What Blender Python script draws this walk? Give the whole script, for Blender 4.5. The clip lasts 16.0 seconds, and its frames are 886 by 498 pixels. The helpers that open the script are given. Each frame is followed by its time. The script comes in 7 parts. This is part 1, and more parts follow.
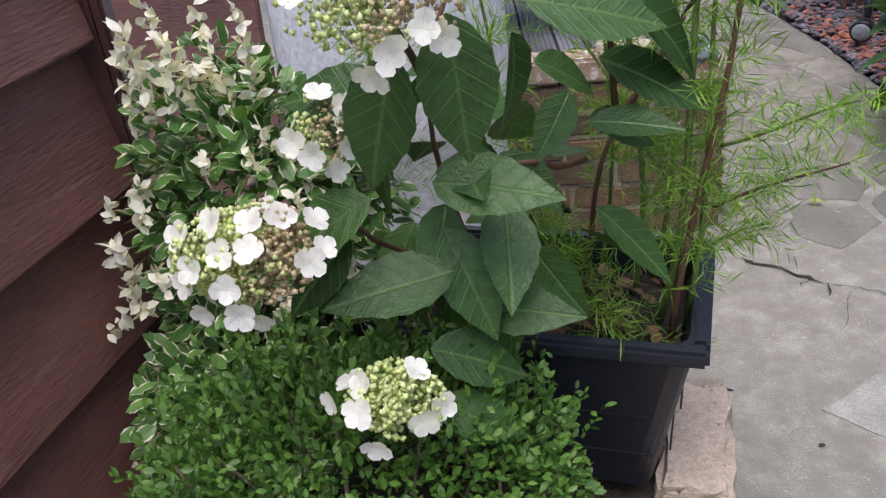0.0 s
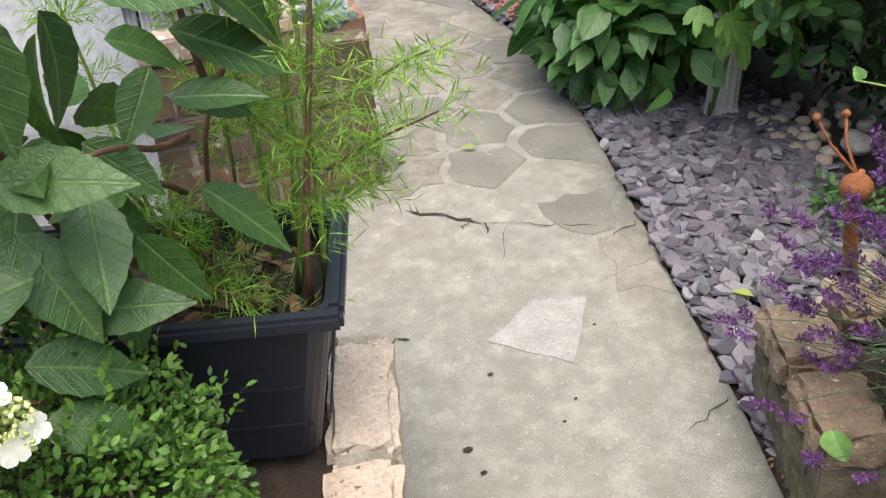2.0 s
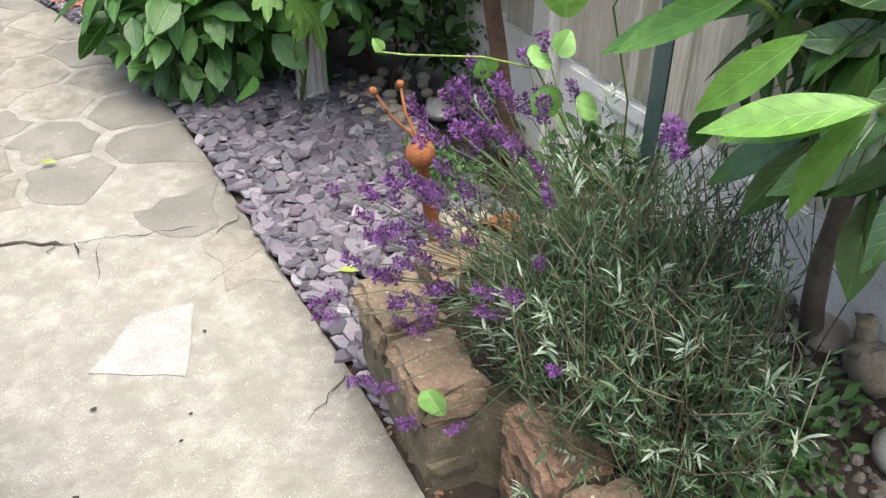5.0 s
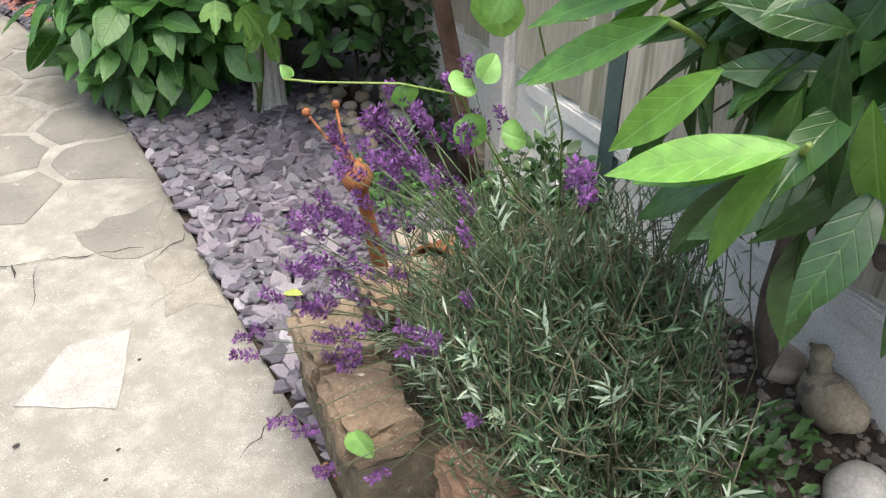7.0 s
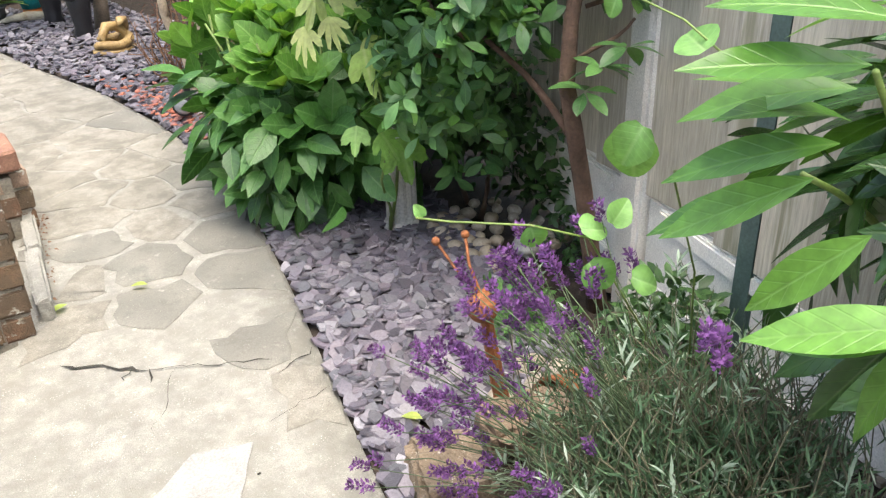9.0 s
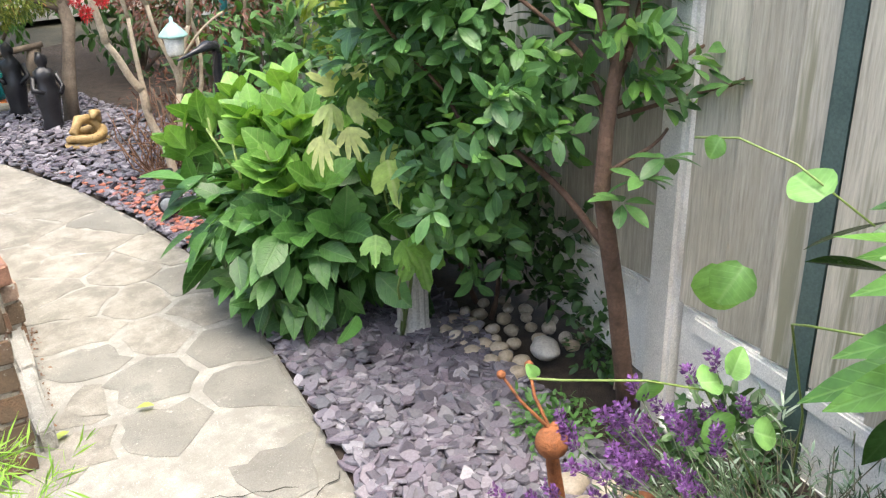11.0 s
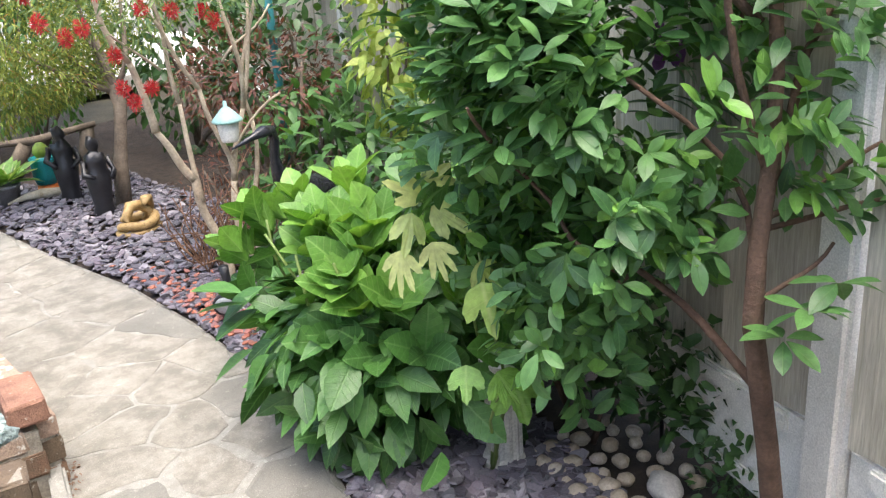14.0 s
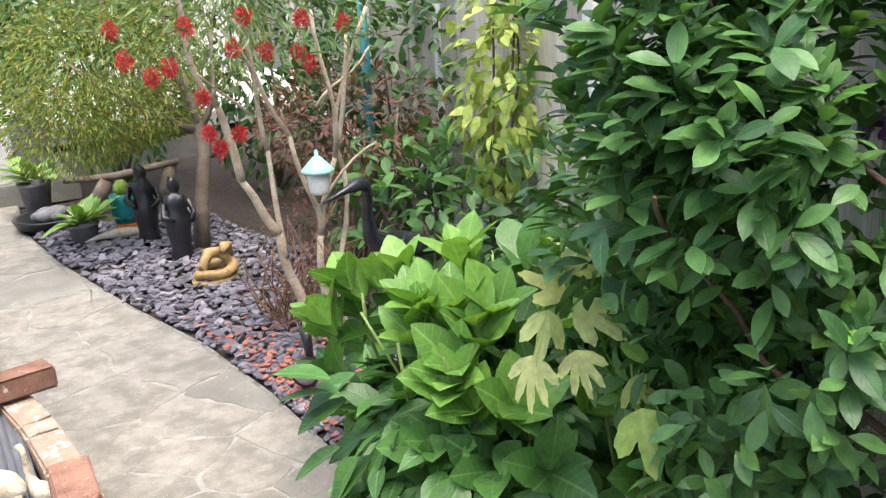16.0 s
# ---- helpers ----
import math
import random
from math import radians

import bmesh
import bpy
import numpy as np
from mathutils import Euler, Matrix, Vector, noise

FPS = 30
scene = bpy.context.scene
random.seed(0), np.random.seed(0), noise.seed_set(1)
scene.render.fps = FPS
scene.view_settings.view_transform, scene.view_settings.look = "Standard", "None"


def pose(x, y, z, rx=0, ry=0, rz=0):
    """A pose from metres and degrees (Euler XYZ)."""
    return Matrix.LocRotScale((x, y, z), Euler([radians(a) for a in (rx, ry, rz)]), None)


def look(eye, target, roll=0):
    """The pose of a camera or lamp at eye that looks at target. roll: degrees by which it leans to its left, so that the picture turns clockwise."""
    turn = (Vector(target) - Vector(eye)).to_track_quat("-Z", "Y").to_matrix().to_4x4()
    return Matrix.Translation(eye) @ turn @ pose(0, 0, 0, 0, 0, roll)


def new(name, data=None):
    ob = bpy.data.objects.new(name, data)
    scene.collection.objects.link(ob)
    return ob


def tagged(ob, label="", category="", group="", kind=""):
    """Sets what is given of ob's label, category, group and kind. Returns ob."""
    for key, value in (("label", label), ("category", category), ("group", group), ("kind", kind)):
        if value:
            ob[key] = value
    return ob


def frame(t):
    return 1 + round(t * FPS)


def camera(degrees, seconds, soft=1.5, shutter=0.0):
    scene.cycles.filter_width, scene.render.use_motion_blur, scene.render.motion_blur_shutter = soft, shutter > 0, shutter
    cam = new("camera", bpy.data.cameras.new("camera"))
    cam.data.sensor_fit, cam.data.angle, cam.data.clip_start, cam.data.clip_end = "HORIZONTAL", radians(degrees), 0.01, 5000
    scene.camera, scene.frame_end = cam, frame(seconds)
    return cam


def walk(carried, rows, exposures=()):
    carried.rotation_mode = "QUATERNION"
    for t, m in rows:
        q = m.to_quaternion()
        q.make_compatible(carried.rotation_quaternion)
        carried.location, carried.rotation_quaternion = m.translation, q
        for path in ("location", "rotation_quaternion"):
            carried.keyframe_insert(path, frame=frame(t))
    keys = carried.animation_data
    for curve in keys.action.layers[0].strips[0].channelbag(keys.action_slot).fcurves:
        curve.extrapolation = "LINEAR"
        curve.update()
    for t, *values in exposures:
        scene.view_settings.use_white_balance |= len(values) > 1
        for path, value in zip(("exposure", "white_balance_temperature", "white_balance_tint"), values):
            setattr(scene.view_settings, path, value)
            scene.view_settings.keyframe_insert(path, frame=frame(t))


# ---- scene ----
cam = camera(53.8, 16.0, soft=1.3)
PATH = [
    (0, (0.384, 0.359, 1.301), (0.275, 2.089, 0.304), -6.5),
    (0.5, (0.415, 0.357, 1.294), (0.454, 2.068, 0.258), -6.5),
    (1, (0.453, 0.365, 1.283), (0.664, 2.032, 0.198), -5.9),
    (1.5, (0.487, 0.366, 1.281), (0.846, 1.996, 0.179), -5.5),
    (2, (0.513, 0.361, 1.28), (1.014, 1.951, 0.175), -4.4),
    (2.5, (0.548, 0.36, 1.277), (1.22, 1.876, 0.159), -2.6),
    (3, (0.587, 0.358, 1.27), (1.399, 1.791, 0.136), -1.4),
    (3.5, (0.61, 0.354, 1.265), (1.516, 1.728, 0.128), -0.9),
    (4, (0.629, 0.354, 1.263), (1.632, 1.656, 0.124), -0.2),
    (4.5, (0.66, 0.348, 1.244), (1.764, 1.565, 0.103), 0.2),
    (4.7, (0.66, 0.34, 1.246), (1.791, 1.529, 0.102), 0.4),
    (7, (0.801, 0.331, 1.249), (1.946, 1.504, 0.103), 0.5),
    (7.5, (0.821, 0.326, 1.233), (1.957, 1.541, 0.122), -0.5),
    (8, (0.822, 0.33, 1.243), (1.942, 1.611, 0.192), -0.9),
    (8.5, (0.827, 0.345, 1.261), (1.904, 1.707, 0.269), -1.4),
    (9, (0.817, 0.352, 1.283), (1.829, 1.803, 0.35), -1.6),
    (9.2, (0.829, 0.353, 1.288), (1.821, 1.833, 0.378), -2.3),
    (11.3, (0.718, 0.601, 1.371), (1.874, 2.037, 0.595), -1.7),
    (11.5, (0.74, 0.62, 1.373), (1.828, 2.128, 0.635), -2.0),
    (12, (0.801, 0.662, 1.371), (1.774, 2.246, 0.633), -2.5),
    (12.5, (0.85, 0.682, 1.375), (1.696, 2.339, 0.643), -3.5),
    (13, (0.883, 0.739, 1.372), (1.746, 2.396, 0.657), -3.2),
    (13.5, (0.896, 0.864, 1.39), (1.866, 2.481, 0.724), -5.1),
    (14, (0.894, 0.948, 1.399), (1.98, 2.479, 0.709), -4.2),
    (14.5, (0.937, 1.015, 1.39), (1.893, 2.643, 0.727), -3.0),
    (15, (0.987, 1.085, 1.386), (1.752, 2.812, 0.728), -2.2),
    (15.5, (1.001, 1.197, 1.371), (1.841, 2.884, 0.703), -2.4),
    (16, (1.003, 1.334, 1.394), (1.981, 2.973, 0.797), -3.0),
]
walk(cam, [(t, look(eye, target, roll)) for t, eye, target, roll in PATH],
     [(0, 0.88, 6250, 16), (0.6, 0.9, 6300, 15), (1.2, 1.12, 6500, 11), (2.0, 1.5, 6700, 9), (2.6, 1.85, 6700, 9), (4.5, 1.95, 6700, 9), (8, 2.0, 6800, 8), (11.5, 2.22, 6750, 9), (13.2, 1.95, 6600, 11), (14.4, 2.2, 6600, 11), (15.3, 1.85, 6700, 11), (16, 2.0, 6600, 11)])

# ---- light ----
world = bpy.data.worlds.new("world")
scene.world = world
world.use_nodes = True
_wt = world.node_tree
_sky = _wt.nodes.new("ShaderNodeTexSky")
_sky.sky_type, _sky.sun_disc = "NISHITA", False
_sky.sun_elevation, _sky.sun_rotation = radians(76), radians(192)
_sky.air_density, _sky.dust_density = 1.0, 4.0
_wt.links.new(_sky.outputs[0], _wt.nodes["Background"].inputs[0])
_wt.nodes["Background"].inputs[1].default_value = 0.12
_sun = bpy.data.lights.new("sun", "SUN")
_sun.energy, _sun.angle, _sun.color = 1.25, radians(60), (1.0, 0.96, 0.9)
sun = new("sun", _sun)
sun.matrix_world = pose(0, 0, 8, 14, 0, -12)


# ---- materials ----
def nodes_of(name, rough=0.8):
    m = bpy.data.materials.new(name)
    m.use_nodes = True
    nt = m.node_tree
    b = nt.nodes["Principled BSDF"]
    b.inputs["Roughness"].default_value = rough
    return m, nt, b


def add(nt, kind, **values):
    n = nt.nodes.new(kind)
    for k, v in values.items():
        n.inputs[k].default_value = v
    return n


def ramp(nt, fac, stops):
    r = nt.nodes.new("ShaderNodeValToRGB")
    el = r.color_ramp.elements
    while len(el) < len(stops):
        el.new(0.5)
    for e, (p, c) in zip(el, stops):
        e.position, e.color = p, (*c, 1)
    nt.links.new(fac, r.inputs[0])
    return r.outputs[0]


def mixc(nt, fac, a, b, mode="MIX"):
    x = nt.nodes.new("ShaderNodeMix")
    x.data_type, x.blend_type = "RGBA", mode
    if isinstance(fac, float):
        x.inputs[0].default_value = fac
    else:
        nt.links.new(fac, x.inputs[0])
    for k, v in ((6, a), (7, b)):
        if isinstance(v, tuple):
            x.inputs[k].default_value = (*v, 1)
        else:
            nt.links.new(v, x.inputs[k])
    return x.outputs[2]


def noise_tex(nt, scale, detail=4.0, rough=0.6, world_space=True):
    n = add(nt, "ShaderNodeTexNoise", Scale=scale, Detail=detail, Roughness=rough)
    if world_space:
        g = nt.nodes.new("ShaderNodeNewGeometry")
        nt.links.new(g.outputs["Position"], n.inputs["Vector"])
    else:
        g = nt.nodes.new("ShaderNodeTexCoord")
        nt.links.new(g.outputs["Object"], n.inputs["Vector"])
    return n.outputs["Fac"]


def bump(nt, b, height, strength, dist=0.01):
    n = add(nt, "ShaderNodeBump", Strength=strength, Distance=dist)
    nt.links.new(height, n.inputs["Height"])
    nt.links.new(n.outputs[0], b.inputs["Normal"])


def rough_mat(name, dark, light, scale=12, fine=120, rough=0.85, bumpiness=0.5, spots=None, spot_scale=30, vary=0.0, island=False, metallic=0.0, spot_at=0.62, vary_cols=None, stain=None, stain_scale=2.5, fleck=None):
    """Weathered surface: two scales of variation, optional spots (lichen, rust), optional change from piece to piece."""
    m, nt, b = nodes_of(name, rough)
    b.inputs["Metallic"].default_value = metallic
    big, small = noise_tex(nt, scale), noise_tex(nt, fine, 3.0, 0.7)
    col = ramp(nt, big, [(0.3, dark), (0.7, light)])
    grain = ramp(nt, small, [(0.3, (0.72, 0.72, 0.72)), (0.7, (1.15, 1.15, 1.15))])
    if vary or vary_cols:
        if island:
            rnd = nt.nodes.new("ShaderNodeNewGeometry").outputs["Random Per Island"]
        else:
            rnd = nt.nodes.new("ShaderNodeObjectInfo").outputs["Random"]
        if vary_cols:
            k = len(vary_cols)
            tone = ramp(nt, rnd, [(i / max(1, k - 1), c) for i, c in enumerate(vary_cols)])
            col = mixc(nt, vary or 0.6, col, tone)
        else:
            tone = ramp(nt, rnd, [(0, (1 - vary,) * 3), (1, (1 + vary,) * 3)])
            col = mixc(nt, 1.0, col, tone, "MULTIPLY")
    col = mixc(nt, 1.0, col, grain, "MULTIPLY")
    if spots:
        sp = noise_tex(nt, spot_scale, 5.0, 0.65)
        f = ramp(nt, sp, [(spot_at, (0, 0, 0)), (spot_at + 0.06, (1, 1, 1))])
        col = mixc(nt, f, col, spots)
    if stain:
        st = noise_tex(nt, stain_scale, 8.0, 0.72)
        col = mixc(nt, ramp(nt, st, [(0.43, (0, 0, 0)), (0.6, (0.8, 0.8, 0.8))]), col, stain)
    if fleck:
        vo = add(nt, "ShaderNodeTexVoronoi", Scale=150.0)
        nt.links.new(nt.nodes.new("ShaderNodeNewGeometry").outputs["Position"], vo.inputs["Vector"])
        f1 = ramp(nt, vo.outputs["Distance"], [(0.1, (0.55, 0.55, 0.55)), (0.3, (0, 0, 0))])
        few = ramp(nt, noise_tex(nt, 24, 4.0), [(0.46, (0, 0, 0)), (0.66, (1, 1, 1))])
        col = mixc(nt, mixc(nt, 1.0, f1, few, "MULTIPLY"), col, fleck)
    nt.links.new(col, b.inputs["Base Color"])
    bump(nt, b, small, bumpiness, 0.006)
    return m


def leaf_mat(name, dark, light, vein, rough=0.42, glow=0.3, edge=None, veins=0.5, edge_at=0.62, aged=None, quilt=0.0):
    """Leaf with midrib and side veins along its own uv, colour change from leaf to leaf, light shining through."""
    m, nt, b = nodes_of(name, rough)
    uv = nt.nodes.new("ShaderNodeUVMap")
    sep = nt.nodes.new("ShaderNodeSeparateXYZ")
    nt.links.new(uv.outputs[0], sep.inputs[0])

    def op(kind, a, c=None):
        n = nt.nodes.new("ShaderNodeMath")
        n.operation = kind
        for k, v in ((0, a), (1, c)):
            if v is None:
                continue
            if isinstance(v, (int, float)):
                n.inputs[k].default_value = v
            else:
                nt.links.new(v, n.inputs[k])
        return n.outputs[0]

    across = op("ABSOLUTE", op("MULTIPLY", op("SUBTRACT", sep.outputs[0], 0.5), 2.0))
    rib = ramp(nt, across, [(0.02, (1, 1, 1)), (0.09, (0, 0, 0))])
    wave = op("SINE", op("MULTIPLY", op("SUBTRACT", sep.outputs[1], op("MULTIPLY", across, 0.22)), 44.0))
    side = ramp(nt, wave, [(0.86, (0, 0, 0)), (0.99, (1, 1, 1))])
    rnd = nt.nodes.new("ShaderNodeNewGeometry").outputs["Random Per Island"]
    obr = nt.nodes.new("ShaderNodeObjectInfo").outputs["Random"]
    pick = op("FRACT", op("ADD", rnd, obr))
    stops = [(0.0, dark), (0.8, light)] if aged is None else [(0.0, dark), (0.75, light), (0.93, light), (0.97, aged)]
    col = ramp(nt, pick, stops)
    mott = ramp(nt, noise_tex(nt, 45, 3.0), [(0.3, (0.75, 0.75, 0.75)), (0.7, (1.2, 1.2, 1.2))])
    col = mixc(nt, 1.0, col, mott, "MULTIPLY")
    if edge:
        wob = op("ADD", across, op("MULTIPLY", noise_tex(nt, 160, 2.0), 0.35))
        col = mixc(nt, ramp(nt, wob, [(edge_at + 0.12, (0, 0, 0)), (edge_at + 0.2, (1, 1, 1))]), col, edge)
    col = mixc(nt, op("MULTIPLY", side, veins * 0.6), col, vein)
    col = mixc(nt, op("MULTIPLY", rib, min(1.0, veins * 1.4)), col, vein)
    nt.links.new(col, b.inputs["Base Color"])
    h = op("SUBTRACT", mott, op("ADD", rib, op("MULTIPLY", side, 0.6)))
    if quilt:
        net = add(nt, "ShaderNodeTexVoronoi", Scale=1.0)
        net.feature = "DISTANCE_TO_EDGE"
        grid = nt.nodes.new("ShaderNodeVectorMath")
        grid.operation = "MULTIPLY"
        grid.inputs[1].default_value = (13.0, 21.0, 0.0)
        nt.links.new(uv.outputs[0], grid.inputs[0])
        nt.links.new(grid.outputs[0], net.inputs["Vector"])
        pad = ramp(nt, net.outputs["Distance"], [(0.0, (0, 0, 0)), (0.3, (1, 1, 1))])
        col = mixc(nt, op("MULTIPLY", op("SUBTRACT", 1.0, pad), 0.35 * quilt), col, vein)
        nt.links.new(col, b.inputs["Base Color"])
        h = op("ADD", h, op("ADD", op("MULTIPLY", wave, 0.5 * quilt), op("MULTIPLY", pad, 0.8 * quilt)))
    bump(nt, b, h, 0.35 + 0.4 * quilt, 0.002 + 0.002 * quilt)
    tr = nt.nodes.new("ShaderNodeBsdfTranslucent")
    nt.links.new(mixc(nt, 1.0, col, (1.25, 1.2, 0.55), "MULTIPLY"), tr.inputs[0])
    mx = nt.nodes.new("ShaderNodeMixShader")
    mx.inputs[0].default_value = glow
    nt.links.new(b.outputs[0], mx.inputs[1])
    nt.links.new(tr.outputs[0], mx.inputs[2])
    nt.links.new(mx.outputs[0], nt.nodes["Material Output"].inputs[0])
    return m


def streaked(mat, x, y, z):
    """Draws a surface's noise out along the grain."""
    nt = mat.node_tree
    for n in [k for k in nt.nodes if k.type == "TEX_NOISE"]:
        m = add(nt, "ShaderNodeMapping", Scale=(x, y, z))
        nt.links.new(n.inputs["Vector"].links[0].from_socket, m.inputs["Vector"])
        nt.links.new(m.outputs[0], n.inputs["Vector"])


M_SOIL = rough_mat("soil", (0.018, 0.013, 0.009), (0.06, 0.042, 0.03), 20, 160, 0.95, 0.9)
M_GROUND = rough_mat("earth", (0.03, 0.03, 0.018), (0.08, 0.07, 0.045), 3, 60, 0.95, 0.8)
M_CONCRETE = rough_mat("old concrete", (0.272, 0.264, 0.233), (0.435, 0.421, 0.373), 19, 260, 0.9, 0.9, (0.5, 0.486, 0.432), 30, spot_at=0.62, stain=(0.25, 0.24, 0.207), stain_scale=9.0, fleck=(0.8, 0.78, 0.7))
M_STONE = rough_mat("paving stone", (0.2, 0.19, 0.16), (0.38, 0.355, 0.3), 16, 220, 0.85, 0.9, (0.47, 0.44, 0.37), 28, vary=0.35, stain=(0.16, 0.15, 0.125), stain_scale=7.0, fleck=(0.6, 0.57, 0.5),
                    vary_cols=[(0.27, 0.258, 0.225), (0.34, 0.315, 0.265), (0.37, 0.34, 0.29), (0.28, 0.262, 0.222), (0.4, 0.37, 0.32)])
M_DARKSTONE = rough_mat("dark paving stone", (0.175, 0.171, 0.149), (0.315, 0.3, 0.257), 12, 220, 0.85, 0.7, (0.37, 0.355, 0.31), 26, stain=(0.13, 0.125, 0.108), stain_scale=6.0, fleck=(0.55, 0.53, 0.46))
M_PALESTONE = rough_mat("white paving stone", (0.28, 0.272, 0.255), (0.41, 0.398, 0.375), 14, 160, 0.85, 0.6, (0.28, 0.27, 0.25), 70)
M_CRACK = rough_mat("crack dirt", (0.02, 0.018, 0.014), (0.05, 0.045, 0.035), 30, 200, 0.95, 0.5)
M_SLATE = rough_mat("purple slate", (0.062, 0.058, 0.07), (0.15, 0.142, 0.165), 14, 140, 0.5, 0.35, vary=0.72,
                    vary_cols=[(0.044, 0.04, 0.05), (0.128, 0.113, 0.143), (0.208, 0.194, 0.225), (0.09, 0.095, 0.107), (0.156, 0.126, 0.157), (0.35, 0.338, 0.365)])
M_SLATES = rough_mat("purple slates", (0.062, 0.058, 0.07), (0.15, 0.142, 0.165), 14, 140, 0.5, 0.35, vary=0.72, island=True,
                     vary_cols=[(0.044, 0.04, 0.05), (0.128, 0.113, 0.143), (0.208, 0.194, 0.225), (0.09, 0.095, 0.107), (0.156, 0.126, 0.157), (0.35, 0.338, 0.365)])
M_REDSLATE = rough_mat("red bark chips", (0.26, 0.07, 0.04), (0.42, 0.15, 0.09), 14, 140, 0.7, 0.35, vary=0.5, island=True,
                       vary_cols=[(0.3, 0.08, 0.05), (0.42, 0.17, 0.1), (0.2, 0.12, 0.13), (0.16, 0.13, 0.16)])
M_BRICK = rough_mat("old stock brick", (0.075, 0.056, 0.036), (0.24, 0.175, 0.105), 22, 170, 0.92, 1.0, (0.55, 0.53, 0.45), 30, vary=0.62, spot_at=0.6, stain=(0.11, 0.08, 0.052), stain_scale=9.0,
                    vary_cols=[(0.075, 0.06, 0.048), (0.26, 0.16, 0.085), (0.25, 0.12, 0.075), (0.12, 0.088, 0.06), (0.32, 0.24, 0.13), (0.1, 0.08, 0.065)])
M_REDBRICK = rough_mat("red brick", (0.18, 0.09, 0.06), (0.34, 0.18, 0.12), 14, 170, 0.9, 0.7, (0.52, 0.45, 0.36), 30, vary=0.25)
M_COPING = rough_mat("lichened coping", (0.33, 0.28, 0.22), (0.58, 0.53, 0.44), 13, 130, 0.95, 1.0, (0.13, 0.09, 0.06), 42, vary=0.5, spot_at=0.62, fleck=(0.78, 0.74, 0.66),
                     vary_cols=[(0.66, 0.46, 0.36), (0.6, 0.5, 0.4), (0.56, 0.44, 0.34)])
M_LAVTOP = rough_mat("broken red brick top", (0.1, 0.07, 0.048), (0.28, 0.21, 0.145), 18, 130, 0.95, 1.0, (0.5, 0.46, 0.38), 34, vary=0.45, spot_at=0.64, fleck=(0.7, 0.66, 0.58),
                     vary_cols=[(0.33, 0.165, 0.105), (0.24, 0.19, 0.13), (0.22, 0.15, 0.1)])
M_MORTAR = rough_mat("mortar", (0.21, 0.185, 0.145), (0.4, 0.36, 0.29), 14, 160, 0.95, 0.7)
M_RWALL = rough_mat("mossy wall render", (0.085, 0.074, 0.05), (0.22, 0.19, 0.135), 20, 120, 0.95, 1.0, (0.4, 0.38, 0.31), 30, spot_at=0.64, stain=(0.085, 0.075, 0.045), stain_scale=8.0)
M_SHED = rough_mat("brown shed stain", (0.12, 0.052, 0.045), (0.22, 0.1, 0.085), 7, 200, 0.5, 0.5, (0.24, 0.13, 0.11), 30, spot_at=0.66)
M_SHEDPOST = rough_mat("brown gloss paint", (0.04, 0.016, 0.016), (0.08, 0.032, 0.03), 10, 200, 0.3, 0.2)
M_BUTT = rough_mat("pale grey plastic", (0.5, 0.52, 0.55), (0.62, 0.63, 0.66), 3, 60, 0.45, 0.1)
M_PLANTER = rough_mat("black plastic", (0.012, 0.015, 0.023), (0.02, 0.024, 0.034), 9, 140, 0.4, 0.08)
M_BLACK = rough_mat("black resin", (0.008, 0.008, 0.01), (0.02, 0.02, 0.024), 16, 120, 0.3, 0.3)
M_HERON = rough_mat("black enamel", (0.012, 0.013, 0.017), (0.03, 0.032, 0.04), 16, 120, 0.22, 0.2)
M_FENCE = rough_mat("weathered fence board", (0.38, 0.35, 0.28), (0.57, 0.53, 0.44), 9, 170, 0.9, 0.5, (0.25, 0.24, 0.17), 9, vary=0.24, spot_at=0.6)
M_CPOST = rough_mat("concrete post", (0.66, 0.64, 0.59), (0.84, 0.82, 0.77), 6, 240, 0.85, 0.3)
M_GRAVEL = rough_mat("gravel", (0.09, 0.08, 0.068), (0.22, 0.19, 0.16), 20, 200, 0.8, 0.5, vary=0.6, island=True,
                     vary_cols=[(0.07, 0.062, 0.055), (0.2, 0.17, 0.14), (0.12, 0.12, 0.12), (0.28, 0.24, 0.2)])
M_PEBBLE = rough_mat("river pebble", (0.3, 0.25, 0.18), (0.45, 0.38, 0.29), 12, 150, 0.55, 0.2, vary=0.6,
                     vary_cols=[(0.3, 0.23, 0.15), (0.5, 0.45, 0.38), (0.36, 0.3, 0.22), (0.25, 0.22, 0.18)])
M_WPEBBLE = rough_mat("pale pebble", (0.38, 0.36, 0.33), (0.52, 0.5, 0.46), 10, 120, 0.5, 0.2)
M_RUST = rough_mat("rusted steel", (0.15, 0.05, 0.018), (0.34, 0.12, 0.04), 14, 190, 0.8, 0.6, (0.08, 0.03, 0.015), 24)
M_PLINTH = rough_mat("white cast stone", (0.5, 0.48, 0.42), (0.68, 0.66, 0.6), 9, 120, 0.8, 0.4, (0.3, 0.28, 0.2), 12, spot_at=0.66)
M_BARK = rough_mat("reddish bark", (0.075, 0.045, 0.03), (0.185, 0.11, 0.075), 14, 90, 0.9, 0.9)
M_PALEBARK = rough_mat("pale bark", (0.33, 0.26, 0.185), (0.56, 0.47, 0.35), 12, 90, 0.9, 0.8)
M_GREYBARK = rough_mat("grey brown bark", (0.1, 0.075, 0.055), (0.2, 0.16, 0.12), 12, 90, 0.9, 0.8)
M_STEM = rough_mat("reddish stem", (0.09, 0.045, 0.025), (0.17, 0.09, 0.05), 30, 160, 0.6, 0.3)
M_GREENSTEM = rough_mat("green stem", (0.11, 0.17, 0.035), (0.2, 0.28, 0.07), 20, 120, 0.5, 0.2)
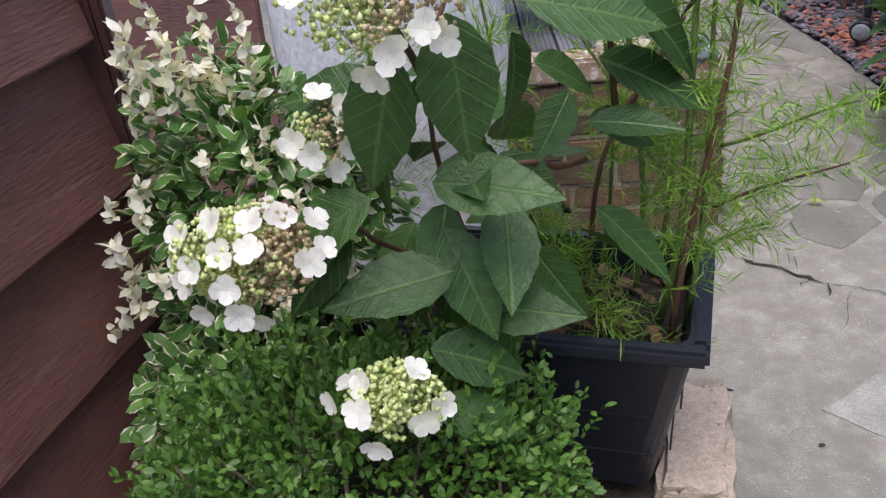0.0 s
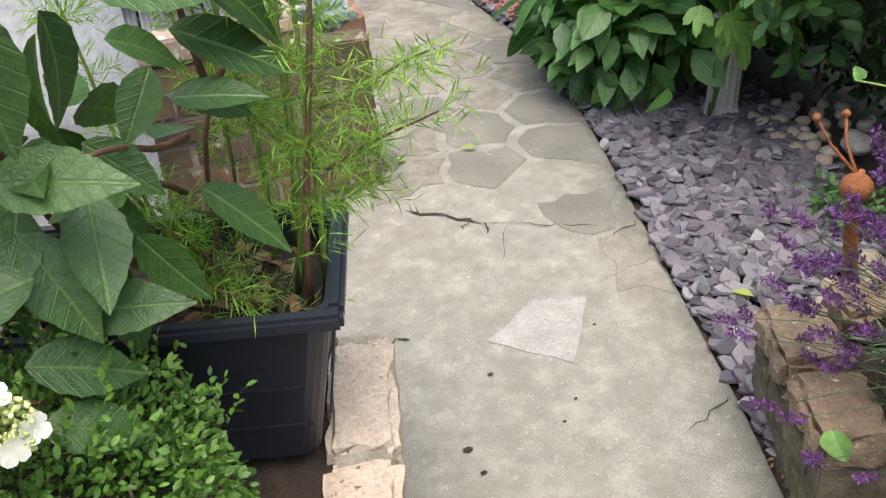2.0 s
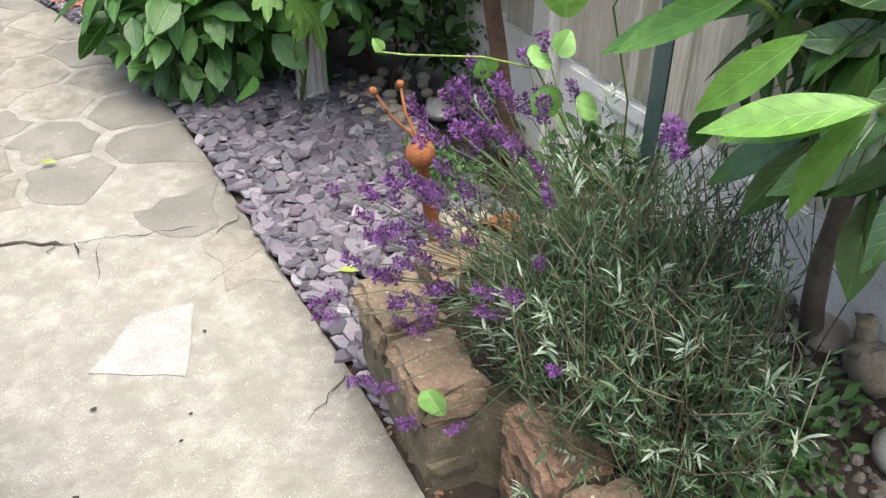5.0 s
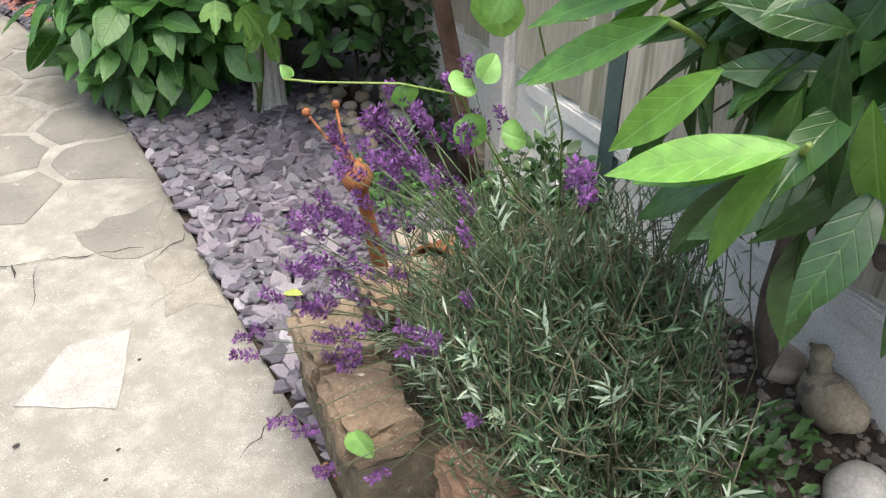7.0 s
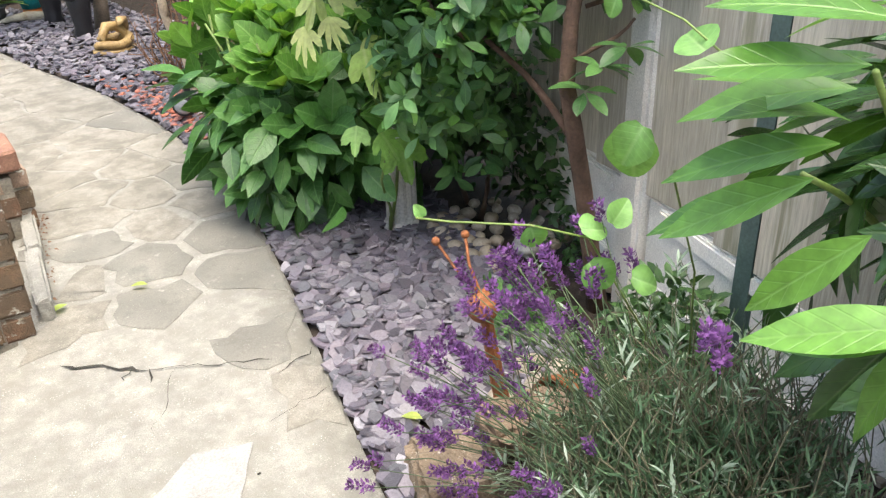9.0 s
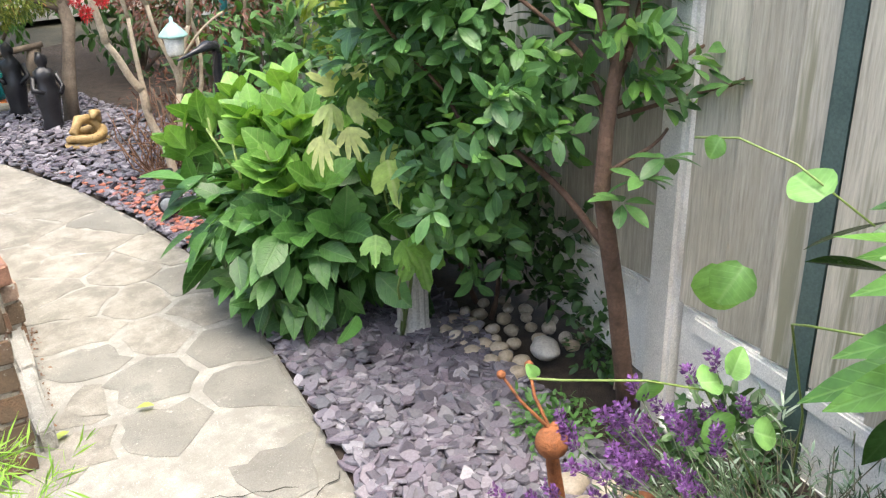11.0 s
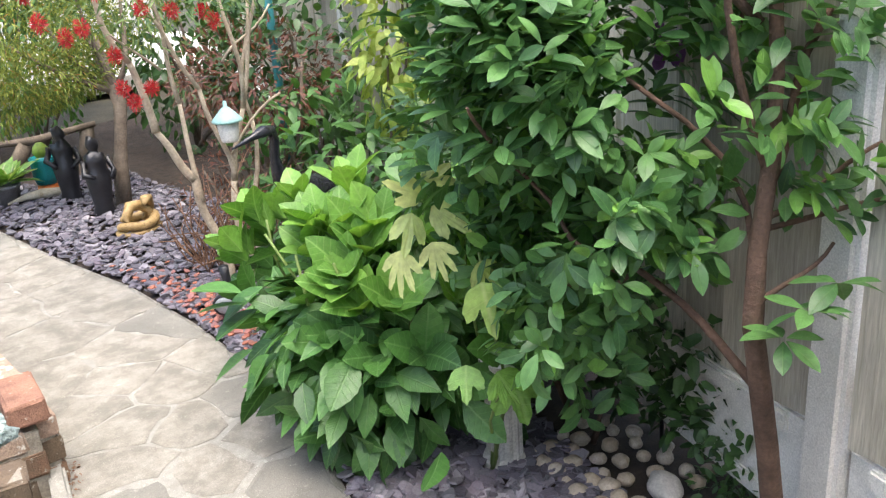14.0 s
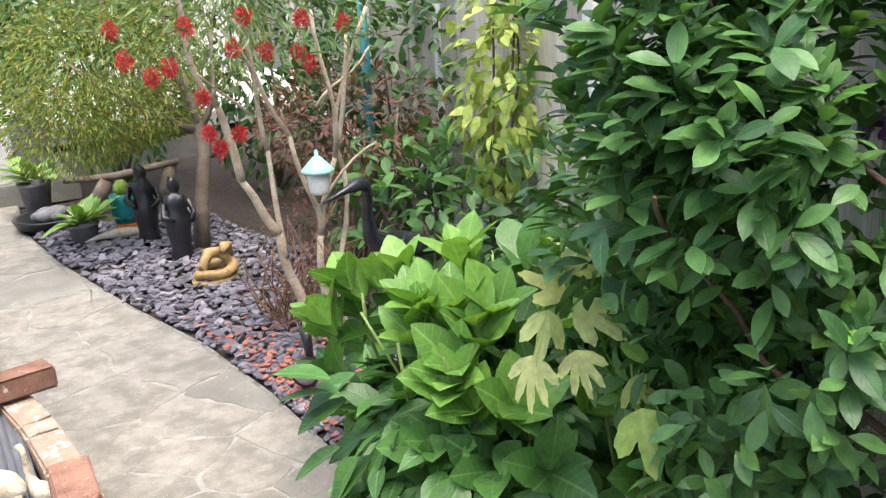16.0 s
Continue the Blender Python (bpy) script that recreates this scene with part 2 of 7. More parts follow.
M_LAVSTEM = rough_mat("grey green stem", (0.05, 0.085, 0.035), (0.12, 0.17, 0.085), 20, 120, 0.6, 0.2)
M_GREYSTEM = rough_mat("dry stem", (0.06, 0.065, 0.035), (0.15, 0.14, 0.085), 30, 160, 0.8, 0.3)
M_TEAL = rough_mat("green grey metal paint", (0.05, 0.085, 0.08), (0.08, 0.125, 0.115), 10, 160, 0.45, 0.2)
M_TEALPOST = rough_mat("teal paint", (0.02, 0.16, 0.18), (0.04, 0.24, 0.26), 10, 160, 0.4, 0.2)
M_DECK = rough_mat("grey deck board", (0.075, 0.08, 0.09), (0.16, 0.165, 0.18), 7, 160, 0.65, 0.4, vary=0.2)
M_BENCH = rough_mat("charcoal painted wood", (0.045, 0.047, 0.055), (0.095, 0.098, 0.11), 9, 160, 0.5, 0.3)
M_GOOSE = rough_mat("weathered cream stone", (0.33, 0.28, 0.19), (0.56, 0.51, 0.41), 14, 120, 0.85, 0.5, (0.25, 0.2, 0.12), 16)
M_DUCK = rough_mat("buff cast stone", (0.22, 0.18, 0.12), (0.38, 0.32, 0.23), 14, 140, 0.9, 0.8, (0.14, 0.12, 0.1), 12)
M_GOLD = rough_mat("gilded resin", (0.24, 0.15, 0.05), (0.46, 0.32, 0.14), 18, 140, 0.5, 0.5, (0.09, 0.05, 0.02), 30)
M_VERDI = rough_mat("blue green rock", (0.12, 0.17, 0.16), (0.3, 0.37, 0.35), 22, 140, 0.8, 0.9, (0.5, 0.52, 0.5), 30)
M_WHITE = rough_mat("white paint", (0.68, 0.67, 0.62), (0.8, 0.79, 0.74), 10, 120, 0.5, 0.2)
M_MINT = rough_mat("mint paint", (0.27, 0.5, 0.47), (0.38, 0.62, 0.58), 10, 120, 0.5, 0.2)
M_TURQ = rough_mat("turquoise glaze", (0.01, 0.22, 0.24), (0.02, 0.35, 0.37), 10, 120, 0.25, 0.2)
M_ORANGE = rough_mat("orange paint", (0.6, 0.14, 0.02), (0.75, 0.22, 0.04), 10, 120, 0.5, 0.2)
M_TERRA = rough_mat("terracotta", (0.35, 0.13, 0.06), (0.5, 0.2, 0.1), 10, 120, 0.8, 0.4)
M_WATER = rough_mat("dark water", (0.012, 0.014, 0.014), (0.02, 0.022, 0.022), 4, 30, 0.08, 0.1)
M_GLASS = rough_mat("lamp lens", (0.25, 0.28, 0.3), (0.4, 0.43, 0.45), 10, 60, 0.1, 0.05)
M_PATIO = rough_mat("pale patio slab", (0.5, 0.48, 0.44), (0.66, 0.63, 0.58), 4, 120, 0.85, 0.3, vary=0.15)
M_RENDER = rough_mat("pale house render", (0.62, 0.6, 0.55), (0.76, 0.74, 0.7), 3, 120, 0.9, 0.3)
M_TIMBER = rough_mat("pale timber", (0.36, 0.28, 0.2), (0.52, 0.43, 0.32), 6, 120, 0.8, 0.4, vary=0.2)
M_GREYPOT = rough_mat("grey stone planter", (0.11, 0.11, 0.12), (0.2, 0.2, 0.21), 10, 120, 0.8, 0.5)
M_DRY = rough_mat("dry stalk", (0.12, 0.06, 0.035), (0.3, 0.17, 0.1), 30, 150, 0.8, 0.3)
M_LITTER = rough_mat("dry leaf litter", (0.1, 0.05, 0.025), (0.24, 0.13, 0.07), 30, 150, 0.8, 0.4, vary=0.5, island=True,
                     vary_cols=[(0.12, 0.06, 0.03), (0.28, 0.16, 0.09), (0.2, 0.09, 0.05)])

L_HYD = leaf_mat("hydrangea leaf", (0.024, 0.066, 0.016), (0.052, 0.128, 0.028), (0.11, 0.2, 0.06), 0.42, 0.2, veins=0.55, quilt=0.35)
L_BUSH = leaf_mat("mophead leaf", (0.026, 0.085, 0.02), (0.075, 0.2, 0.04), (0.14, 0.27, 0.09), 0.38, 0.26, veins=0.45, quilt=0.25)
L_BUSHTOP = leaf_mat("pale mophead leaf", (0.08, 0.21, 0.032), (0.2, 0.4, 0.075), (0.3, 0.48, 0.15), 0.4, 0.32, veins=0.4, quilt=0.25)
L_CAM = leaf_mat("evergreen leaf", (0.034, 0.104, 0.032), (0.11, 0.248, 0.07), (0.14, 0.26, 0.09), 0.4, 0.27, veins=0.25)
L_CAMTIP = leaf_mat("young evergreen leaf", (0.07, 0.19, 0.035), (0.16, 0.33, 0.065), (0.16, 0.3, 0.09), 0.32, 0.3, veins=0.25)
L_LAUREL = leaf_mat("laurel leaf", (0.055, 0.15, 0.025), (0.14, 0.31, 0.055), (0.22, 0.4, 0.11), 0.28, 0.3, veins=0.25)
L_LAURELD = leaf_mat("dark laurel leaf", (0.022, 0.06, 0.016), (0.05, 0.12, 0.03), (0.08, 0.16, 0.05), 0.26, 0.18, veins=0.25)
L_PALE = leaf_mat("pale lobed leaf", (0.27, 0.42, 0.1), (0.58, 0.63, 0.27), (0.5, 0.55, 0.25), 0.5, 0.35, veins=0.3)
L_EUON = leaf_mat("variegated leaf", (0.06, 0.16, 0.035), (0.14, 0.29, 0.07), (0.1, 0.2, 0.07), 0.35, 0.25, edge=(0.74, 0.74, 0.55), edge_at=0.72, veins=0.2)
L_CREAM = leaf_mat("cream shoot leaf", (0.82, 0.8, 0.66), (0.9, 0.89, 0.8), (0.6, 0.56, 0.36), 0.5, 0.3, veins=0.15)
L_BOX = leaf_mat("box leaf", (0.045, 0.12, 0.018), (0.13, 0.27, 0.045), (0.16, 0.28, 0.08), 0.35, 0.25, veins=0.1)
L_COSMOS = leaf_mat("feathery leaf", (0.11, 0.28, 0.03), (0.3, 0.51, 0.08), (0.24, 0.42, 0.08), 0.5, 0.4, veins=0.0)
L_LAV = leaf_mat("lavender leaf", (0.03, 0.082, 0.034), (0.1, 0.178, 0.09), (0.18, 0.26, 0.17), 0.7, 0.16, veins=0.2, aged=(0.36, 0.42, 0.34))
L_VINE = leaf_mat("bindweed leaf", (0.13, 0.3, 0.075), (0.21, 0.42, 0.12), (0.3, 0.5, 0.2), 0.5, 0.35, veins=0.3)
L_DARK = leaf_mat("shade leaf", (0.02, 0.06, 0.018), (0.06, 0.14, 0.035), (0.08, 0.16, 0.05), 0.45, 0.2, veins=0.2)
L_MID = leaf_mat("garden leaf", (0.045, 0.13, 0.03), (0.1, 0.23, 0.06), (0.14, 0.28, 0.09), 0.42, 0.28, veins=0.25)
L_YELLOW = leaf_mat("yellow green leaf", (0.24, 0.36, 0.06), (0.42, 0.5, 0.13), (0.5, 0.55, 0.2), 0.5, 0.35, veins=0.2)
L_CONIF = leaf_mat("bronzed feathery leaf", (0.06, 0.12, 0.02), (0.25, 0.29, 0.05), (0.16, 0.2, 0.05), 0.6, 0.28, veins=0.0, aged=(0.36, 0.2, 0.06))
L_BOTTLE = leaf_mat("narrow leaf", (0.07, 0.14, 0.04), (0.17, 0.24, 0.07), (0.15, 0.2, 0.07), 0.5, 0.25, veins=0.0)
L_RED = leaf_mat("red acer leaf", (0.07, 0.028, 0.02), (0.17, 0.065, 0.04), (0.2, 0.06, 0.04), 0.5, 0.25, veins=0.1)
L_HOSTA = leaf_mat("hosta leaf", (0.12, 0.28, 0.05), (0.25, 0.44, 0.1), (0.4, 0.5, 0.2), 0.42, 0.3, edge=(0.55, 0.6, 0.3), edge_at=0.75, veins=0.2)
L_PETAL = leaf_mat("white petal", (0.84, 0.85, 0.79), (0.9, 0.9, 0.87), (0.7, 0.73, 0.6), 0.55, 0.3, veins=0.1)
L_BUD = leaf_mat("green white bud", (0.46, 0.58, 0.18), (0.72, 0.79, 0.4), (0.6, 0.65, 0.4), 0.6, 0.2, veins=0.0)
L_TAN = leaf_mat("faded tan bud", (0.42, 0.32, 0.18), (0.6, 0.5, 0.32), (0.5, 0.4, 0.25), 0.7, 0.2, veins=0.0)
L_PURPLE = leaf_mat("purple bud", (0.06, 0.02, 0.08), (0.22, 0.085, 0.3), (0.2, 0.08, 0.3), 0.7, 0.15, veins=0.0)
L_SCARLET = leaf_mat("red bristle", (0.42, 0.015, 0.025), (0.62, 0.04, 0.05), (0.6, 0.1, 0.08), 0.6, 0.25, veins=0.0)
L_PINK = leaf_mat("pink petal", (0.6, 0.1, 0.2), (0.75, 0.25, 0.35), (0.7, 0.3, 0.4), 0.6, 0.3, veins=0.1)
L_SILVER = leaf_mat("silver lavender leaf", (0.15, 0.22, 0.15), (0.3, 0.38, 0.29), (0.34, 0.4, 0.32), 0.75, 0.15, veins=0.1)
M_TOPBRICK = rough_mat("lichened brick", (0.24, 0.16, 0.11), (0.46, 0.36, 0.27), 14, 150, 0.92, 0.9, (0.6, 0.57, 0.5), 24, vary=0.4, spot_at=0.57,
                       vary_cols=[(0.38, 0.2, 0.14), (0.42, 0.36, 0.28), (0.3, 0.2, 0.13)])

streaked(M_FENCE, 1.0, 1.0, 0.06)
streaked(M_SHED, 0.3, 0.12, 1.0)
streaked(M_DECK, 1.0, 0.08, 1.0)
streaked(M_BENCH, 1.0, 0.1, 1.0)
streaked(M_TIMBER, 0.08, 1.0, 1.0)


# ---- builders ----
RNG = np.random.default_rng(7)


def mesh_np(name, verts, faces, mat, uvs=None, smooth=True):
    me = bpy.data.meshes.new(name)
    me.from_pydata(np.asarray(verts, dtype=float).tolist(), [], [tuple(f) for f in faces])
    if uvs is not None:
        lay = me.uv_layers.new(name="UVMap")
        idx = np.empty(len(me.loops), dtype=np.int32)
        me.loops.foreach_get("vertex_index", idx)
        lay.data.foreach_set("uv", np.asarray(uvs, dtype=np.float32)[idx].ravel())
    if smooth:
        me.polygons.foreach_set("use_smooth", [True] * len(me.polygons))
    me.materials.append(mat)
    return me


def world_of(ob):
    m = ob.matrix_basis
    return m if ob.parent is None else world_of(ob.parent) @ ob.matrix_parent_inverse @ m


def put(name, me, parent=None, m=None, label=""):
    ob = new(name, me)
    if m is not None:
        ob.matrix_basis = m
    if parent is not None:
        ob.parent = parent
        ob.matrix_parent_inverse = world_of(parent).inverted()
    if label:
        ob["label"] = label
    return ob


def part(name, bm, mat, parent=None, label="", smooth=False):
    me = bpy.data.meshes.new(name)
    bm.to_mesh(me)
    bm.free()
    if smooth:
        me.polygons.foreach_set("use_smooth", [True] * len(me.polygons))
    me.materials.append(mat)
    return put(name, me, parent, None, label)


def thing(name, at, label, category, group="", kind="", rz=0.0):
    e = new(name)
    e.empty_display_size = 0.05
    e.matrix_basis = pose(at[0], at[1], at[2], 0, 0, rz)
    return tagged(e, label, category, group, kind)


def box(bm, cx, cy, cz, sx, sy, sz, bev=0.0, m=None, taper=1.0):
    """A box with bevelled edges; taper scales its foot."""
    r = bmesh.ops.create_cube(bm, size=1.0)
    vs = r["verts"]
    for v in vs:
        k = taper if v.co.z < 0 else 1.0
        v.co = Vector((v.co.x * sx * k, v.co.y * sy * k, v.co.z * sz))
    if bev > 0:
        es = list({e for v in vs for e in v.link_edges})
        out = bmesh.ops.bevel(bm, geom=es, offset=bev, segments=2, affect="EDGES")
        vs = list({v for f in out["faces"] for v in f.verts} | {v for v in vs if v.is_valid})
    t = Matrix.Translation((cx, cy, cz))
    if m is not None:
        t = m @ t
    for v in vs:
        v.co = t @ v.co
    return vs


def boxmesh(name, sx, sy, sz, mat, bev=0.0, rough=0.0, cuts=0):
    bm = bmesh.new()
    vs = box(bm, 0, 0, 0, sx, sy, sz, bev)
    if cuts:
        for k in range(cuts):
            long = [e for e in bm.edges if e.calc_length() > 0.028]
            bmesh.ops.subdivide_edges(bm, edges=long, cuts=1, use_grid_fill=True)
    if rough:
        for v in bm.verts:
            v.co += Vector(RNG.normal(0, rough, 3))
    me = bpy.data.meshes.new(name)
    bm.to_mesh(me)
    bm.free()
    me.materials.append(mat)
    return me


def lathe(profile, n=20, squash=1.0):
    """Turned shape round z from (radius, height) pairs."""
    verts, faces = [], []
    for r, z in profile:
        for k in range(n):
            a = 2 * math.pi * k / n
            verts.append((r * math.cos(a), r * math.sin(a) * squash, z))
    for i in range(len(profile) - 1):
        for k in range(n):
            a, b = i * n + k, i * n + (k + 1) % n
            faces.append((a, b, b + n, a + n))
    faces.append(tuple(range(n - 1, -1, -1)))
    faces.append(tuple(range((len(profile) - 1) * n, len(profile) * n)))
    return verts, faces


def tube(points, radii, n=7):
    """A tapered limb along points."""
    pts = [Vector(p) for p in points]
    verts, faces = [], []
    up = Vector((0.3, 0.2, 0.93)).normalized()
    for i, p in enumerate(pts):
        d = (pts[min(i + 1, len(pts) - 1)] - pts[max(i - 1, 0)]).normalized()
        s = d.cross(up)
        if s.length < 0.05:
            s = d.cross(Vector((1, 0, 0)))
        s.normalize()
        w = s.cross(d)
        for k in range(n):
            a = 2 * math.pi * k / n
            verts.append(tuple(p + (s * math.cos(a) + w * math.sin(a)) * radii[i]))
    for i in range(len(pts) - 1):
        for k in range(n):
            a, b = i * n + k, i * n + (k + 1) % n
            faces.append((a, b, b + n, a + n))
    faces.append(tuple(range(n - 1, -1, -1)))
    faces.append(tuple(range((len(pts) - 1) * n, len(pts) * n)))
    return verts, faces


def bend(a, b, steps=6, sway=0.05, sag=0.0, rng=RNG):
    """Points of an uneven limb from a to b."""
    a, b = np.array(a, float), np.array(b, float)
    L = np.linalg.norm(b - a)
    w1, w2 = rng.normal(0, sway * L, 3), rng.normal(0, sway * L, 3)
    out = []
    for i in range(steps + 1):
        t = i / steps
        out.append(a + (b - a) * t + w1 * math.sin(math.pi * t) + w2 * 0.6 * math.sin(2 * math.pi * t) - np.array([0, 0, sag * L]) * 4 * t * (1 - t))
    return out


def merged(pieces):
    V, F, o = [], [], 0
    for v, f in pieces:
        V.extend(v)
        F.extend(tuple(i + o for i in q) for q in f)
        o += len(v)
    return V, F


def limb(name, pieces, mat, parent, label=""):
    v, f = merged(pieces)
    return put(name, mesh_np(name, v, f, mat), parent, None, label)


def leaf(length=1.0, width=0.5, seg=5, widest=0.45, fold=0.18, droop=0.15, tip=1.2, stalk=0.0, saw=0.0):
    """A leaf blade along +y, its face to +z: verts, faces, uv."""
    verts, faces, uv = [], [], []
    for i in range(seg + 1):
        t = i / seg
        w = width * 0.5 * max(0.0, math.sin(math.pi * t ** (math.log(0.5) / math.log(widest)))) ** (0.9 * tip if t > widest else 0.8)
        w = max(w, 0.012 * width)
        if saw and 0 < i < seg:
            w *= 1 + saw * (1 if i % 2 else -1)
        z = -droop * length * t * t
        y = length * t + stalk
        for sx in (-1, 0, 1):
            verts.append((sx * w, y, z + (abs(sx) * fold * w if sx else 0)))
            uv.append((0.5 + 0.5 * sx * max(0.15, w / (width * 0.5)), t))
    for i in range(seg):
        for k in range(2):
            a = i * 3 + k
            faces.append((a, a + 1, a + 4, a + 3))
    return np.array(verts), faces, np.array(uv)


def lobed(length=1.0, width=1.0, lobes=3, deep=0.45, droop=0.25):
    """A palmate leaf, cut into toothed lobes, with a short stalk at its foot."""
    verts, uv = [(0, 0, 0)], [(0.5, 0.0)]
    n = 14 * lobes
    for i in range(n + 1):
        a = -1.35 + 2.7 * i / n
        k = 0.5 + 0.5 * math.cos(2 * math.pi * (i / n * lobes - 0.5))
        r = (1 - deep * (1 - k ** 0.6)) * (0.82 + 0.18 * math.cos(a)) + 0.035 * math.sin(i * 1.9)
        verts.append((math.sin(a) * r * width * 0.6, math.cos(a) * r * length, -droop * r * r * length + 0.07 * k * length))
        uv.append((0.5 + 0.5 * math.sin(a) * r, max(0.0, math.cos(a) * r)))
    return np.array(verts), [(0, i + 1, i) for i in range(1, n + 1)], np.array(uv)


def heart(length=1.0):
    verts, uv = [(0, 0.06, 0)], [(0.5, 0.0)]
    n = 18
    for i in range(n + 1):
        t = 2 * math.pi * i / n
        x = 0.42 * math.sin(t) * (1 + 0.25 * math.cos(t) * 0)
        y = 0.48 - 0.5 * math.cos(t) + (-0.16 if i in (0, n) else 0)
        if i in (0, n):
            y = 0.06
        x *= 1.0 - 0.55 * max(0.0, (y - 0.35)) / 0.65 * 0.9
        verts.append((x * length, y * length, abs(x) * 0.25 * length - 0.12 * y * y * length))
        uv.append((0.5 + x, y))
    return np.array(verts), [(0, i, i + 1) for i in range(1, n + 1)], np.array(uv)


def frames_of(direction, normal):
    d = direction / np.maximum(1e-9, np.linalg.norm(direction, axis=1, keepdims=True))
    s = np.cross(d, normal)
    s /= np.maximum(1e-9, np.linalg.norm(s, axis=1, keepdims=True))
    n = np.cross(s, d)
    return np.stack([s, d, n], axis=2)


def cloud(name, template, mat, pos, direction, normal, size, parent=None, label="", smooth=True):
    """Many blades in one mesh."""
    tv, tf, tu = template
    R = frames_of(np.asarray(direction, float), np.asarray(normal, float))
    V = np.einsum("nij,kj->nki", R, tv) * np.asarray(size, float)[:, None, None] + np.asarray(pos, float)[:, None, :]
    n, k = len(V), len(tv)
    F = [tuple(i + o for i in f) for o in range(0, n * k, k) for f in tf]
    return put(name, mesh_np(name, V.reshape(-1, 3), F, mat, np.tile(tu, (n, 1)), smooth), parent, None, label)


def single(name, meshes, pos, direction, normal, size, parent, label=""):
    """Blades as objects of their own that share meshes."""
    R = frames_of(np.asarray(direction, float), np.asarray(normal, float))
    out = []
    for i in range(len(pos)):
        m = Matrix([[*(R[i, r] * size[i]), pos[i][r]] for r in range(3)] + [[0, 0, 0, 1]])
        out.append(put(name, meshes[i % len(meshes)], parent, m, label))
    return out


def blob(n, center, radii, rng=RNG, shell=0.35, low=-1.0, lumps=5):
    """Points in the outer part of an uneven crown, and the ways outward."""
    c, r = np.array(center), np.array(radii)
    d = rng.normal(size=(n * 3 + 60, 3))
    d /= np.linalg.norm(d, axis=1, keepdims=True)
    d = d[d[:, 2] > low][:n]
    axes = rng.normal(size=(lumps, 3))
    axes /= np.linalg.norm(axes, axis=1, keepdims=True)
    bump_ = 0.82 + 0.28 * np.max(np.clip(d @ axes.T, 0, 1) ** 4, axis=1)
    t = (1 - shell * rng.random(len(d)) ** 1.6) * bump_
    return c + d * r * t[:, None], d


def tilt_leaves(d, rng=RNG, droop=0.2, spread=0.5, up=0.6):
    """Ways and normals for blades that point outward and face the sky."""
    way = d + rng.normal(0, spread, d.shape)
    way[:, 2] -= droop
    nor = np.array([0, 0, up]) + d * 0.5 + rng.normal(0, 0.3, d.shape)
    return way, nor


# ---- ground, path and walls ----
R_EDGE = [(0.2, 1.06), (0.94, 1.30), (1.38, 1.44), (1.77, 1.54), (2.14, 1.64), (2.44, 1.72), (2.81, 1.81), (3.19, 1.88), (3.6, 1.92), (4.1, 1.91),
          (4.7, 1.85), (5.4, 1.70), (6.36, 1.54), (7.2, 1.47), (8.0, 1.53)]
L_EDGE = [(0.2, 0.5), (1.2, 0.58), (1.62, 0.62), (1.8, 0.3), (2.4, 0.3), (2.6, 1.0), (3.55, 1.18), (4.1, 1.12), (4.6, 1.0), (5.9, 0.75), (8.0, 0.8)]


def edge(table, y):
    return float(np.interp(y, [p[0] for p in table], [p[1] for p in table]))


def sheet(name, mat, x0, x1, y0, y1, z, nx, ny, amp=0.0, scale=2.0):
    verts, faces = [], []
    for j in range(ny + 1):
        for i in range(nx + 1):
            x, y = x0 + (x1 - x0) * i / nx, y0 + (y1 - y0) * j / ny
            verts.append((x, y, z + amp * noise.noise((x * scale, y * scale, 0.3))))
    for j in range(ny):
        for i in range(nx):
            a = j * (nx + 1) + i
            faces.append((a, a + 1, a + nx + 2, a + nx + 1))
    return put(name, mesh_np(name, verts, faces, mat))


tagged(sheet("ground", M_GROUND, -300, 300, -300, 300, -0.06, 60, 60), "dark bare garden earth reaching into the distance", "ground", kind="structure")


def ribbon(name, mat, y0, y1, z, step=0.1):
    verts, faces = [], []
    n = int((y1 - y0) / step)
    for j in range(n + 1):
        y = y0 + (y1 - y0) * j / n
        a, b = edge(L_EDGE, y), edge(R_EDGE, y)
        for k in range(9):
            verts.append((a + (b - a) * k / 8, y, z + 0.001 * noise.noise((a + (b - a) * k / 2, y * 3, 1))))
        verts.append((b, y, z - 0.07))
    for j in range(n):
        for k in range(9):
            a = j * 10 + k
            faces.append((a, a + 1, a + 11, a + 10))
    return put(name, mesh_np(name, verts, faces, mat))


path = tagged(ribbon("pavement", M_CONCRETE, 0.2, 8.0, 0.0), "curved grey garden path of crazy paving set in concrete", "path", kind="structure")
tagged(sheet("pavement_terrace", M_CONCRETE, -3.0, 0.9, -3.0, 8.0, -0.012, 20, 40), "grey concrete ground beside the path", "path", kind="structure")
tagged(sheet("pavement_near", M_CONCRETE, 0.85, 3.5, -3.0, 0.25, -0.014, 12, 12), "grey concrete ground at the path's start", "path", kind="structure")


def clip_poly(poly, px, py, nx, ny):
    out = []
    for i in range(len(poly)):
        a, b = poly[i], poly[(i + 1) % len(poly)]
        da, db = (a[0] - px) * nx + (a[1] - py) * ny, (b[0] - px) * nx + (b[1] - py) * ny
        if da <= 0:
            out.append(a)
        if (da <= 0) != (db <= 0):
            t = da / (da - db)
            out.append((a[0] + (b[0] - a[0]) * t, a[1] + (b[1] - a[1]) * t))
    return out


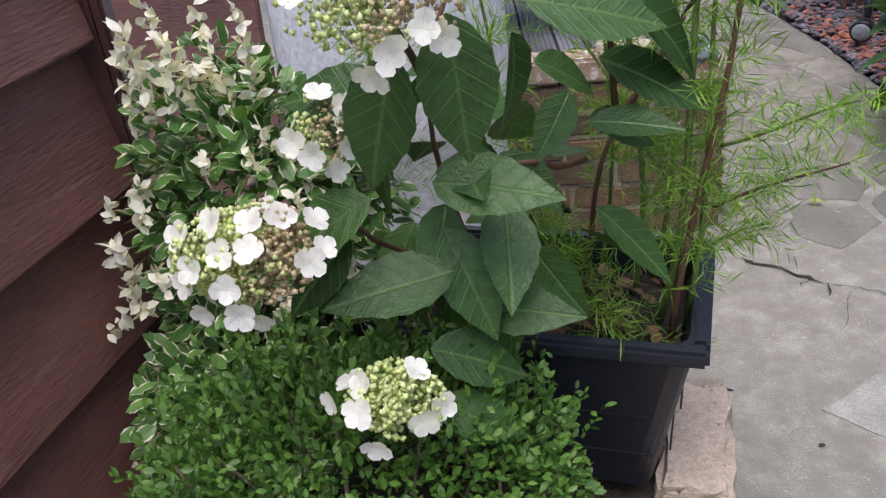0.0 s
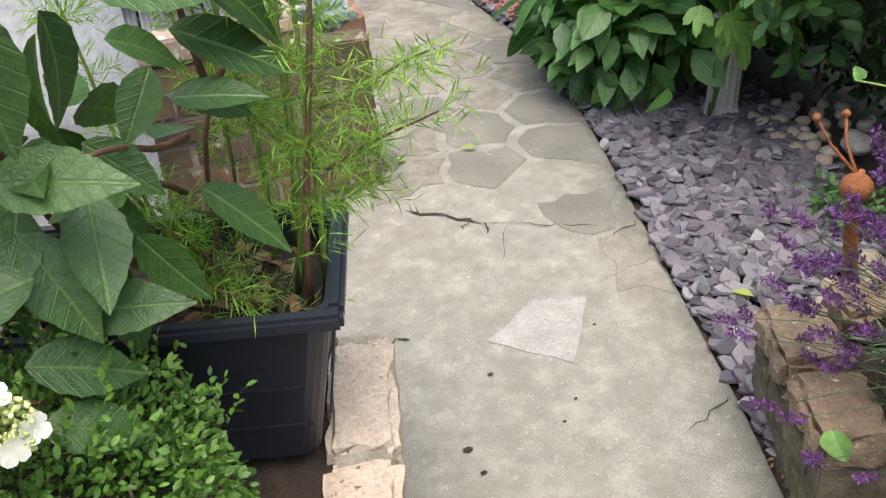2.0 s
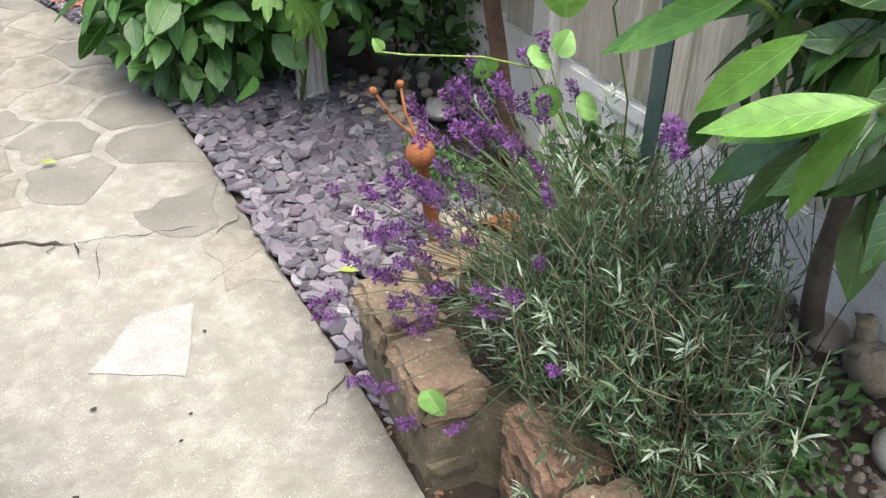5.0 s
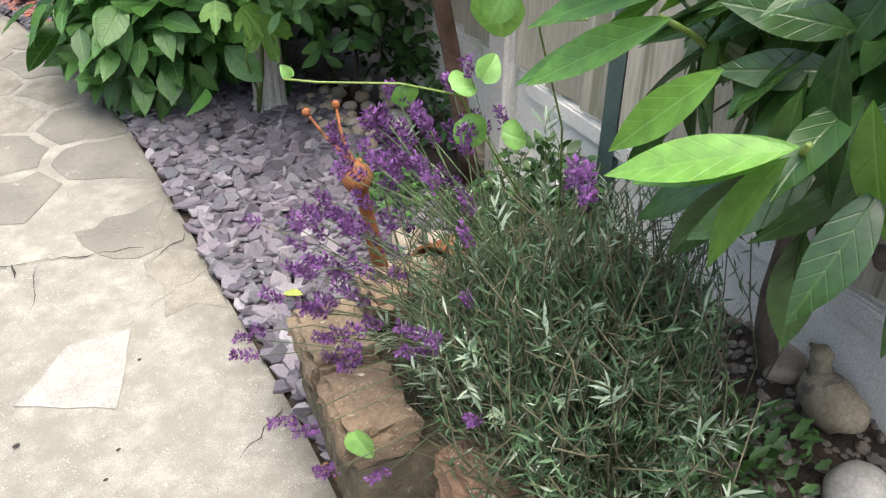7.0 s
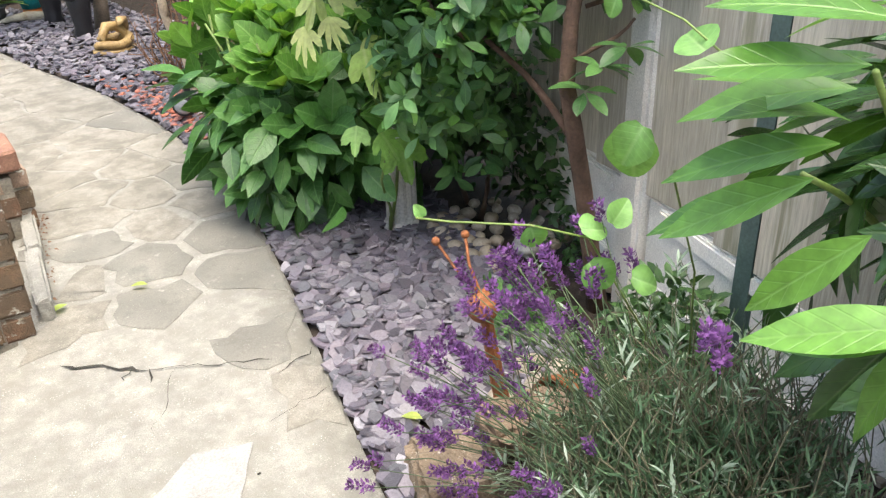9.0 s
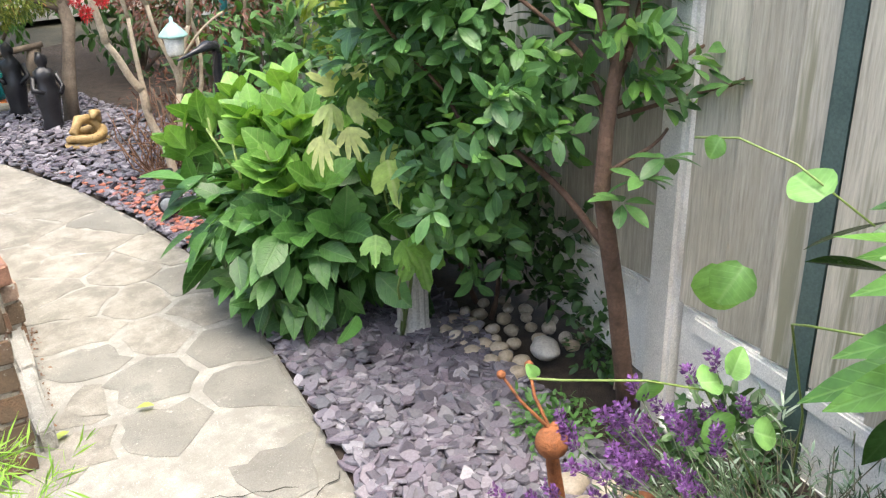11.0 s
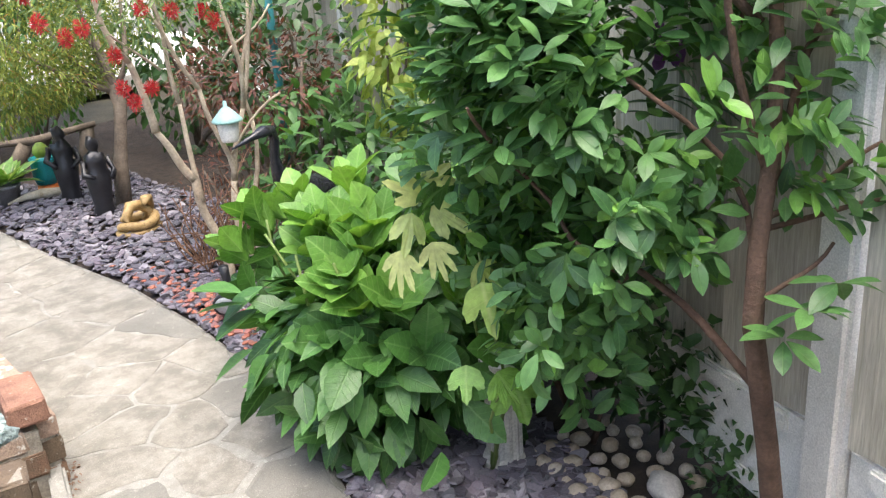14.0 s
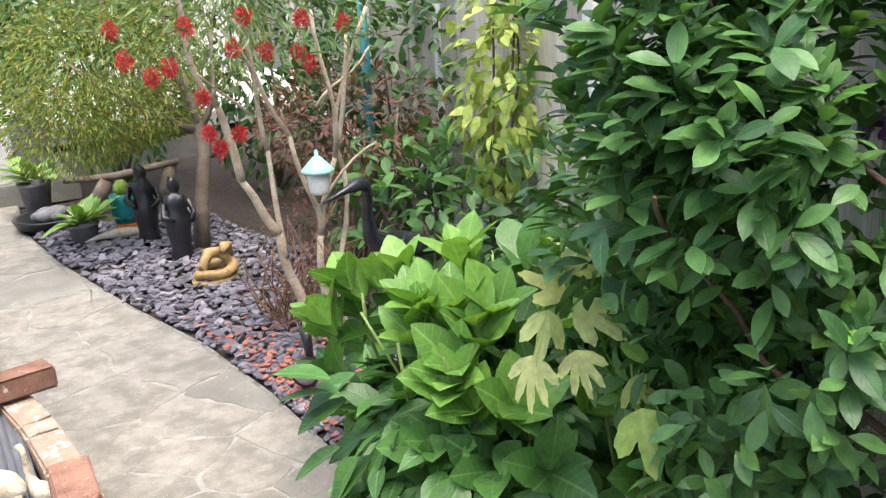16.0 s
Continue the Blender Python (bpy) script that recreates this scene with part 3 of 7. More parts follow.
def stone_mesh(name, poly, mat, top, deep=0.03, rim=0.01, wob=0.009):
    """A flagstone from its outline, with a worn, rounded rim."""
    pts = []
    for i in range(len(poly)):
        a, b = poly[i], poly[(i + 1) % len(poly)]
        k = max(1, int(math.hypot(b[0] - a[0], b[1] - a[1]) / 0.05))
        pts += [(a[0] + (b[0] - a[0]) * t / k + RNG.normal(0, wob), a[1] + (b[1] - a[1]) * t / k + RNG.normal(0, wob)) for t in range(k)]
    cx, cy = sum(p[0] for p in pts) / len(pts), sum(p[1] for p in pts) / len(pts)
    n, verts, faces = len(pts), [], []
    for shrink, z in ((0, top - deep), (0, top - 0.0022), (rim, top), ):
        for x, y in pts:
            L = math.hypot(x - cx, y - cy) + 1e-6
            verts.append((x - (x - cx) / L * shrink, y - (y - cy) / L * shrink, z))
    for r in range(2):
        for i in range(n):
            a, b = r * n + i, r * n + (i + 1) % n
            faces.append((a, b, b + n, a + n))
    faces.append(tuple(range(2 * n, 3 * n)))
    return mesh_np(name, verts, faces, mat, None, False)


# crazy paving: seeds (x, y, tone) near the start are set by hand, the rest fall at random
seeds = [(1.51, 2.22, 2), (1.36, 2.56, 2), (1.42, 2.84, 2), (1.65, 2.6, 2), (1.72, 2.88, 2), (1.14, 2.62, 1), (1.2, 2.86, 1), (1.35, 3.07, 2), (1.55, 3.1, 1), (1.76, 3.16, 1),
         (1.38, 3.27, 1), (1.59, 3.38, 1), (1.82, 3.4, 2), (1.46, 3.5, 1), (1.38, 3.7, 1), (1.66, 3.68, 1), (1.84, 3.74, 1), (1.51, 3.84, 1), (1.33, 4.0, 1), (1.64, 4.07, 1), (1.84, 4.2, 2),
         (1.46, 4.4, 1), (1.69, 4.52, 1), (1.32, 4.74, 1), (1.52, 1.95, 1), (1.5, 2.42, 0), (1.2, 2.4, 0), (1.3, 2.2, 0), (1.36, 2.0, 0), (1.7, 2.1, 0), (1.36, 1.7, 0)]
for j in range(60):
    y = 4.75 + 3.2 * RNG.random()
    a, b = edge(L_EDGE, y), edge(R_EDGE, y)
    q = (a + 0.1 + (b - a - 0.15) * RNG.random(), y)
    if all(math.hypot(q[0] - s_[0], q[1] - s_[1]) > 0.24 for s_ in seeds):
        seeds.append((*q, 2 if RNG.random() < 0.3 else 1))
for i, (sx, sy, tone) in enumerate(seeds):
    poly = [(sx - 0.32, sy - 0.3), (sx + 0.32, sy - 0.3), (sx + 0.32, sy + 0.3), (sx - 0.32, sy + 0.3)]
    for j, (ox, oy, _t) in enumerate(seeds):
        L = math.hypot(ox - sx, oy - sy)
        if j != i and L < 0.9:
            nx, ny = (ox - sx) / L, (oy - sy) / L
            g = (0.012 if sy < 3.2 else 0.0015) + 0.008 * RNG.random()
            poly = clip_poly(poly, (sx + ox) / 2 - nx * g, (sy + oy) / 2 - ny * g, nx, ny)
    for yy in (sy - 0.2, sy, sy + 0.2):
        dx = edge(R_EDGE, yy + 0.1) - edge(R_EDGE, yy - 0.1)
        L = math.hypot(0.2, dx)
        poly = clip_poly(poly, edge(R_EDGE, yy) - 0.015, yy, 0.2 / L, -dx / L)
        dx = edge(L_EDGE, yy + 0.1) - edge(L_EDGE, yy - 0.1)
        L = math.hypot(0.2, dx)
        poly = clip_poly(poly, edge(L_EDGE, yy) + 0.015, yy, -0.2 / L, dx / L)
    if len(poly) >= 3 and tone:
        put("paving_stone", stone_mesh("paving_stone", poly, M_DARKSTONE if tone == 2 else M_STONE, 0.0035 + 0.001 * RNG.random()), path)
put("paving_stone", stone_mesh("paving_stone", [(1.06, 1.80), (1.2, 1.65), (1.33, 1.85), (1.21, 1.9)], M_PALESTONE, 0.005, wob=0.004), path, None, "rough whitish triangular paving stone")


def crack(points, w):
    verts, faces = [], []
    for i, (x, y) in enumerate(points):
        k = 0.6 * w * (0.3 + 1.0 * RNG.random()) * (0.25 if i in (0, len(points) - 1) else 1)
        ax, ay = points[max(0, i - 1)]
        bx, by = points[min(len(points) - 1, i + 1)]
        L = math.hypot(bx - ax, by - ay) + 1e-6
        px, py = -(by - ay) / L * k, (bx - ax) / L * k
        verts += [(x - px, y - py, 0.0052), (x + px, y + py, 0.0052)]
    for i in range(len(points) - 1):
        faces.append((2 * i, 2 * i + 2, 2 * i + 3, 2 * i + 1))
    return verts, faces


def jag(a, b, n, s):
    return [(a[0] + (b[0] - a[0]) * i / n + RNG.normal(0, s), a[1] + (b[1] - a[1]) * i / n + RNG.normal(0, s)) for i in range(n + 1)]


v_, f_ = merged([crack(jag((1.07, 2.42), (1.24, 2.27), 9, 0.006), 0.009), crack(jag((1.24, 2.27), (1.5, 2.13), 12, 0.008), 0.004),
                 crack(jag((1.2, 2.3), (1.17, 2.26), 3, 0.004), 0.005), crack(jag((1.24, 2.27), (1.23, 2.21), 3, 0.004), 0.004),
                 crack(jag((0.78, 1.86), (0.9, 1.88), 6, 0.006), 0.006), crack(jag((0.82, 1.87), (0.8, 1.79), 4, 0.006), 0.005),
                 crack(jag((1.3, 2.24), (1.16, 2.02), 9, 0.006), 0.0012), crack(jag((1.4, 1.9), (1.57, 1.93), 8, 0.004), 0.0015),
                 crack(jag((1.3, 1.38), (1.44, 1.42), 7, 0.005), 0.0025), crack(jag((1.5, 2.05), (1.62, 2.1), 6, 0.006), 0.004)])
put("crack", mesh_np("crack", v_, f_, M_CRACK), path, None, "dark open cracks in the concrete")


def brick_row(mesh_list, start, end, z, parent, length=0.225, shift=0.0, turn=0.0, wob=0.004, name="brick"):
    """Bricks laid from start to end in plan, with open joints."""
    a, b = np.array(start, float), np.array(end, float)
    L = np.linalg.norm(b - a)
    d = (b - a) / L
    rz = math.degrees(math.atan2(d[1], d[0])) + turn
    t = -shift * length
    while t < L - 0.03:
        t0, t1 = max(t, 0), min(t + length - 0.011, L)
        if t1 - t0 > 0.035:
            c = a + d * (t0 + t1) / 2
            m = pose(c[0] + RNG.normal(0, wob / 2), c[1] + RNG.normal(0, wob / 2), z, RNG.normal(0, 0.5), RNG.normal(0, 0.5), rz + RNG.normal(0, 0.35))
            m = m @ Matrix.Diagonal(((t1 - t0) / (length - 0.011), 1, 1, 1))
            put(name, mesh_list[int(RNG.integers(len(mesh_list)))], parent, m)
        t += length


def core(name, start, end, width, z0, z1, parent, mat=None):
    a, b = Vector((*start, 0)), Vector((*end, 0))
    d = b - a
    bm = bmesh.new()
    box(bm, 0, 0, 0, d.length - 0.012, width, z1 - z0, 0.004)
    c = (a + b) / 2
    bm.transform(pose(c.x, c.y, (z0 + z1) / 2, 0, 0, math.degrees(math.atan2(d.y, d.x))))
    return part(name, bm, mat or M_MORTAR, parent)


BRICKS = [boxmesh("brick", 0.214, 0.1, 0.067, M_BRICK, 0.006, 0.0018, 0) for k in range(4)]
REDS = [boxmesh("brick", 0.214, 0.1, 0.067, M_REDBRICK, 0.006, 0.0022) for k in range(2)]
TOPB = [boxmesh("brick", 0.214, 0.1, 0.067, M_TOPBRICK, 0.008, 0.0015, 0) for k in range(3)]
COPES = [boxmesh("coping_stone", 0.27, 0.115, 0.075, M_COPING, 0.012, 0.0028, 3) for k in range(3)]

# raised bed of the planter, with a low brick wall towards the path
bed_wall = tagged(new("wall_bed"), "low old brick wall edging the raised bed", "garden wall", kind="structure")
KA, KB = (0.53, 0.83), (0.735, 1.6)
core("mortar_core", KA, KB, 0.085, -0.05, 0.285, bed_wall)
for c in range(3):
    brick_row(BRICKS, KA, KB, 0.035 + 0.077 * c, bed_wall, shift=0.5 * (c % 2))
brick_row(COPES, KA, KB, 0.259, bed_wall, length=0.28, shift=0.25, name="coping_stone")
core("mortar_core", (0.69, 1.64), (-0.25, 1.9), 0.085, -0.05, 0.285, bed_wall)
for c in range(4):
    brick_row(BRICKS, (0.69, 1.64), (-0.25, 1.9), 0.035 + 0.077 * c, bed_wall, shift=0.5 * (c % 2))
core("mortar_core", (0.5, 0.83), (-0.45, 0.83), 0.085, -0.05, 0.285, bed_wall)
for c in range(4):
    brick_row(BRICKS, (0.47, 0.83), (-0.45, 0.83), 0.035 + 0.077 * c, bed_wall, shift=0.5 * (c % 2))
bm_ = bmesh.new()
bm_.faces.new([bm_.verts.new(p) for p in ((-0.45, 0.86, 0.262), (0.5, 0.86, 0.262), (0.68, 1.6, 0.262), (-0.2, 1.86, 0.262), (-0.35, 1.7, 0.262))])
bmesh.ops.subdivide_edges(bm_, edges=bm_.edges[:], cuts=6, use_grid_fill=True)
tagged(part("soil_bed", bm_, M_SOIL), "dark soil filling the raised bed", "soil", kind="structure")

# low wall along the path in front of the lavender
lav_wall = tagged(new("wall_lavender"), "low mossy rendered brick wall holding the lavender bed", "garden wall", kind="structure")
WA, WB = (1.41, 1.08), (1.54, 1.42)
VA, VB = (1.19, 0.2), (1.5, 0.99)
RBR = [boxmesh("brick", 0.214, 0.112, 0.067, M_RWALL, 0.008, 0.0034, 3) for k in range(2)]
OLDR = [boxmesh("brick", 0.214, 0.108, 0.067, M_LAVTOP, 0.01, 0.003, 3) for k in range(2)]
LTOPS = [boxmesh("coping_stone", 0.2, 0.12 + 0.006 * k, 0.07, M_LAVTOP, 0.014, 0.0036, 3) for k in range(3)]
for (a_, b_), body_ in (((WA, WB), RBR), ((VA, VB), OLDR)):
    core("rendered_core", a_, b_, 0.107, -0.05, 0.15, lav_wall, M_RWALL)
    for c in range(2):
        brick_row(body_, b_, a_, 0.035 + 0.077 * c, lav_wall, shift=0.5 * (c % 2))
    brick_row(LTOPS, b_, a_, 0.186, lav_wall, length=0.21, shift=0.1, name="coping_stone")
core("rendered_core", (1.535, 0.97), (1.47, 1.14), 0.08, -0.05, 0.16, lav_wall, M_RWALL)
core("rendered_core", (1.56, 1.43), (1.95, 1.3), 0.09, -0.05, 0.14, lav_wall, M_RWALL)
brick_row(LTOPS, (1.6, 1.42), (1.95, 1.3), 0.178, lav_wall, length=0.28, name="coping_stone")
soil_l = sheet("soil_lavender", M_SOIL, 0.0, 1.0, -0.6, 1.38, 0.12, 20, 24, 0.03, 4)
for v in soil_l.data.vertices:
    left = float(np.interp(v.co.y, (VA[1], VB[1], 1.04, WA[1], WB[1]), (VA[0], VB[0], 1.5, WA[0] + 0.06, WB[0]))) + 0.02
    v.co.x = left + v.co.x * (2.75 - left)
tagged(soil_l, "dark stony soil under the lavender and laurel", "soil", kind="structure")
tagged(sheet("soil_border", M_SOIL, 1.2, 6.5, 0.1, 9.0, -0.025, 40, 60, 0.03, 2.5), "dark soil of the planted border along the fence", "soil", kind="structure")

# brick end wall beside the path, and the low pond wall behind it
end_wall = tagged(new("wall_end"), "old yellow and brown brick wall end with open mortar joints", "garden wall", kind="structure")
EA, EB = (0.2, 2.735), (1.06, 2.66)
core("mortar_core", EA, EB, 0.083, -0.05, 0.455, end_wall)
for c in range(6):
    brick_row(BRICKS, EA, EB, 0.036 + 0.0775 * c, end_wall, shift=(0.5, 0.02, 0.45, 0.1, 0.55, 0.0)[c])
core("mortar_core", (0.2, 2.845), (0.86, 2.83), 0.085, -0.05, 0.47, end_wall)
for c in range(6):
    brick_row(BRICKS, (0.2, 2.865), (0.9, 2.83), 0.036 + 0.0775 * c, end_wall, shift=(0.3, 0.8, 0.2, 0.7, 0.4, 0.85)[c])
brick_row(TOPB, (0.4, 2.715), (0.83, 2.68), 0.5, end_wall)
strip_wall = tagged(new("kerb_strip"), "narrow strip of pale edging stones at the foot of the wall", "edging", kind="structure")
brick_row([boxmesh("edging_stone", 0.364, 0.045, 0.09, M_CONCRETE, 0.008, 0.002, 2)], (1.1, 2.68), (1.21, 3.4), 0.02, strip_wall, length=0.375, name="edging_stone")

pond_wall = tagged(new("wall_pond"), "low curved brick wall round the decked pond", "pond wall", kind="structure")
ring = [(0.25, 3.34), (1.18, 3.31), (1.165, 3.6), (1.14, 3.9), (1.1, 4.15), (0.97, 4.6), (0.72, 5.9), (0.2, 6.5)]
for (a_, b_) in zip(ring[:-1], ring[1:]):
    core("mortar_core", a_, b_, 0.078, -0.05, 0.215, pond_wall)
    for c in range(3):
        brick_row(BRICKS if c < 2 else TOPB, a_, b_, 0.036 + 0.0775 * c, pond_wall, shift=0.5 * (c % 2))
for (p_, r_) in (((1.16, 3.36), 88), ((1.12, 4.12), 10)):
    put("brick", REDS[0], pond_wall, pose(p_[0], p_[1], 0.27, 0, 0, r_))
brick_row(TOPB, (0.3, 3.34), (1.05, 3.32), 0.268, pond_wall)
tagged(sheet("pond_water", M_WATER, -0.2, 1.1, 3.4, 5.9, 0.08, 4, 4), "still dark pond water below the deck", "water", kind="structure")

# step and terrace at the far end
step = tagged(new("step_far"), "worn concrete step up to the far path", "step", kind="structure")
bm_ = bmesh.new()
box(bm_, 1.25, 9.6, 0.06, 1.4, 3.1, 0.19, 0.012, pose(0, 0, 0, 0, 0, 0))
part("step_block", bm_, M_CONCRETE, step)
bm_ = bmesh.new()
box(bm_, 1.25, 8.03, 0.06, 1.42, 0.05, 0.17, 0.01)
part("riser", bm_, M_DARKSTONE, step)
patio = tagged(new("pavement_patio"), "bright pale stone slabs of the far patio", "patio", kind="structure")
SLAB = boxmesh("slab", 0.59, 0.59, 0.04, M_PATIO, 0.006)
core("patio_base", (-2.0, 13.0), (6.0, 13.0), 5.0, 0.0, 0.135, patio, M_PATIO)
for i in range(9):
    for j in range(7):
        put("slab", SLAB, patio, pose(-0.8 + 0.6 * i, 10.8 + 0.6 * j, 0.135, 0, 0, 0))

# shed side with lapped boards
shed = tagged(new("wall_shed"), "dark red-brown stained shed wall of overlapping boards", "shed wall", kind="structure")
SC, SD = Vector((-0.185, 1.6, 0)), Vector((-0.25, -0.968, 0)).normalized()
turn = math.degrees(math.atan2(SD.y, SD.x))
for k in range(8):
    bm_ = bmesh.new()
    box(bm_, 1.25, 0, 0, 2.5, 0.022, 0.262, 0.004)
    m_ = pose(SC.x, SC.y, 0.225 * k + 0.225 - 0.015, 0, 0, turn) @ pose(0, 0.0, 0, 9, 0, 0)
    bm_.transform(m_)
    part("board", bm_, M_SHED, shed)
bm_ = bmesh.new()
box(bm_, SC.x + 0.012, SC.y + 0.03, 0.95, 0.055, 0.07, 1.95, 0.008)
part("corner_post", bm_, M_SHEDPOST, shed)
bm_ = bmesh.new()
box(bm_, SC.x + 0.045, SC.y + 0.0, 0.95, 0.018, 0.03, 1.95, 0.005)
part("corner_bead", bm_, M_SHEDPOST, shed)
for k in range(8):
    bm_ = bmesh.new()
    box(bm_, 0, 0, 0, 0.75, 0.02, 0.25, 0.003)
    bm_.transform(pose(-0.43, 2.25, 0.225 * k + 0.2, -6, 0, -8))
    part("board", bm_, M_SHED, shed)

# fence: concrete posts, gravel boards, close-boarded panels
fence = tagged(new("fence"), "weathered close-boarded fence panels between white-grey concrete posts", "fence", kind="structure")
F0, FD = np.array([2.455, 1.77]), np.array([0.27, 0.963])
FN = math.degrees(math.atan2(FD[1], FD[0]))
BOARD = boxmesh("fence_board", 0.152, 0.02, 1.36, M_FENCE, 0.003, 0.0006)
POST = boxmesh("fence_post", 0.1, 0.1, 1.95, M_CPOST, 0.012, 0.0008)
bm_ = bmesh.new()
box(bm_, 0, 0, 0, 1.72, 0.04, 0.3, 0.01)
box(bm_, 0, 0.02, 0.11, 1.6, 0.02, 0.05, 0.006)
box(bm_, 0, 0.02, -0.11, 1.6, 0.02, 0.05, 0.006)
GRAVELB = bpy.data.meshes.new("gravel_board")
bm_.to_mesh(GRAVELB)
bm_.free()
GRAVELB.materials.append(M_CPOST)
RAIL = boxmesh("fence_rail", 1.72, 0.035, 0.06, M_FENCE, 0.004)
for k in range(-2, 6):
    s0 = 1.83 * k
    p0 = F0 + FD * s0
    put("fence_post", POST, fence, pose(p0[0], p0[1], 0.93, 0, 0, FN))
    c_ = p0 + FD * 0.915
    put("gravel_board", GRAVELB, fence, pose(c_[0], c_[1], 0.2, 0, 0, FN))
    for z in (0.5, 1.6):
        put("fence_rail", RAIL, fence, pose(c_[0], c_[1], z, 0, 0, FN) @ pose(0, -0.015, 0))
    for j in range(12):
        q = p0 + FD * (0.12 + 0.143 * j)
        put("fence_board", BOARD, fence, pose(q[0], q[1], 1.03 + RNG.normal(0, 0.004), 0, 0, FN + 11) @ pose(0, 0.016, 0))


# ---- planter, its plants and the shrubs beside it ----
planter = thing("planter", (0.456, 1.481, 0.297), "black plastic trough planter with a wide rim on the low wall", "planter", rz=-16)
PM = pose(0.456, 1.481, 0, 0, 0, -16)


def shell(w, d, z0, z1, taper, t=0.012):
    """Open tapered trough with thickness."""
    verts, faces = [], []
    rings = [(taper, z0, 0), (1.0, z1, 0), (1.0, z1, t), (taper + 0.02, z0 + 0.02, t)]
    for k, z, inset in rings:
        n = 0
        for sx, sy in ((-1, -1), (1, -1), (1, 1), (-1, 1)):
            for a in range(5):
                ang = math.atan2(sy, sx) - math.pi / 4 + math.pi / 8 * a
                rx, ry = w / 2 * k - inset - 0.03, d / 2 * k - inset - 0.03
                verts.append((sx * rx + 0.03 * math.cos(ang), sy * ry + 0.03 * math.sin(ang), z))
                n += 1
    for r in range(3):
        for i in range(20):
            a, b = r * 20 + i, r * 20 + (i + 1) % 20
            faces.append((a, b, b + 20, a + 20))
    faces.append(tuple(range(19, -1, -1)))
    faces.append(tuple(range(60, 80)))
    return verts, faces


me_ = mesh_np("body", *shell(0.47, 0.285, 0.0, 0.285, 0.76), M_PLANTER, None, False)
me_.transform(PM @ pose(0, 0, 0.297))
put("body", me_, planter)
bm_ = bmesh.new()
for (cx, cy, sx, sy) in ((0, -0.143, 0.5, 0.026), (0, 0.143, 0.5, 0.026), (-0.237, 0, 0.026, 0.26), (0.237, 0, 0.026, 0.26)):
    box(bm_, cx, cy, 0.576, sx, sy, 0.026, 0.006, PM)
part("rim", bm_, M_PLANTER, planter)
bm_ = bmesh.new()
for z in (0.37, 0.45):
    for (cx, cy, sx, sy) in ((0, -0.128 - (z - 0.45) * 0.12, 0.36, 0.003), (0.215 + (z - 0.45) * 0.15, 0, 0.003, 0.2)):
        box(bm_, cx, cy, z, sx, sy, 0.003, 0.0, PM)
part("moulded_line", bm_, M_PLANTER, planter)
so_ = sheet("compost", M_SOIL, -0.21, 0.21, -0.122, 0.122, 0.53, 14, 10, 0.02, 14)
so_.matrix_basis = PM
tagged(so_, "dark compost with dry leaves in the planter", "soil")

HLEAF = [mesh_np("leaf", *leaf(1, 0.52, 12, 0.42, 0.2, d, 1.1, 0.06, 0.035)[:2], L_HYD, leaf(1, 0.52, 12, 0.42, 0.2, d, 1.1, 0.06, 0.035)[2]) for d in (0.1, 0.2, 0.32)]


def petal_head(c, r, n_flor, n_bud, label, tan=0.3, out=(0, -0.7, 0.5)):
    """Hydrangea panicle: small buds with large four-petalled florets."""
    e = thing("hydrangea_flower", c, label, "flower", "hydrangea flower heads")
    o = np.array(out) / np.linalg.norm(out)
    r = np.array(r)
    p, d = blob(n_bud, c, r * 0.86, shell=0.7, lumps=9)
    tv = np.array([(-0.5, 0, -0.3), (0.5, 0, -0.3), (0, 0.5, -0.3), (0, -0.5, -0.3), (0, 0, 0.6), (0, 0, -0.7)], float)
    tf = [(0, 3, 4), (3, 1, 4), (1, 2, 4), (2, 0, 4), (3, 0, 5), (1, 3, 5), (2, 1, 5), (0, 2, 5)]
    k = int(n_bud * (1 - tan))
    side = np.argsort(p[:, 0] + RNG.normal(0, r[0] * 0.25, len(p)))
    tu = np.full((6, 2), 0.3)
    tagged(cloud("flower_centre", (tv, tf, tu), L_BUD, p[side[:k]], d[side[:k]], RNG.normal(size=(k, 3)), RNG.uniform(0.005, 0.0085, k), e), kind="stuff")
    if tan > 0:
        q = side[k:]
        tagged(cloud("faded_centre", (tv, tf, tu), L_TAN, p[q], d[q], RNG.normal(size=(len(q), 3)), RNG.uniform(0.004, 0.008, len(q)), e, "tan faded buds"), kind="stuff")
    limb("flower_stalk", [tube([tuple(c), (c[0] + 0.02, c[1] + 0.06, c[2] - 0.06)], (0.004, 0.003), 6)], M_GREENSTEM, e)
    fp, fd = blob(n_flor * 4, c, r * 1.05, shell=0.2)
    keep, order = [], np.argsort(np.abs(fd @ o - 0.4) + RNG.normal(0, 0.3, len(fd)))
    for i in order:
        if len(keep) < n_flor and all(np.linalg.norm(fp[i] - fp[j]) > 0.026 for j in keep):
            keep.append(i)
    for i in keep:
        nrm = fd[i] * 0.7 + o * 0.8 + RNG.normal(0, 0.2, 3)
        s1 = np.cross(nrm, RNG.normal(size=3))
        s1 /= np.linalg.norm(s1)
        nrm /= np.linalg.norm(nrm)
        s2 = np.cross(nrm, s1)
        ways = np.array([s1, s2, -s1, -s2]) + nrm * 0.15
        cloud("floret", leaf(1, 1.0, 5, 0.6, 0.14, -0.12, 0.55), L_PETAL, np.tile(fp[i], (4, 1)), ways, np.tile(nrm, (4, 1)), RNG.uniform(0.014, 0.02, 4), e)
    return e


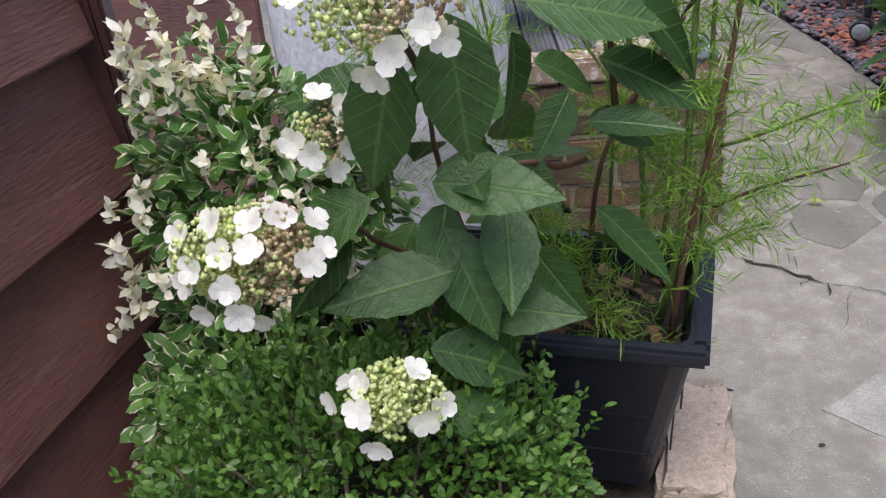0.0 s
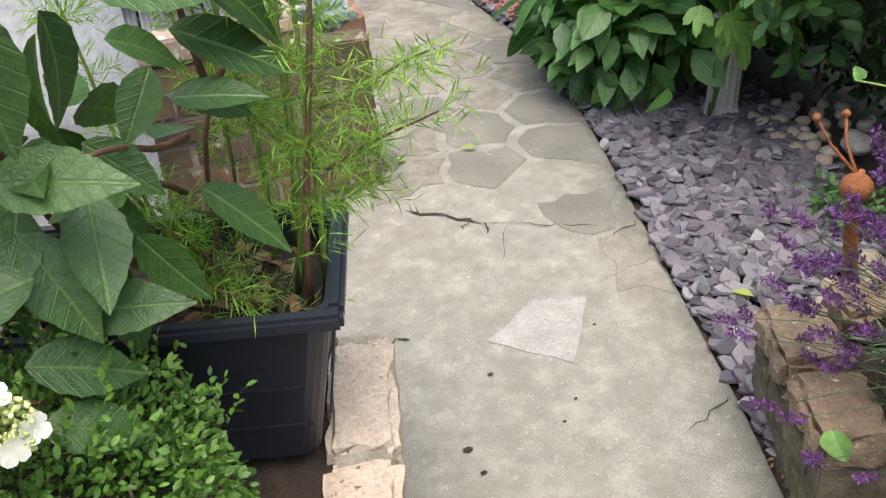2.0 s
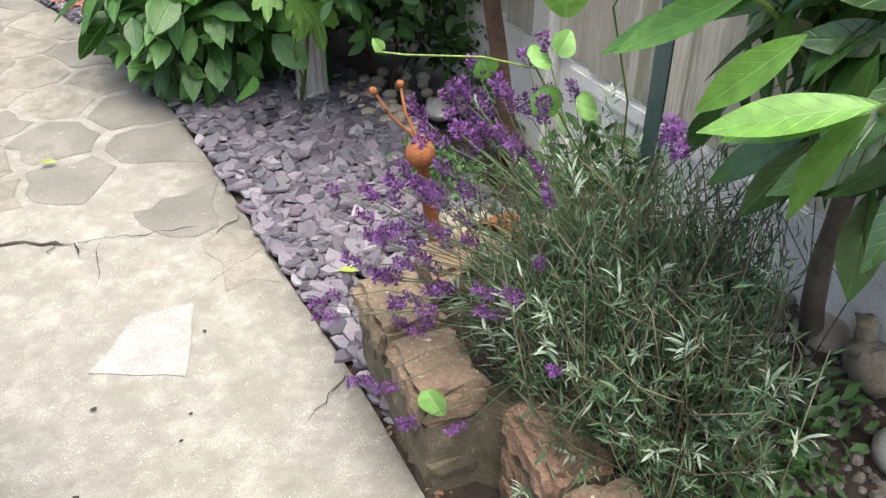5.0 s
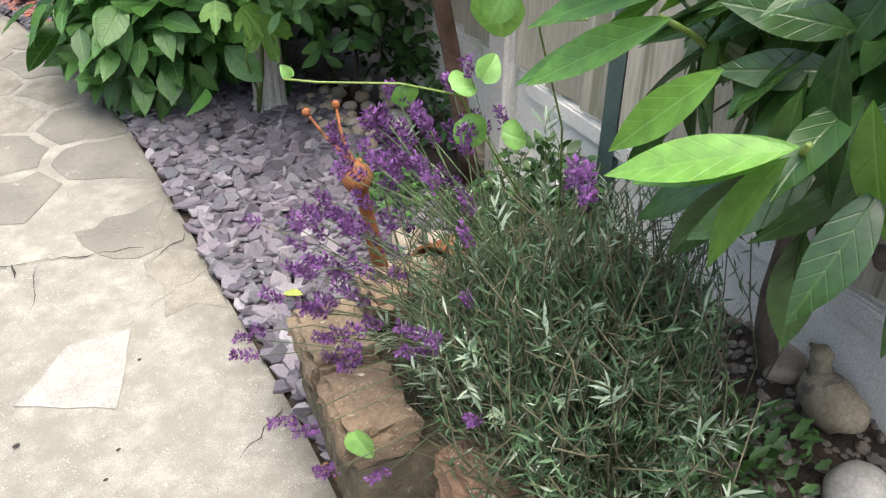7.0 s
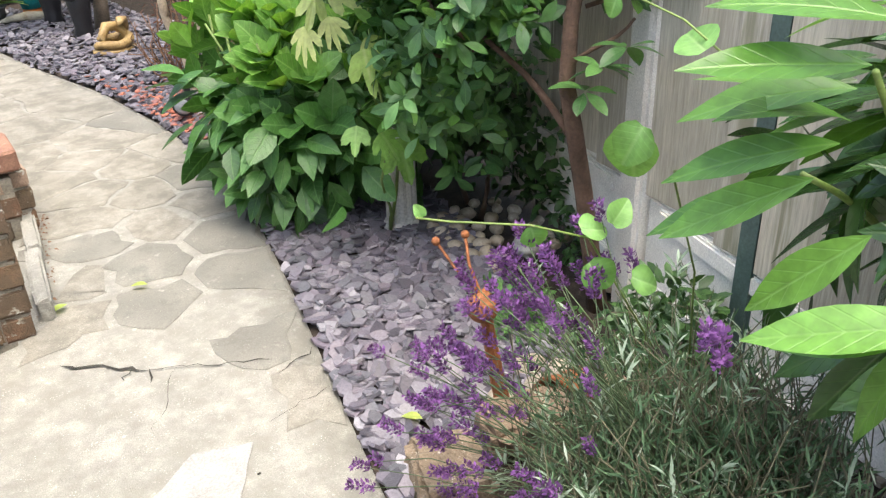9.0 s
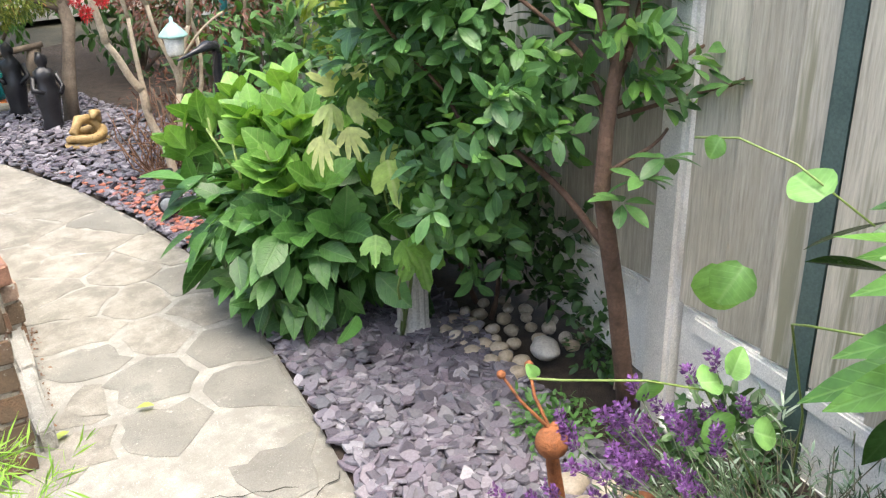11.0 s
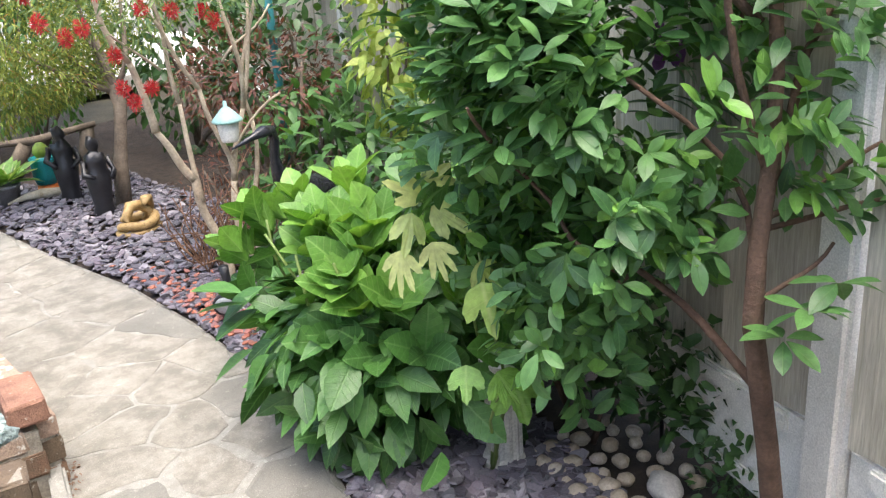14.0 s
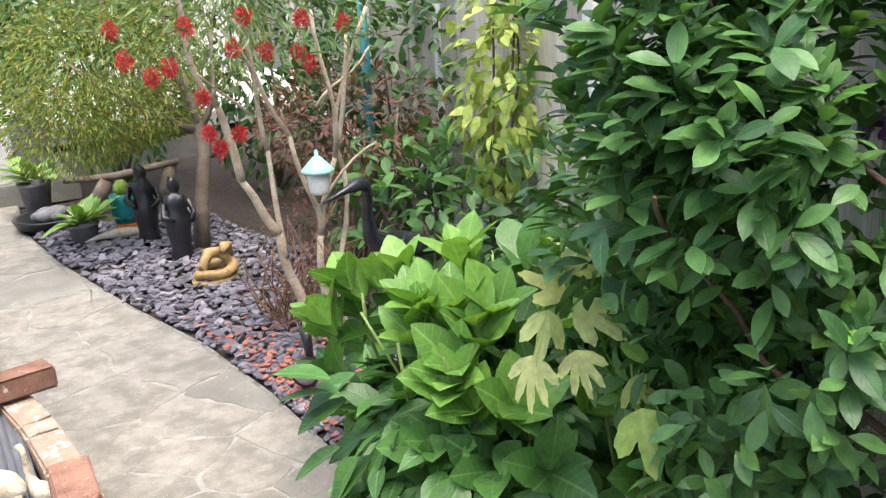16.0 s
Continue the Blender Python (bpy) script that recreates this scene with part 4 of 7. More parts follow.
hyd = thing("hydrangea", (0.4, 1.5, 0.53), "white panicle hydrangea with dark toothed leaves and red-brown stems", "shrub")
stems = [((0.42, 1.5, 0.53), (0.33, 1.25, 0.98)), ((0.42, 1.52, 0.53), (0.22, 1.2, 0.88)), ((0.45, 1.5, 0.53), (0.56, 1.42, 0.86)), ((0.56, 1.42, 0.86), (0.5, 1.36, 1.08)),
         ((0.56, 1.42, 0.86), (0.66, 1.45, 1.0)), ((0.36, 1.5, 0.53), (0.28, 1.1, 0.72)), ((0.5, 1.48, 0.7), (0.36, 1.36, 0.82)), ((0.33, 1.25, 0.98), (0.31, 1.13, 1.1)),
         ((0.45, 1.5, 0.53), (0.36, 1.42, 1.05)), ((0.52, 1.44, 0.8), (0.4, 1.3, 0.86)), ((0.36, 1.5, 0.53), (0.12, 1.35, 0.8))]
for a_, b_ in stems:
    pts_ = bend(a_, b_, 6, 0.05)
    limb("stem", [tube(pts_, np.linspace(0.0055, 0.003, 7), 6)], M_STEM, hyd)
# leaves: foot, way, size
hl = [((0.36, 1.15, 1.1), (0.08, -0.1, -1), 0.15, (0.1, -1, 0.3)), ((0.31, 1.17, 1.06), (-0.35, -0.1, -1), 0.15, (-0.3, -1, 0.2)), ((0.42, 1.2, 1.06), (0.1, 0.1, -1), 0.13, (0.9, -0.5, 0.2)),
      ((0.43, 1.3, 1.06), (1, 0.1, -0.25), 0.17, (0.1, -0.7, 0.8)), ((0.36, 1.2, 1.12), (1, 0.0, 0.05), 0.13, (0, -0.5, 1)), ((0.54, 1.36, 1.05), (1, 0.1, -0.75), 0.17, (0.5, -0.5, 0.7)),
      ((0.52, 1.36, 0.97), (1, -0.05, -0.5), 0.15, (0.3, -0.5, 0.8)), ((0.32, 1.2, 0.9), (0.9, -0.35, 0.05), 0.14, (-0.1, -0.6, 0.8)), ((0.27, 1.18, 0.9), (-1, -0.2, -0.4), 0.13, (0, -0.6, 0.8)),
      ((0.35, 1.18, 0.8), (-1, -0.3, -0.02), 0.15, (0, -0.5, 0.85)), ((0.33, 1.22, 0.84), (0.4, -0.5, -0.8), 0.14, (0.2, -0.8, 0.5)), ((0.36, 1.22, 0.72), (0.9, -0.5, 0.25), 0.12, (-0.3, -0.6, 0.75)),
      ((0.36, 1.25, 0.72), (0.6, -0.3, 0.75), 0.11, (-0.7, -0.6, 0.3)), ((0.3, 1.15, 0.72), (0.8, 0.1, -0.35), 0.13, (0.1, -0.5, 0.8)), ((0.3, 1.12, 0.66), (0.9, 0, -0.3), 0.12, (0.1, -0.5, 0.9)),
      ((0.24, 1.18, 0.86), (-0.7, -0.2, -0.7), 0.12, (-0.3, -0.7, 0.5)), ((0.3, 1.3, 1.08), (-0.2, 0.3, 0.9), 0.12, (-0.5, -0.7, 0.2)), ((0.45, 1.42, 0.95), (0.7, 0.2, -0.3), 0.11, (0, -0.5, 0.8)),
      ((0.4, 1.36, 0.86), (0.6, -0.2, -0.6), 0.11, (0, -0.8, 0.5)), ((0.36, 1.35, 0.98), (0.1, -0.1, -1), 0.14, (-0.8, -0.5, 0)), ((0.6, 1.45, 1.02), (0.6, -0.3, 0.2), 0.12, (0, -0.6, 0.8)),
      ((0.42, 1.4, 1.08), (0.6, 0.3, 0.4), 0.14, (0, -0.6, 0.8)), ((0.28, 1.25, 0.98), (-0.2, -0.1, -1), 0.14, (-0.9, -0.5, 0.1)), ((0.34, 1.32, 0.78), (-0.1, -0.2, -1), 0.13, (0.3, -0.9, 0.3)),
      ((0.5, 1.4, 0.92), (-0.4, -0.4, -0.6), 0.1, (0.2, -0.8, 0.5)), ((0.44, 1.33, 0.8), (-0.5, -0.5, 0.2), 0.1, (0, -0.6, 0.8)), ((0.3, 1.2, 1.0), (-0.9, 0.2, 0.1), 0.13, (-0.2, -0.5, 0.8))]
single("leaf", HLEAF, [h_[0] for h_ in hl], [h_[1] for h_ in hl], [h_[3] for h_ in hl], [h_[2] for h_ in hl], hyd)
p_, d_ = blob(34, (0.36, 1.36, 0.84), (0.2, 0.14, 0.24), shell=0.6)
w_, nn_ = tilt_leaves(d_, droop=0.5, spread=0.4)
single("leaf", HLEAF, p_, w_, nn_, RNG.uniform(0.09, 0.14, len(p_)), hyd)
petal_head((0.3, 1.1, 1.12), (0.09, 0.06, 0.055), 13, 520, "large white hydrangea head with cream buds and drooping florets", 0.45)
petal_head((0.145, 1.1, 0.885), (0.088, 0.06, 0.06), 19, 1400, "white hydrangea head with green and tan buds", 0.4)
petal_head((0.27, 1.05, 0.73), (0.064, 0.05, 0.045), 8, 700, "small hydrangea head of green buds and white florets", 0.0)
petal_head((0.225, 1.2, 0.97), (0.035, 0.04, 0.045), 6, 200, "white and tan hydrangea head behind the leaves", 0.6)

# feathery plant in the same planter
cosmos = thing("feathery_plant", (0.6, 1.5, 0.53), "tall feathery bright green annual with thick ridged stems", "plant")
tips = [((0.62, 1.42, 0.53), (0.69, 1.44, 1.25), 0.006), ((0.63, 1.38, 0.53), (0.7, 1.4, 1.15), 0.006), ((0.6, 1.5, 0.53), (0.62, 1.52, 1.3), 0.005), ((0.52, 1.5, 0.53), (0.42, 1.46, 0.75), 0.006),
        ((0.55, 1.46, 0.53), (0.47, 1.42, 0.68), 0.006), ((0.48, 1.55, 0.53), (0.38, 1.6, 1.1), 0.004), ((0.64, 1.55, 0.53), (0.66, 1.58, 1.25), 0.005), ((0.56, 1.58, 0.53), (0.55, 1.62, 1.15), 0.004),
        ((0.69, 1.4, 0.82), (0.8, 1.27, 0.92), 0.003), ((0.58, 1.4, 0.53), (0.5, 1.36, 0.62), 0.005), ((0.3, 1.6, 0.53), (0.2, 1.5, 1.1), 0.003), ((0.66, 1.42, 0.53), (0.7, 1.46, 1.2), 0.005), ((0.69, 1.42, 0.72), (0.83, 1.34, 0.81), 0.003), ((0.68, 1.42, 0.66), (0.75, 1.46, 0.66), 0.003), ((0.6, 1.5, 0.8), (0.5, 1.55, 1.0), 0.003), ((0.62, 1.5, 0.9), (0.72, 1.55, 1.15), 0.003), ((0.66, 1.55, 0.7), (0.56, 1.5, 0.85), 0.003)]
fp_, fd_ = [], []
for a_, b_, r_ in tips:
    pts_ = bend(a_, b_, 8, 0.03)
    limb("stem", [tube(pts_, np.linspace(r_, r_ * 0.5, 9), 6)], M_GREENSTEM if RNG.random() < 0.8 else M_STEM, cosmos)
    L = np.linalg.norm(np.array(b_) - np.array(a_))
    for k in range(int(10 + L * 92)):
        t = RNG.random() ** 0.5
        o_ = np.array(pts_[min(8, int(t * 8.99))]) + RNG.normal(0, 0.004, 3)
        w_ = RNG.normal(size=3) * np.array([1, 0.8, 0.35]) + np.array([0.25, -0.15, 0.25])
        w_ /= np.linalg.norm(w_)
        ln = RNG.uniform(0.04, 0.09)
        for q in range(9):
            base = o_ + w_ * ln * q / 9
            side = np.cross(w_, RNG.normal(size=3))
            side /= np.linalg.norm(side)
            for sgn in (1, -1):
                fp_.append(base)
                fd_.append(w_ * 0.8 + side * sgn)
fp_, fd_ = np.array(fp_), np.array(fd_)
keep_ = (fp_[:, 0] < 0.745) | (fp_[:, 2] < 0.93)
fp_, fd_ = fp_[keep_], fd_[keep_]
cloud("feathery_leaves", leaf(1, 0.07, 2, 0.4, 0.1, 0.1), L_COSMOS, fp_, fd_, RNG.normal(size=fp_.shape), RNG.uniform(0.016, 0.04, len(fp_)), cosmos)
n_ = 70
pp_ = np.column_stack([RNG.uniform(-0.2, 0.2, n_), RNG.uniform(-0.115, 0.115, n_), np.full(n_, 0.548)])
pp_ = np.array([PM @ Vector(p) for p in pp_])
tagged(cloud("leaf_litter", leaf(1, 0.6, 4, 0.45, 0.4, 0.3), M_LITTER, pp_, RNG.normal(size=(n_, 3)) * (1, 1, 0.2), np.tile([0, 0, 1.0], (n_, 1)) + RNG.normal(0, 0.35, (n_, 3)), RNG.uniform(0.015, 0.04, n_)),
       "curled dry brown leaves on the compost", "leaf litter", kind="stuff")

# variegated evergreen against the shed
euon = thing("variegated_shrub", (0.02, 1.5, 0.262), "variegated green and cream evergreen shrub with faded cream shoots", "shrub")
p1, d1 = blob(2600, (0.05, 1.5, 0.68), (0.21, 0.16, 0.29), shell=0.45)
p2, d2 = blob(1400, (0.02, 1.42, 0.48), (0.19, 0.17, 0.2), shell=0.4)
p_, d_ = np.vstack([p1, p2]), np.vstack([d1, d2])
w_, nn_ = tilt_leaves(d_, spread=0.6)
cloud("foliage", leaf(1, 0.6, 4, 0.5, 0.2, 0.15, 0.8), L_EUON, p_, w_, nn_, RNG.uniform(0.026, 0.042, len(p_)), euon)
for k in range(46):
    q, dq = blob(1, (0.05, 1.45, 0.68), (0.2, 0.14, 0.27), shell=0.05, low=-0.4)
    o_ = q[0]
    up_ = np.array([RNG.normal(0, 0.25), RNG.normal(-0.1, 0.2), 1.0])
    if k < 6:
        o_ = np.array([-0.08 + 0.035 * k, 1.45, 0.88 + 0.02 * (k % 3)])
        m_ = 40
    else:
        m_ = 12
    tt = np.linspace(0, 0.14 if k < 6 else 0.03, m_)
    pos_ = o_ + tt[:, None] * up_
    ww_ = RNG.normal(size=(m_, 3)) + up_ * 0.7
    cloud("cream_shoot", leaf(1, 0.55, 3, 0.5, 0.3, 0.1, 0.8), L_CREAM, pos_, ww_, RNG.normal(size=(m_, 3)) + np.array([0, -0.5, 0.8]), RNG.uniform(0.014, 0.027, m_), euon)
for a_, b_ in (((-0.13, 1.42, 0.65), (-0.19, 1.4, 0.6)), ((-0.12, 1.4, 0.52), (-0.17, 1.38, 0.48)), ((-0.12, 1.36, 0.44), (-0.18, 1.34, 0.4))):
    m_ = 14
    pos_ = np.array([np.array(a_) + (np.array(b_) - np.array(a_)) * i / m_ for i in range(m_)])
    cloud("cream_shoot", leaf(1, 0.55, 3, 0.5, 0.3, 0.1, 0.8), L_CREAM, pos_, RNG.normal(size=(m_, 3)) + np.array([-0.6, 0, 0]), RNG.normal(size=(m_, 3)) + np.array([0, -0.5, 0.8]), RNG.uniform(0.018, 0.03, m_), euon)
limb("stem", [tube(bend((0.02, 1.5, 0.26), (0.02 + 0.12 * math.cos(k), 1.5 + 0.1 * math.sin(k), 0.72), 5), np.linspace(0.006, 0.003, 6), 5) for k in range(8)], M_GREYBARK, euon)

# clipped box bush
box_bush = thing("box_bush", (0.18, 1.12, 0.262), "small-leaved bright green box bush in the raised bed", "shrub")
p1, d1 = blob(9500, (0.2, 1.15, 0.48), (0.27, 0.2, 0.2), shell=0.3, low=-0.6, lumps=24)
w_, nn_ = tilt_leaves(d1, droop=-0.35, spread=0.6)
cloud("foliage", leaf(1, 0.5, 3, 0.5, 0.2, 0.1, 0.8), L_BOX, p1, w_, nn_, RNG.uniform(0.01, 0.0175, len(p1)), box_bush)
sp_, sd_ = blob(220, (0.2, 1.15, 0.48), (0.272, 0.202, 0.2), shell=0.05, low=-0.2, lumps=24)
pos_, ww_ = [], []
for o_, d_ in zip(sp_, sd_):
    ax_ = d_ * 0.6 + np.array([0, 0, 0.8]) + RNG.normal(0, 0.3, 3)
    for k in range(10):
        pos_.append(o_ + ax_ * 0.004 * k)
        ww_.append(RNG.normal(size=3) + ax_ * 0.9)
pos_, ww_ = np.array(pos_), np.array(ww_)
cloud("young_growth", leaf(1, 0.5, 3, 0.5, 0.2, 0.1, 0.8), L_BOX, pos_, ww_, np.tile([0, -0.3, 1.0], (len(pos_), 1)) + RNG.normal(0, 0.4, pos_.shape), RNG.uniform(0.01, 0.018, len(pos_)), box_bush)
limb("stem", [tube(bend((0.18, 1.12, 0.26), (0.18 + 0.2 * math.cos(k), 1.12 + 0.14 * math.sin(k), 0.58), 5), np.linspace(0.006, 0.002, 6), 5) for k in range(10)], M_GREYBARK, box_bush)

v_, f_ = lathe([(0.2, 0.0), (0.24, 0.1), (0.25, 0.3), (0.255, 0.32), (0.25, 0.34), (0.26, 0.6), (0.265, 0.62), (0.26, 0.64), (0.255, 0.95), (0.22, 1.05), (0.1, 1.08)], 32)
me_ = mesh_np("water_butt", v_, f_, M_BUTT)
tagged(put("water_butt", me_, None, pose(0.2, 2.28, -0.012)), "pale grey plastic water butt behind the shrubs", "water butt")


# ---- lavender bed ----
lav = thing("lavender", (1.66, 0.9, 0.12), "bushy grey-green lavender with arching purple flower spikes", "shrub")
pos_, ww_, stems_, sp_, sw_ = [], [], [], [], []
for k in range(1350):
    a = RNG.uniform(0, 2 * math.pi)
    el = math.asin(RNG.uniform(0.0, 1.0))
    ln = RNG.uniform(0.72, 1.08)
    d_ = np.array([math.cos(a) * math.cos(el) * 0.3, math.sin(a) * math.cos(el) * 0.36, math.sin(el) * 0.46 + 0.02])
    o_ = np.array([1.66, 0.88, 0.14]) + np.array([RNG.normal(0, 0.06), RNG.normal(0, 0.08), 0])
    e_ = o_ + d_ * ln
    if e_[0] < 1.2 + 0.36 * (e_[1] - 0.4) or (e_[0] - 1.66) * 0.6 - (e_[1] - 0.88) * 0.8 > 0.17:
        continue
    pts_ = bend(o_, e_, 4, 0.1, 0.02)
    stems_.append(tube(pts_, np.linspace(0.0022, 0.001, 5), 3))
    u_ = d_ / np.linalg.norm(d_) * 0.7 + np.array([0, 0, 0.35])
    for q in range(22):
        t = 0.42 + 0.58 * q / 22
        pos_.append(o_ + (e_ - o_) * t + RNG.normal(0, 0.005, 3))
        ww_.append(u_ * 0.8 + RNG.normal(0, 0.62, 3))
    if RNG.random() < 0.1:
        sp_.append((e_, u_))
pos_, ww_ = np.array(pos_), np.array(ww_)
tagged(cloud("foliage", leaf(1, 0.13, 2, 0.5, 0.3, 0.1), L_LAV, pos_, ww_, RNG.normal(size=pos_.shape) + np.array([0, 0, 0.7]), RNG.uniform(0.018, 0.036, len(pos_)), lav), kind="stuff")
rp_, rw_ = [], []
for e_, u_ in sp_:
    for q in range(12):
        s1 = np.cross(u_, RNG.normal(size=3))
        rp_.append(e_ + u_ * 0.004 * q)
        rw_.append(u_ * (0.6 + 0.05 * q) + s1 / np.linalg.norm(s1) * 0.8)
rp_, rw_ = np.array(rp_), np.array(rw_)
tagged(cloud("rosette_foliage", leaf(1, 0.16, 3, 0.5, 0.3, 0.25), L_SILVER, rp_, rw_, np.tile([0, 0, 1.0], (len(rp_), 1)) + RNG.normal(0, 0.3, rp_.shape), RNG.uniform(0.016, 0.036, len(rp_)), lav, "silvery young leaf rosettes"), kind="stuff")
tagged(limb("stem", stems_, M_GREYSTEM, lav, "dry woody stems"), kind="stuff")


def spike(c, d, ln, w):
    """A lavender flower spike of small whorled buds."""
    d = np.array(d, float) / np.linalg.norm(d)
    n = int(120 * ln / 0.05)
    t = np.floor(RNG.random(n) * 6) / 6 + RNG.normal(0, 0.04, n)
    sd = np.cross(d, RNG.normal(size=(n, 3)))
    sd /= np.linalg.norm(sd, axis=1, keepdims=True)
    p = np.array(c) + d * ln * t[:, None] + sd * w * 0.4 * RNG.random((n, 1))
    return cloud("flower_spike", leaf(1, 0.55, 2, 0.5, 0.4, 0.1, 0.7), L_PURPLE, p, sd + d * 0.6, sd + RNG.normal(0, 0.4, sd.shape), RNG.uniform(0.0055, 0.0095, n), lav)


tops = [(1.45 + RNG.normal(0, 0.05), 1.2 + RNG.normal(0, 0.08), 0.42 + RNG.normal(0, 0.08)) for k in range(44)]
tops += [(1.52 + RNG.normal(0, 0.045), 1.11 + RNG.normal(0, 0.04), 0.66 + RNG.normal(0, 0.035)) for k in range(34)]
tops += [(1.46 + RNG.normal(0, 0.03), 1.17 + RNG.normal(0, 0.05), 0.58 + RNG.normal(0, 0.05)) for k in range(12)]
tops += [(1.29, 1.23, 0.36), (1.3, 1.1, 0.3), (1.27, 1.02, 0.3), (1.33, 0.98, 0.28), (1.35, 1.3, 0.33), (1.42, 0.76, 0.79), (1.43, 0.77, 0.8), (1.41, 0.77, 0.81), (1.45, 0.95, 0.63), (1.4, 0.95, 0.5), (1.34, 1.33, 0.3), (1.42, 1.02, 0.42), (1.3, 1.16, 0.27), (1.37, 0.85, 0.45)]
st_ = []
for p_ in tops:
    o_ = np.array([1.64, 0.92, 0.3]) + RNG.normal(0, 0.05, 3)
    v = np.array(p_) - o_
    st_.append(tube(bend(o_, p_, 5, 0.03, -0.06), np.linspace(0.0013, 0.0009, 6), 3))
    spike(p_, v / np.linalg.norm(v) + np.array([-0.15, 0, 0.2]), RNG.uniform(0.026, 0.046), 0.016)
limb("flower_stem", st_, M_LAVSTEM, lav)

n_ = 260
tt_ = RNG.random(n_)
pp_ = np.column_stack([np.where(tt_ < 0.5, 1.255 + tt_ * 0.5 + 0.0, 1.1 + (tt_ - 0.5) * 0.3), np.where(tt_ < 0.5, 0.8 + tt_ * 1.3, 2.7 + (tt_ - 0.5) * 1.4), np.full(n_, 0.008)]) + RNG.normal(0, 0.012, (n_, 3)) * (1, 1, 0.1)
tagged(cloud("edge_litter", leaf(1, 0.6, 3, 0.45, 0.4, 0.3), M_LITTER, pp_, RNG.normal(size=(n_, 3)) * (1, 1, 0.2), np.tile([0, 0, 1.0], (n_, 1)) + RNG.normal(0, 0.35, (n_, 3)), RNG.uniform(0.006, 0.016, n_)),
       "rust-brown leaf crumbs along the wall foot", "leaf litter", kind="stuff")

# small green herbs at the bed's edge
herb = thing("herb_clump", (1.75, 0.72, 0.12), "low green toothed-leaf weeds beside the gravel", "plant")
pos_, d_ = blob(560, (1.74, 0.72, 0.13), (0.24, 0.16, 0.12), shell=0.6, low=0.0)
w_, nn_ = tilt_leaves(d_, spread=0.6)
cloud("foliage", leaf(1, 0.4, 6, 0.5, 0.2, 0.25, 1, 0.1, 0.2), L_DARK, pos_, w_, nn_, RNG.uniform(0.02, 0.042, len(pos_)), herb)


def stones(n, region, size, mat, z, flat=0.6):
    """Loose gravel in one mesh."""
    tv = []
    for k in range(8):
        a = 2 * math.pi * k / 8
        tv.append((math.cos(a) * 0.5, math.sin(a) * 0.45, 0))
    tv += [(math.cos(2 * math.pi * k / 5) * 0.28, math.sin(2 * math.pi * k / 5) * 0.28, 0.3) for k in range(5)]
    tf = [(8, 9, 10, 11, 12)]
    for k in range(8):
        a, b = 8 + (k * 5) // 8, 8 + (((k + 1) * 5) // 8) % 5
        tf.append((k, (k + 1) % 8, b) if a == b else (k, (k + 1) % 8, b, a))
    x0, x1, y0, y1 = region
    pos = np.column_stack([RNG.uniform(x0, x1, n), RNG.uniform(y0, y1, n), z + RNG.uniform(0, 0.02, n)])
    return (np.array(tv, float), tf, np.full((13, 2), 0.3)), pos


tm_, pos_ = stones(2400, (1.55, 2.5, 0.2, 1.1), 0.03, M_GRAVEL, 0.115)
tagged(cloud("gravel", tm_, M_GRAVEL, pos_, RNG.normal(size=pos_.shape) * (1, 1, 0.25), np.tile([0, 0, 1.0], (len(pos_), 1)) + RNG.normal(0, 0.35, pos_.shape), RNG.uniform(0.012, 0.03, len(pos_)), smooth=False),
       "mixed buff and grey gravel round the laurel", "gravel", kind="stuff")


def pebble(at, r, mat, squash=0.6, label="rounded buff river pebble", rz=0.0, long=1.3):
    bm = bmesh.new()
    bmesh.ops.create_icosphere(bm, subdivisions=3, radius=1)
    o = RNG.random(3) * 50
    for v in bm.verts:
        k = 1 + 0.18 * noise.noise(v.co * 1.3 + Vector(o))
        v.co = Vector((v.co.x * r * long * k, v.co.y * r * k, v.co.z * r * squash * k))
    ob = part("pebble", bm, mat, smooth=True)
    ob.matrix_basis = pose(at[0], at[1], at[2] + r * squash * 0.75, 0, 0, rz)
    return tagged(ob, label, "pebble", "pebbles in the border")


heap = [(2.4, 2.17)]
while len(heap) < 34:
    q = (2.22 + 0.34 * RNG.random(), 2.12 + 0.42 * RNG.random())
    if all(math.hypot(q[0] - o[0], q[1] - o[1]) > (0.075 if o == heap[0] else 0.05) for o in heap):
        heap.append(q)
        pebble((*q, 0.0), RNG.uniform(0.018, 0.026), M_PEBBLE, 0.85, rz=RNG.uniform(0, 180), long=1.15)
pebble((2.4, 2.17, 0.0), 0.042, M_WPEBBLE, 0.75, "large pale rounded pebble", 60, 1.5)
for x, y, r in ((1.95, 1.58, 0.045), (1.87, 1.52, 0.04), (1.99, 1.68, 0.04), (2.04, 1.62, 0.035), (1.86, 1.62, 0.035), (2.05, 1.53, 0.04), (1.8, 1.58, 0.03), (1.92, 1.48, 0.04)):
    pebble((x, y, 0.0), r, M_PEBBLE, 0.75, "rounded brown pebble beside the lavender", RNG.uniform(0, 180), 1.1)
pebble((2.05, 1.47, 0.0), 0.045, M_WPEBBLE, 0.85, "round white pebble beside the lavender", 0, 1.05)

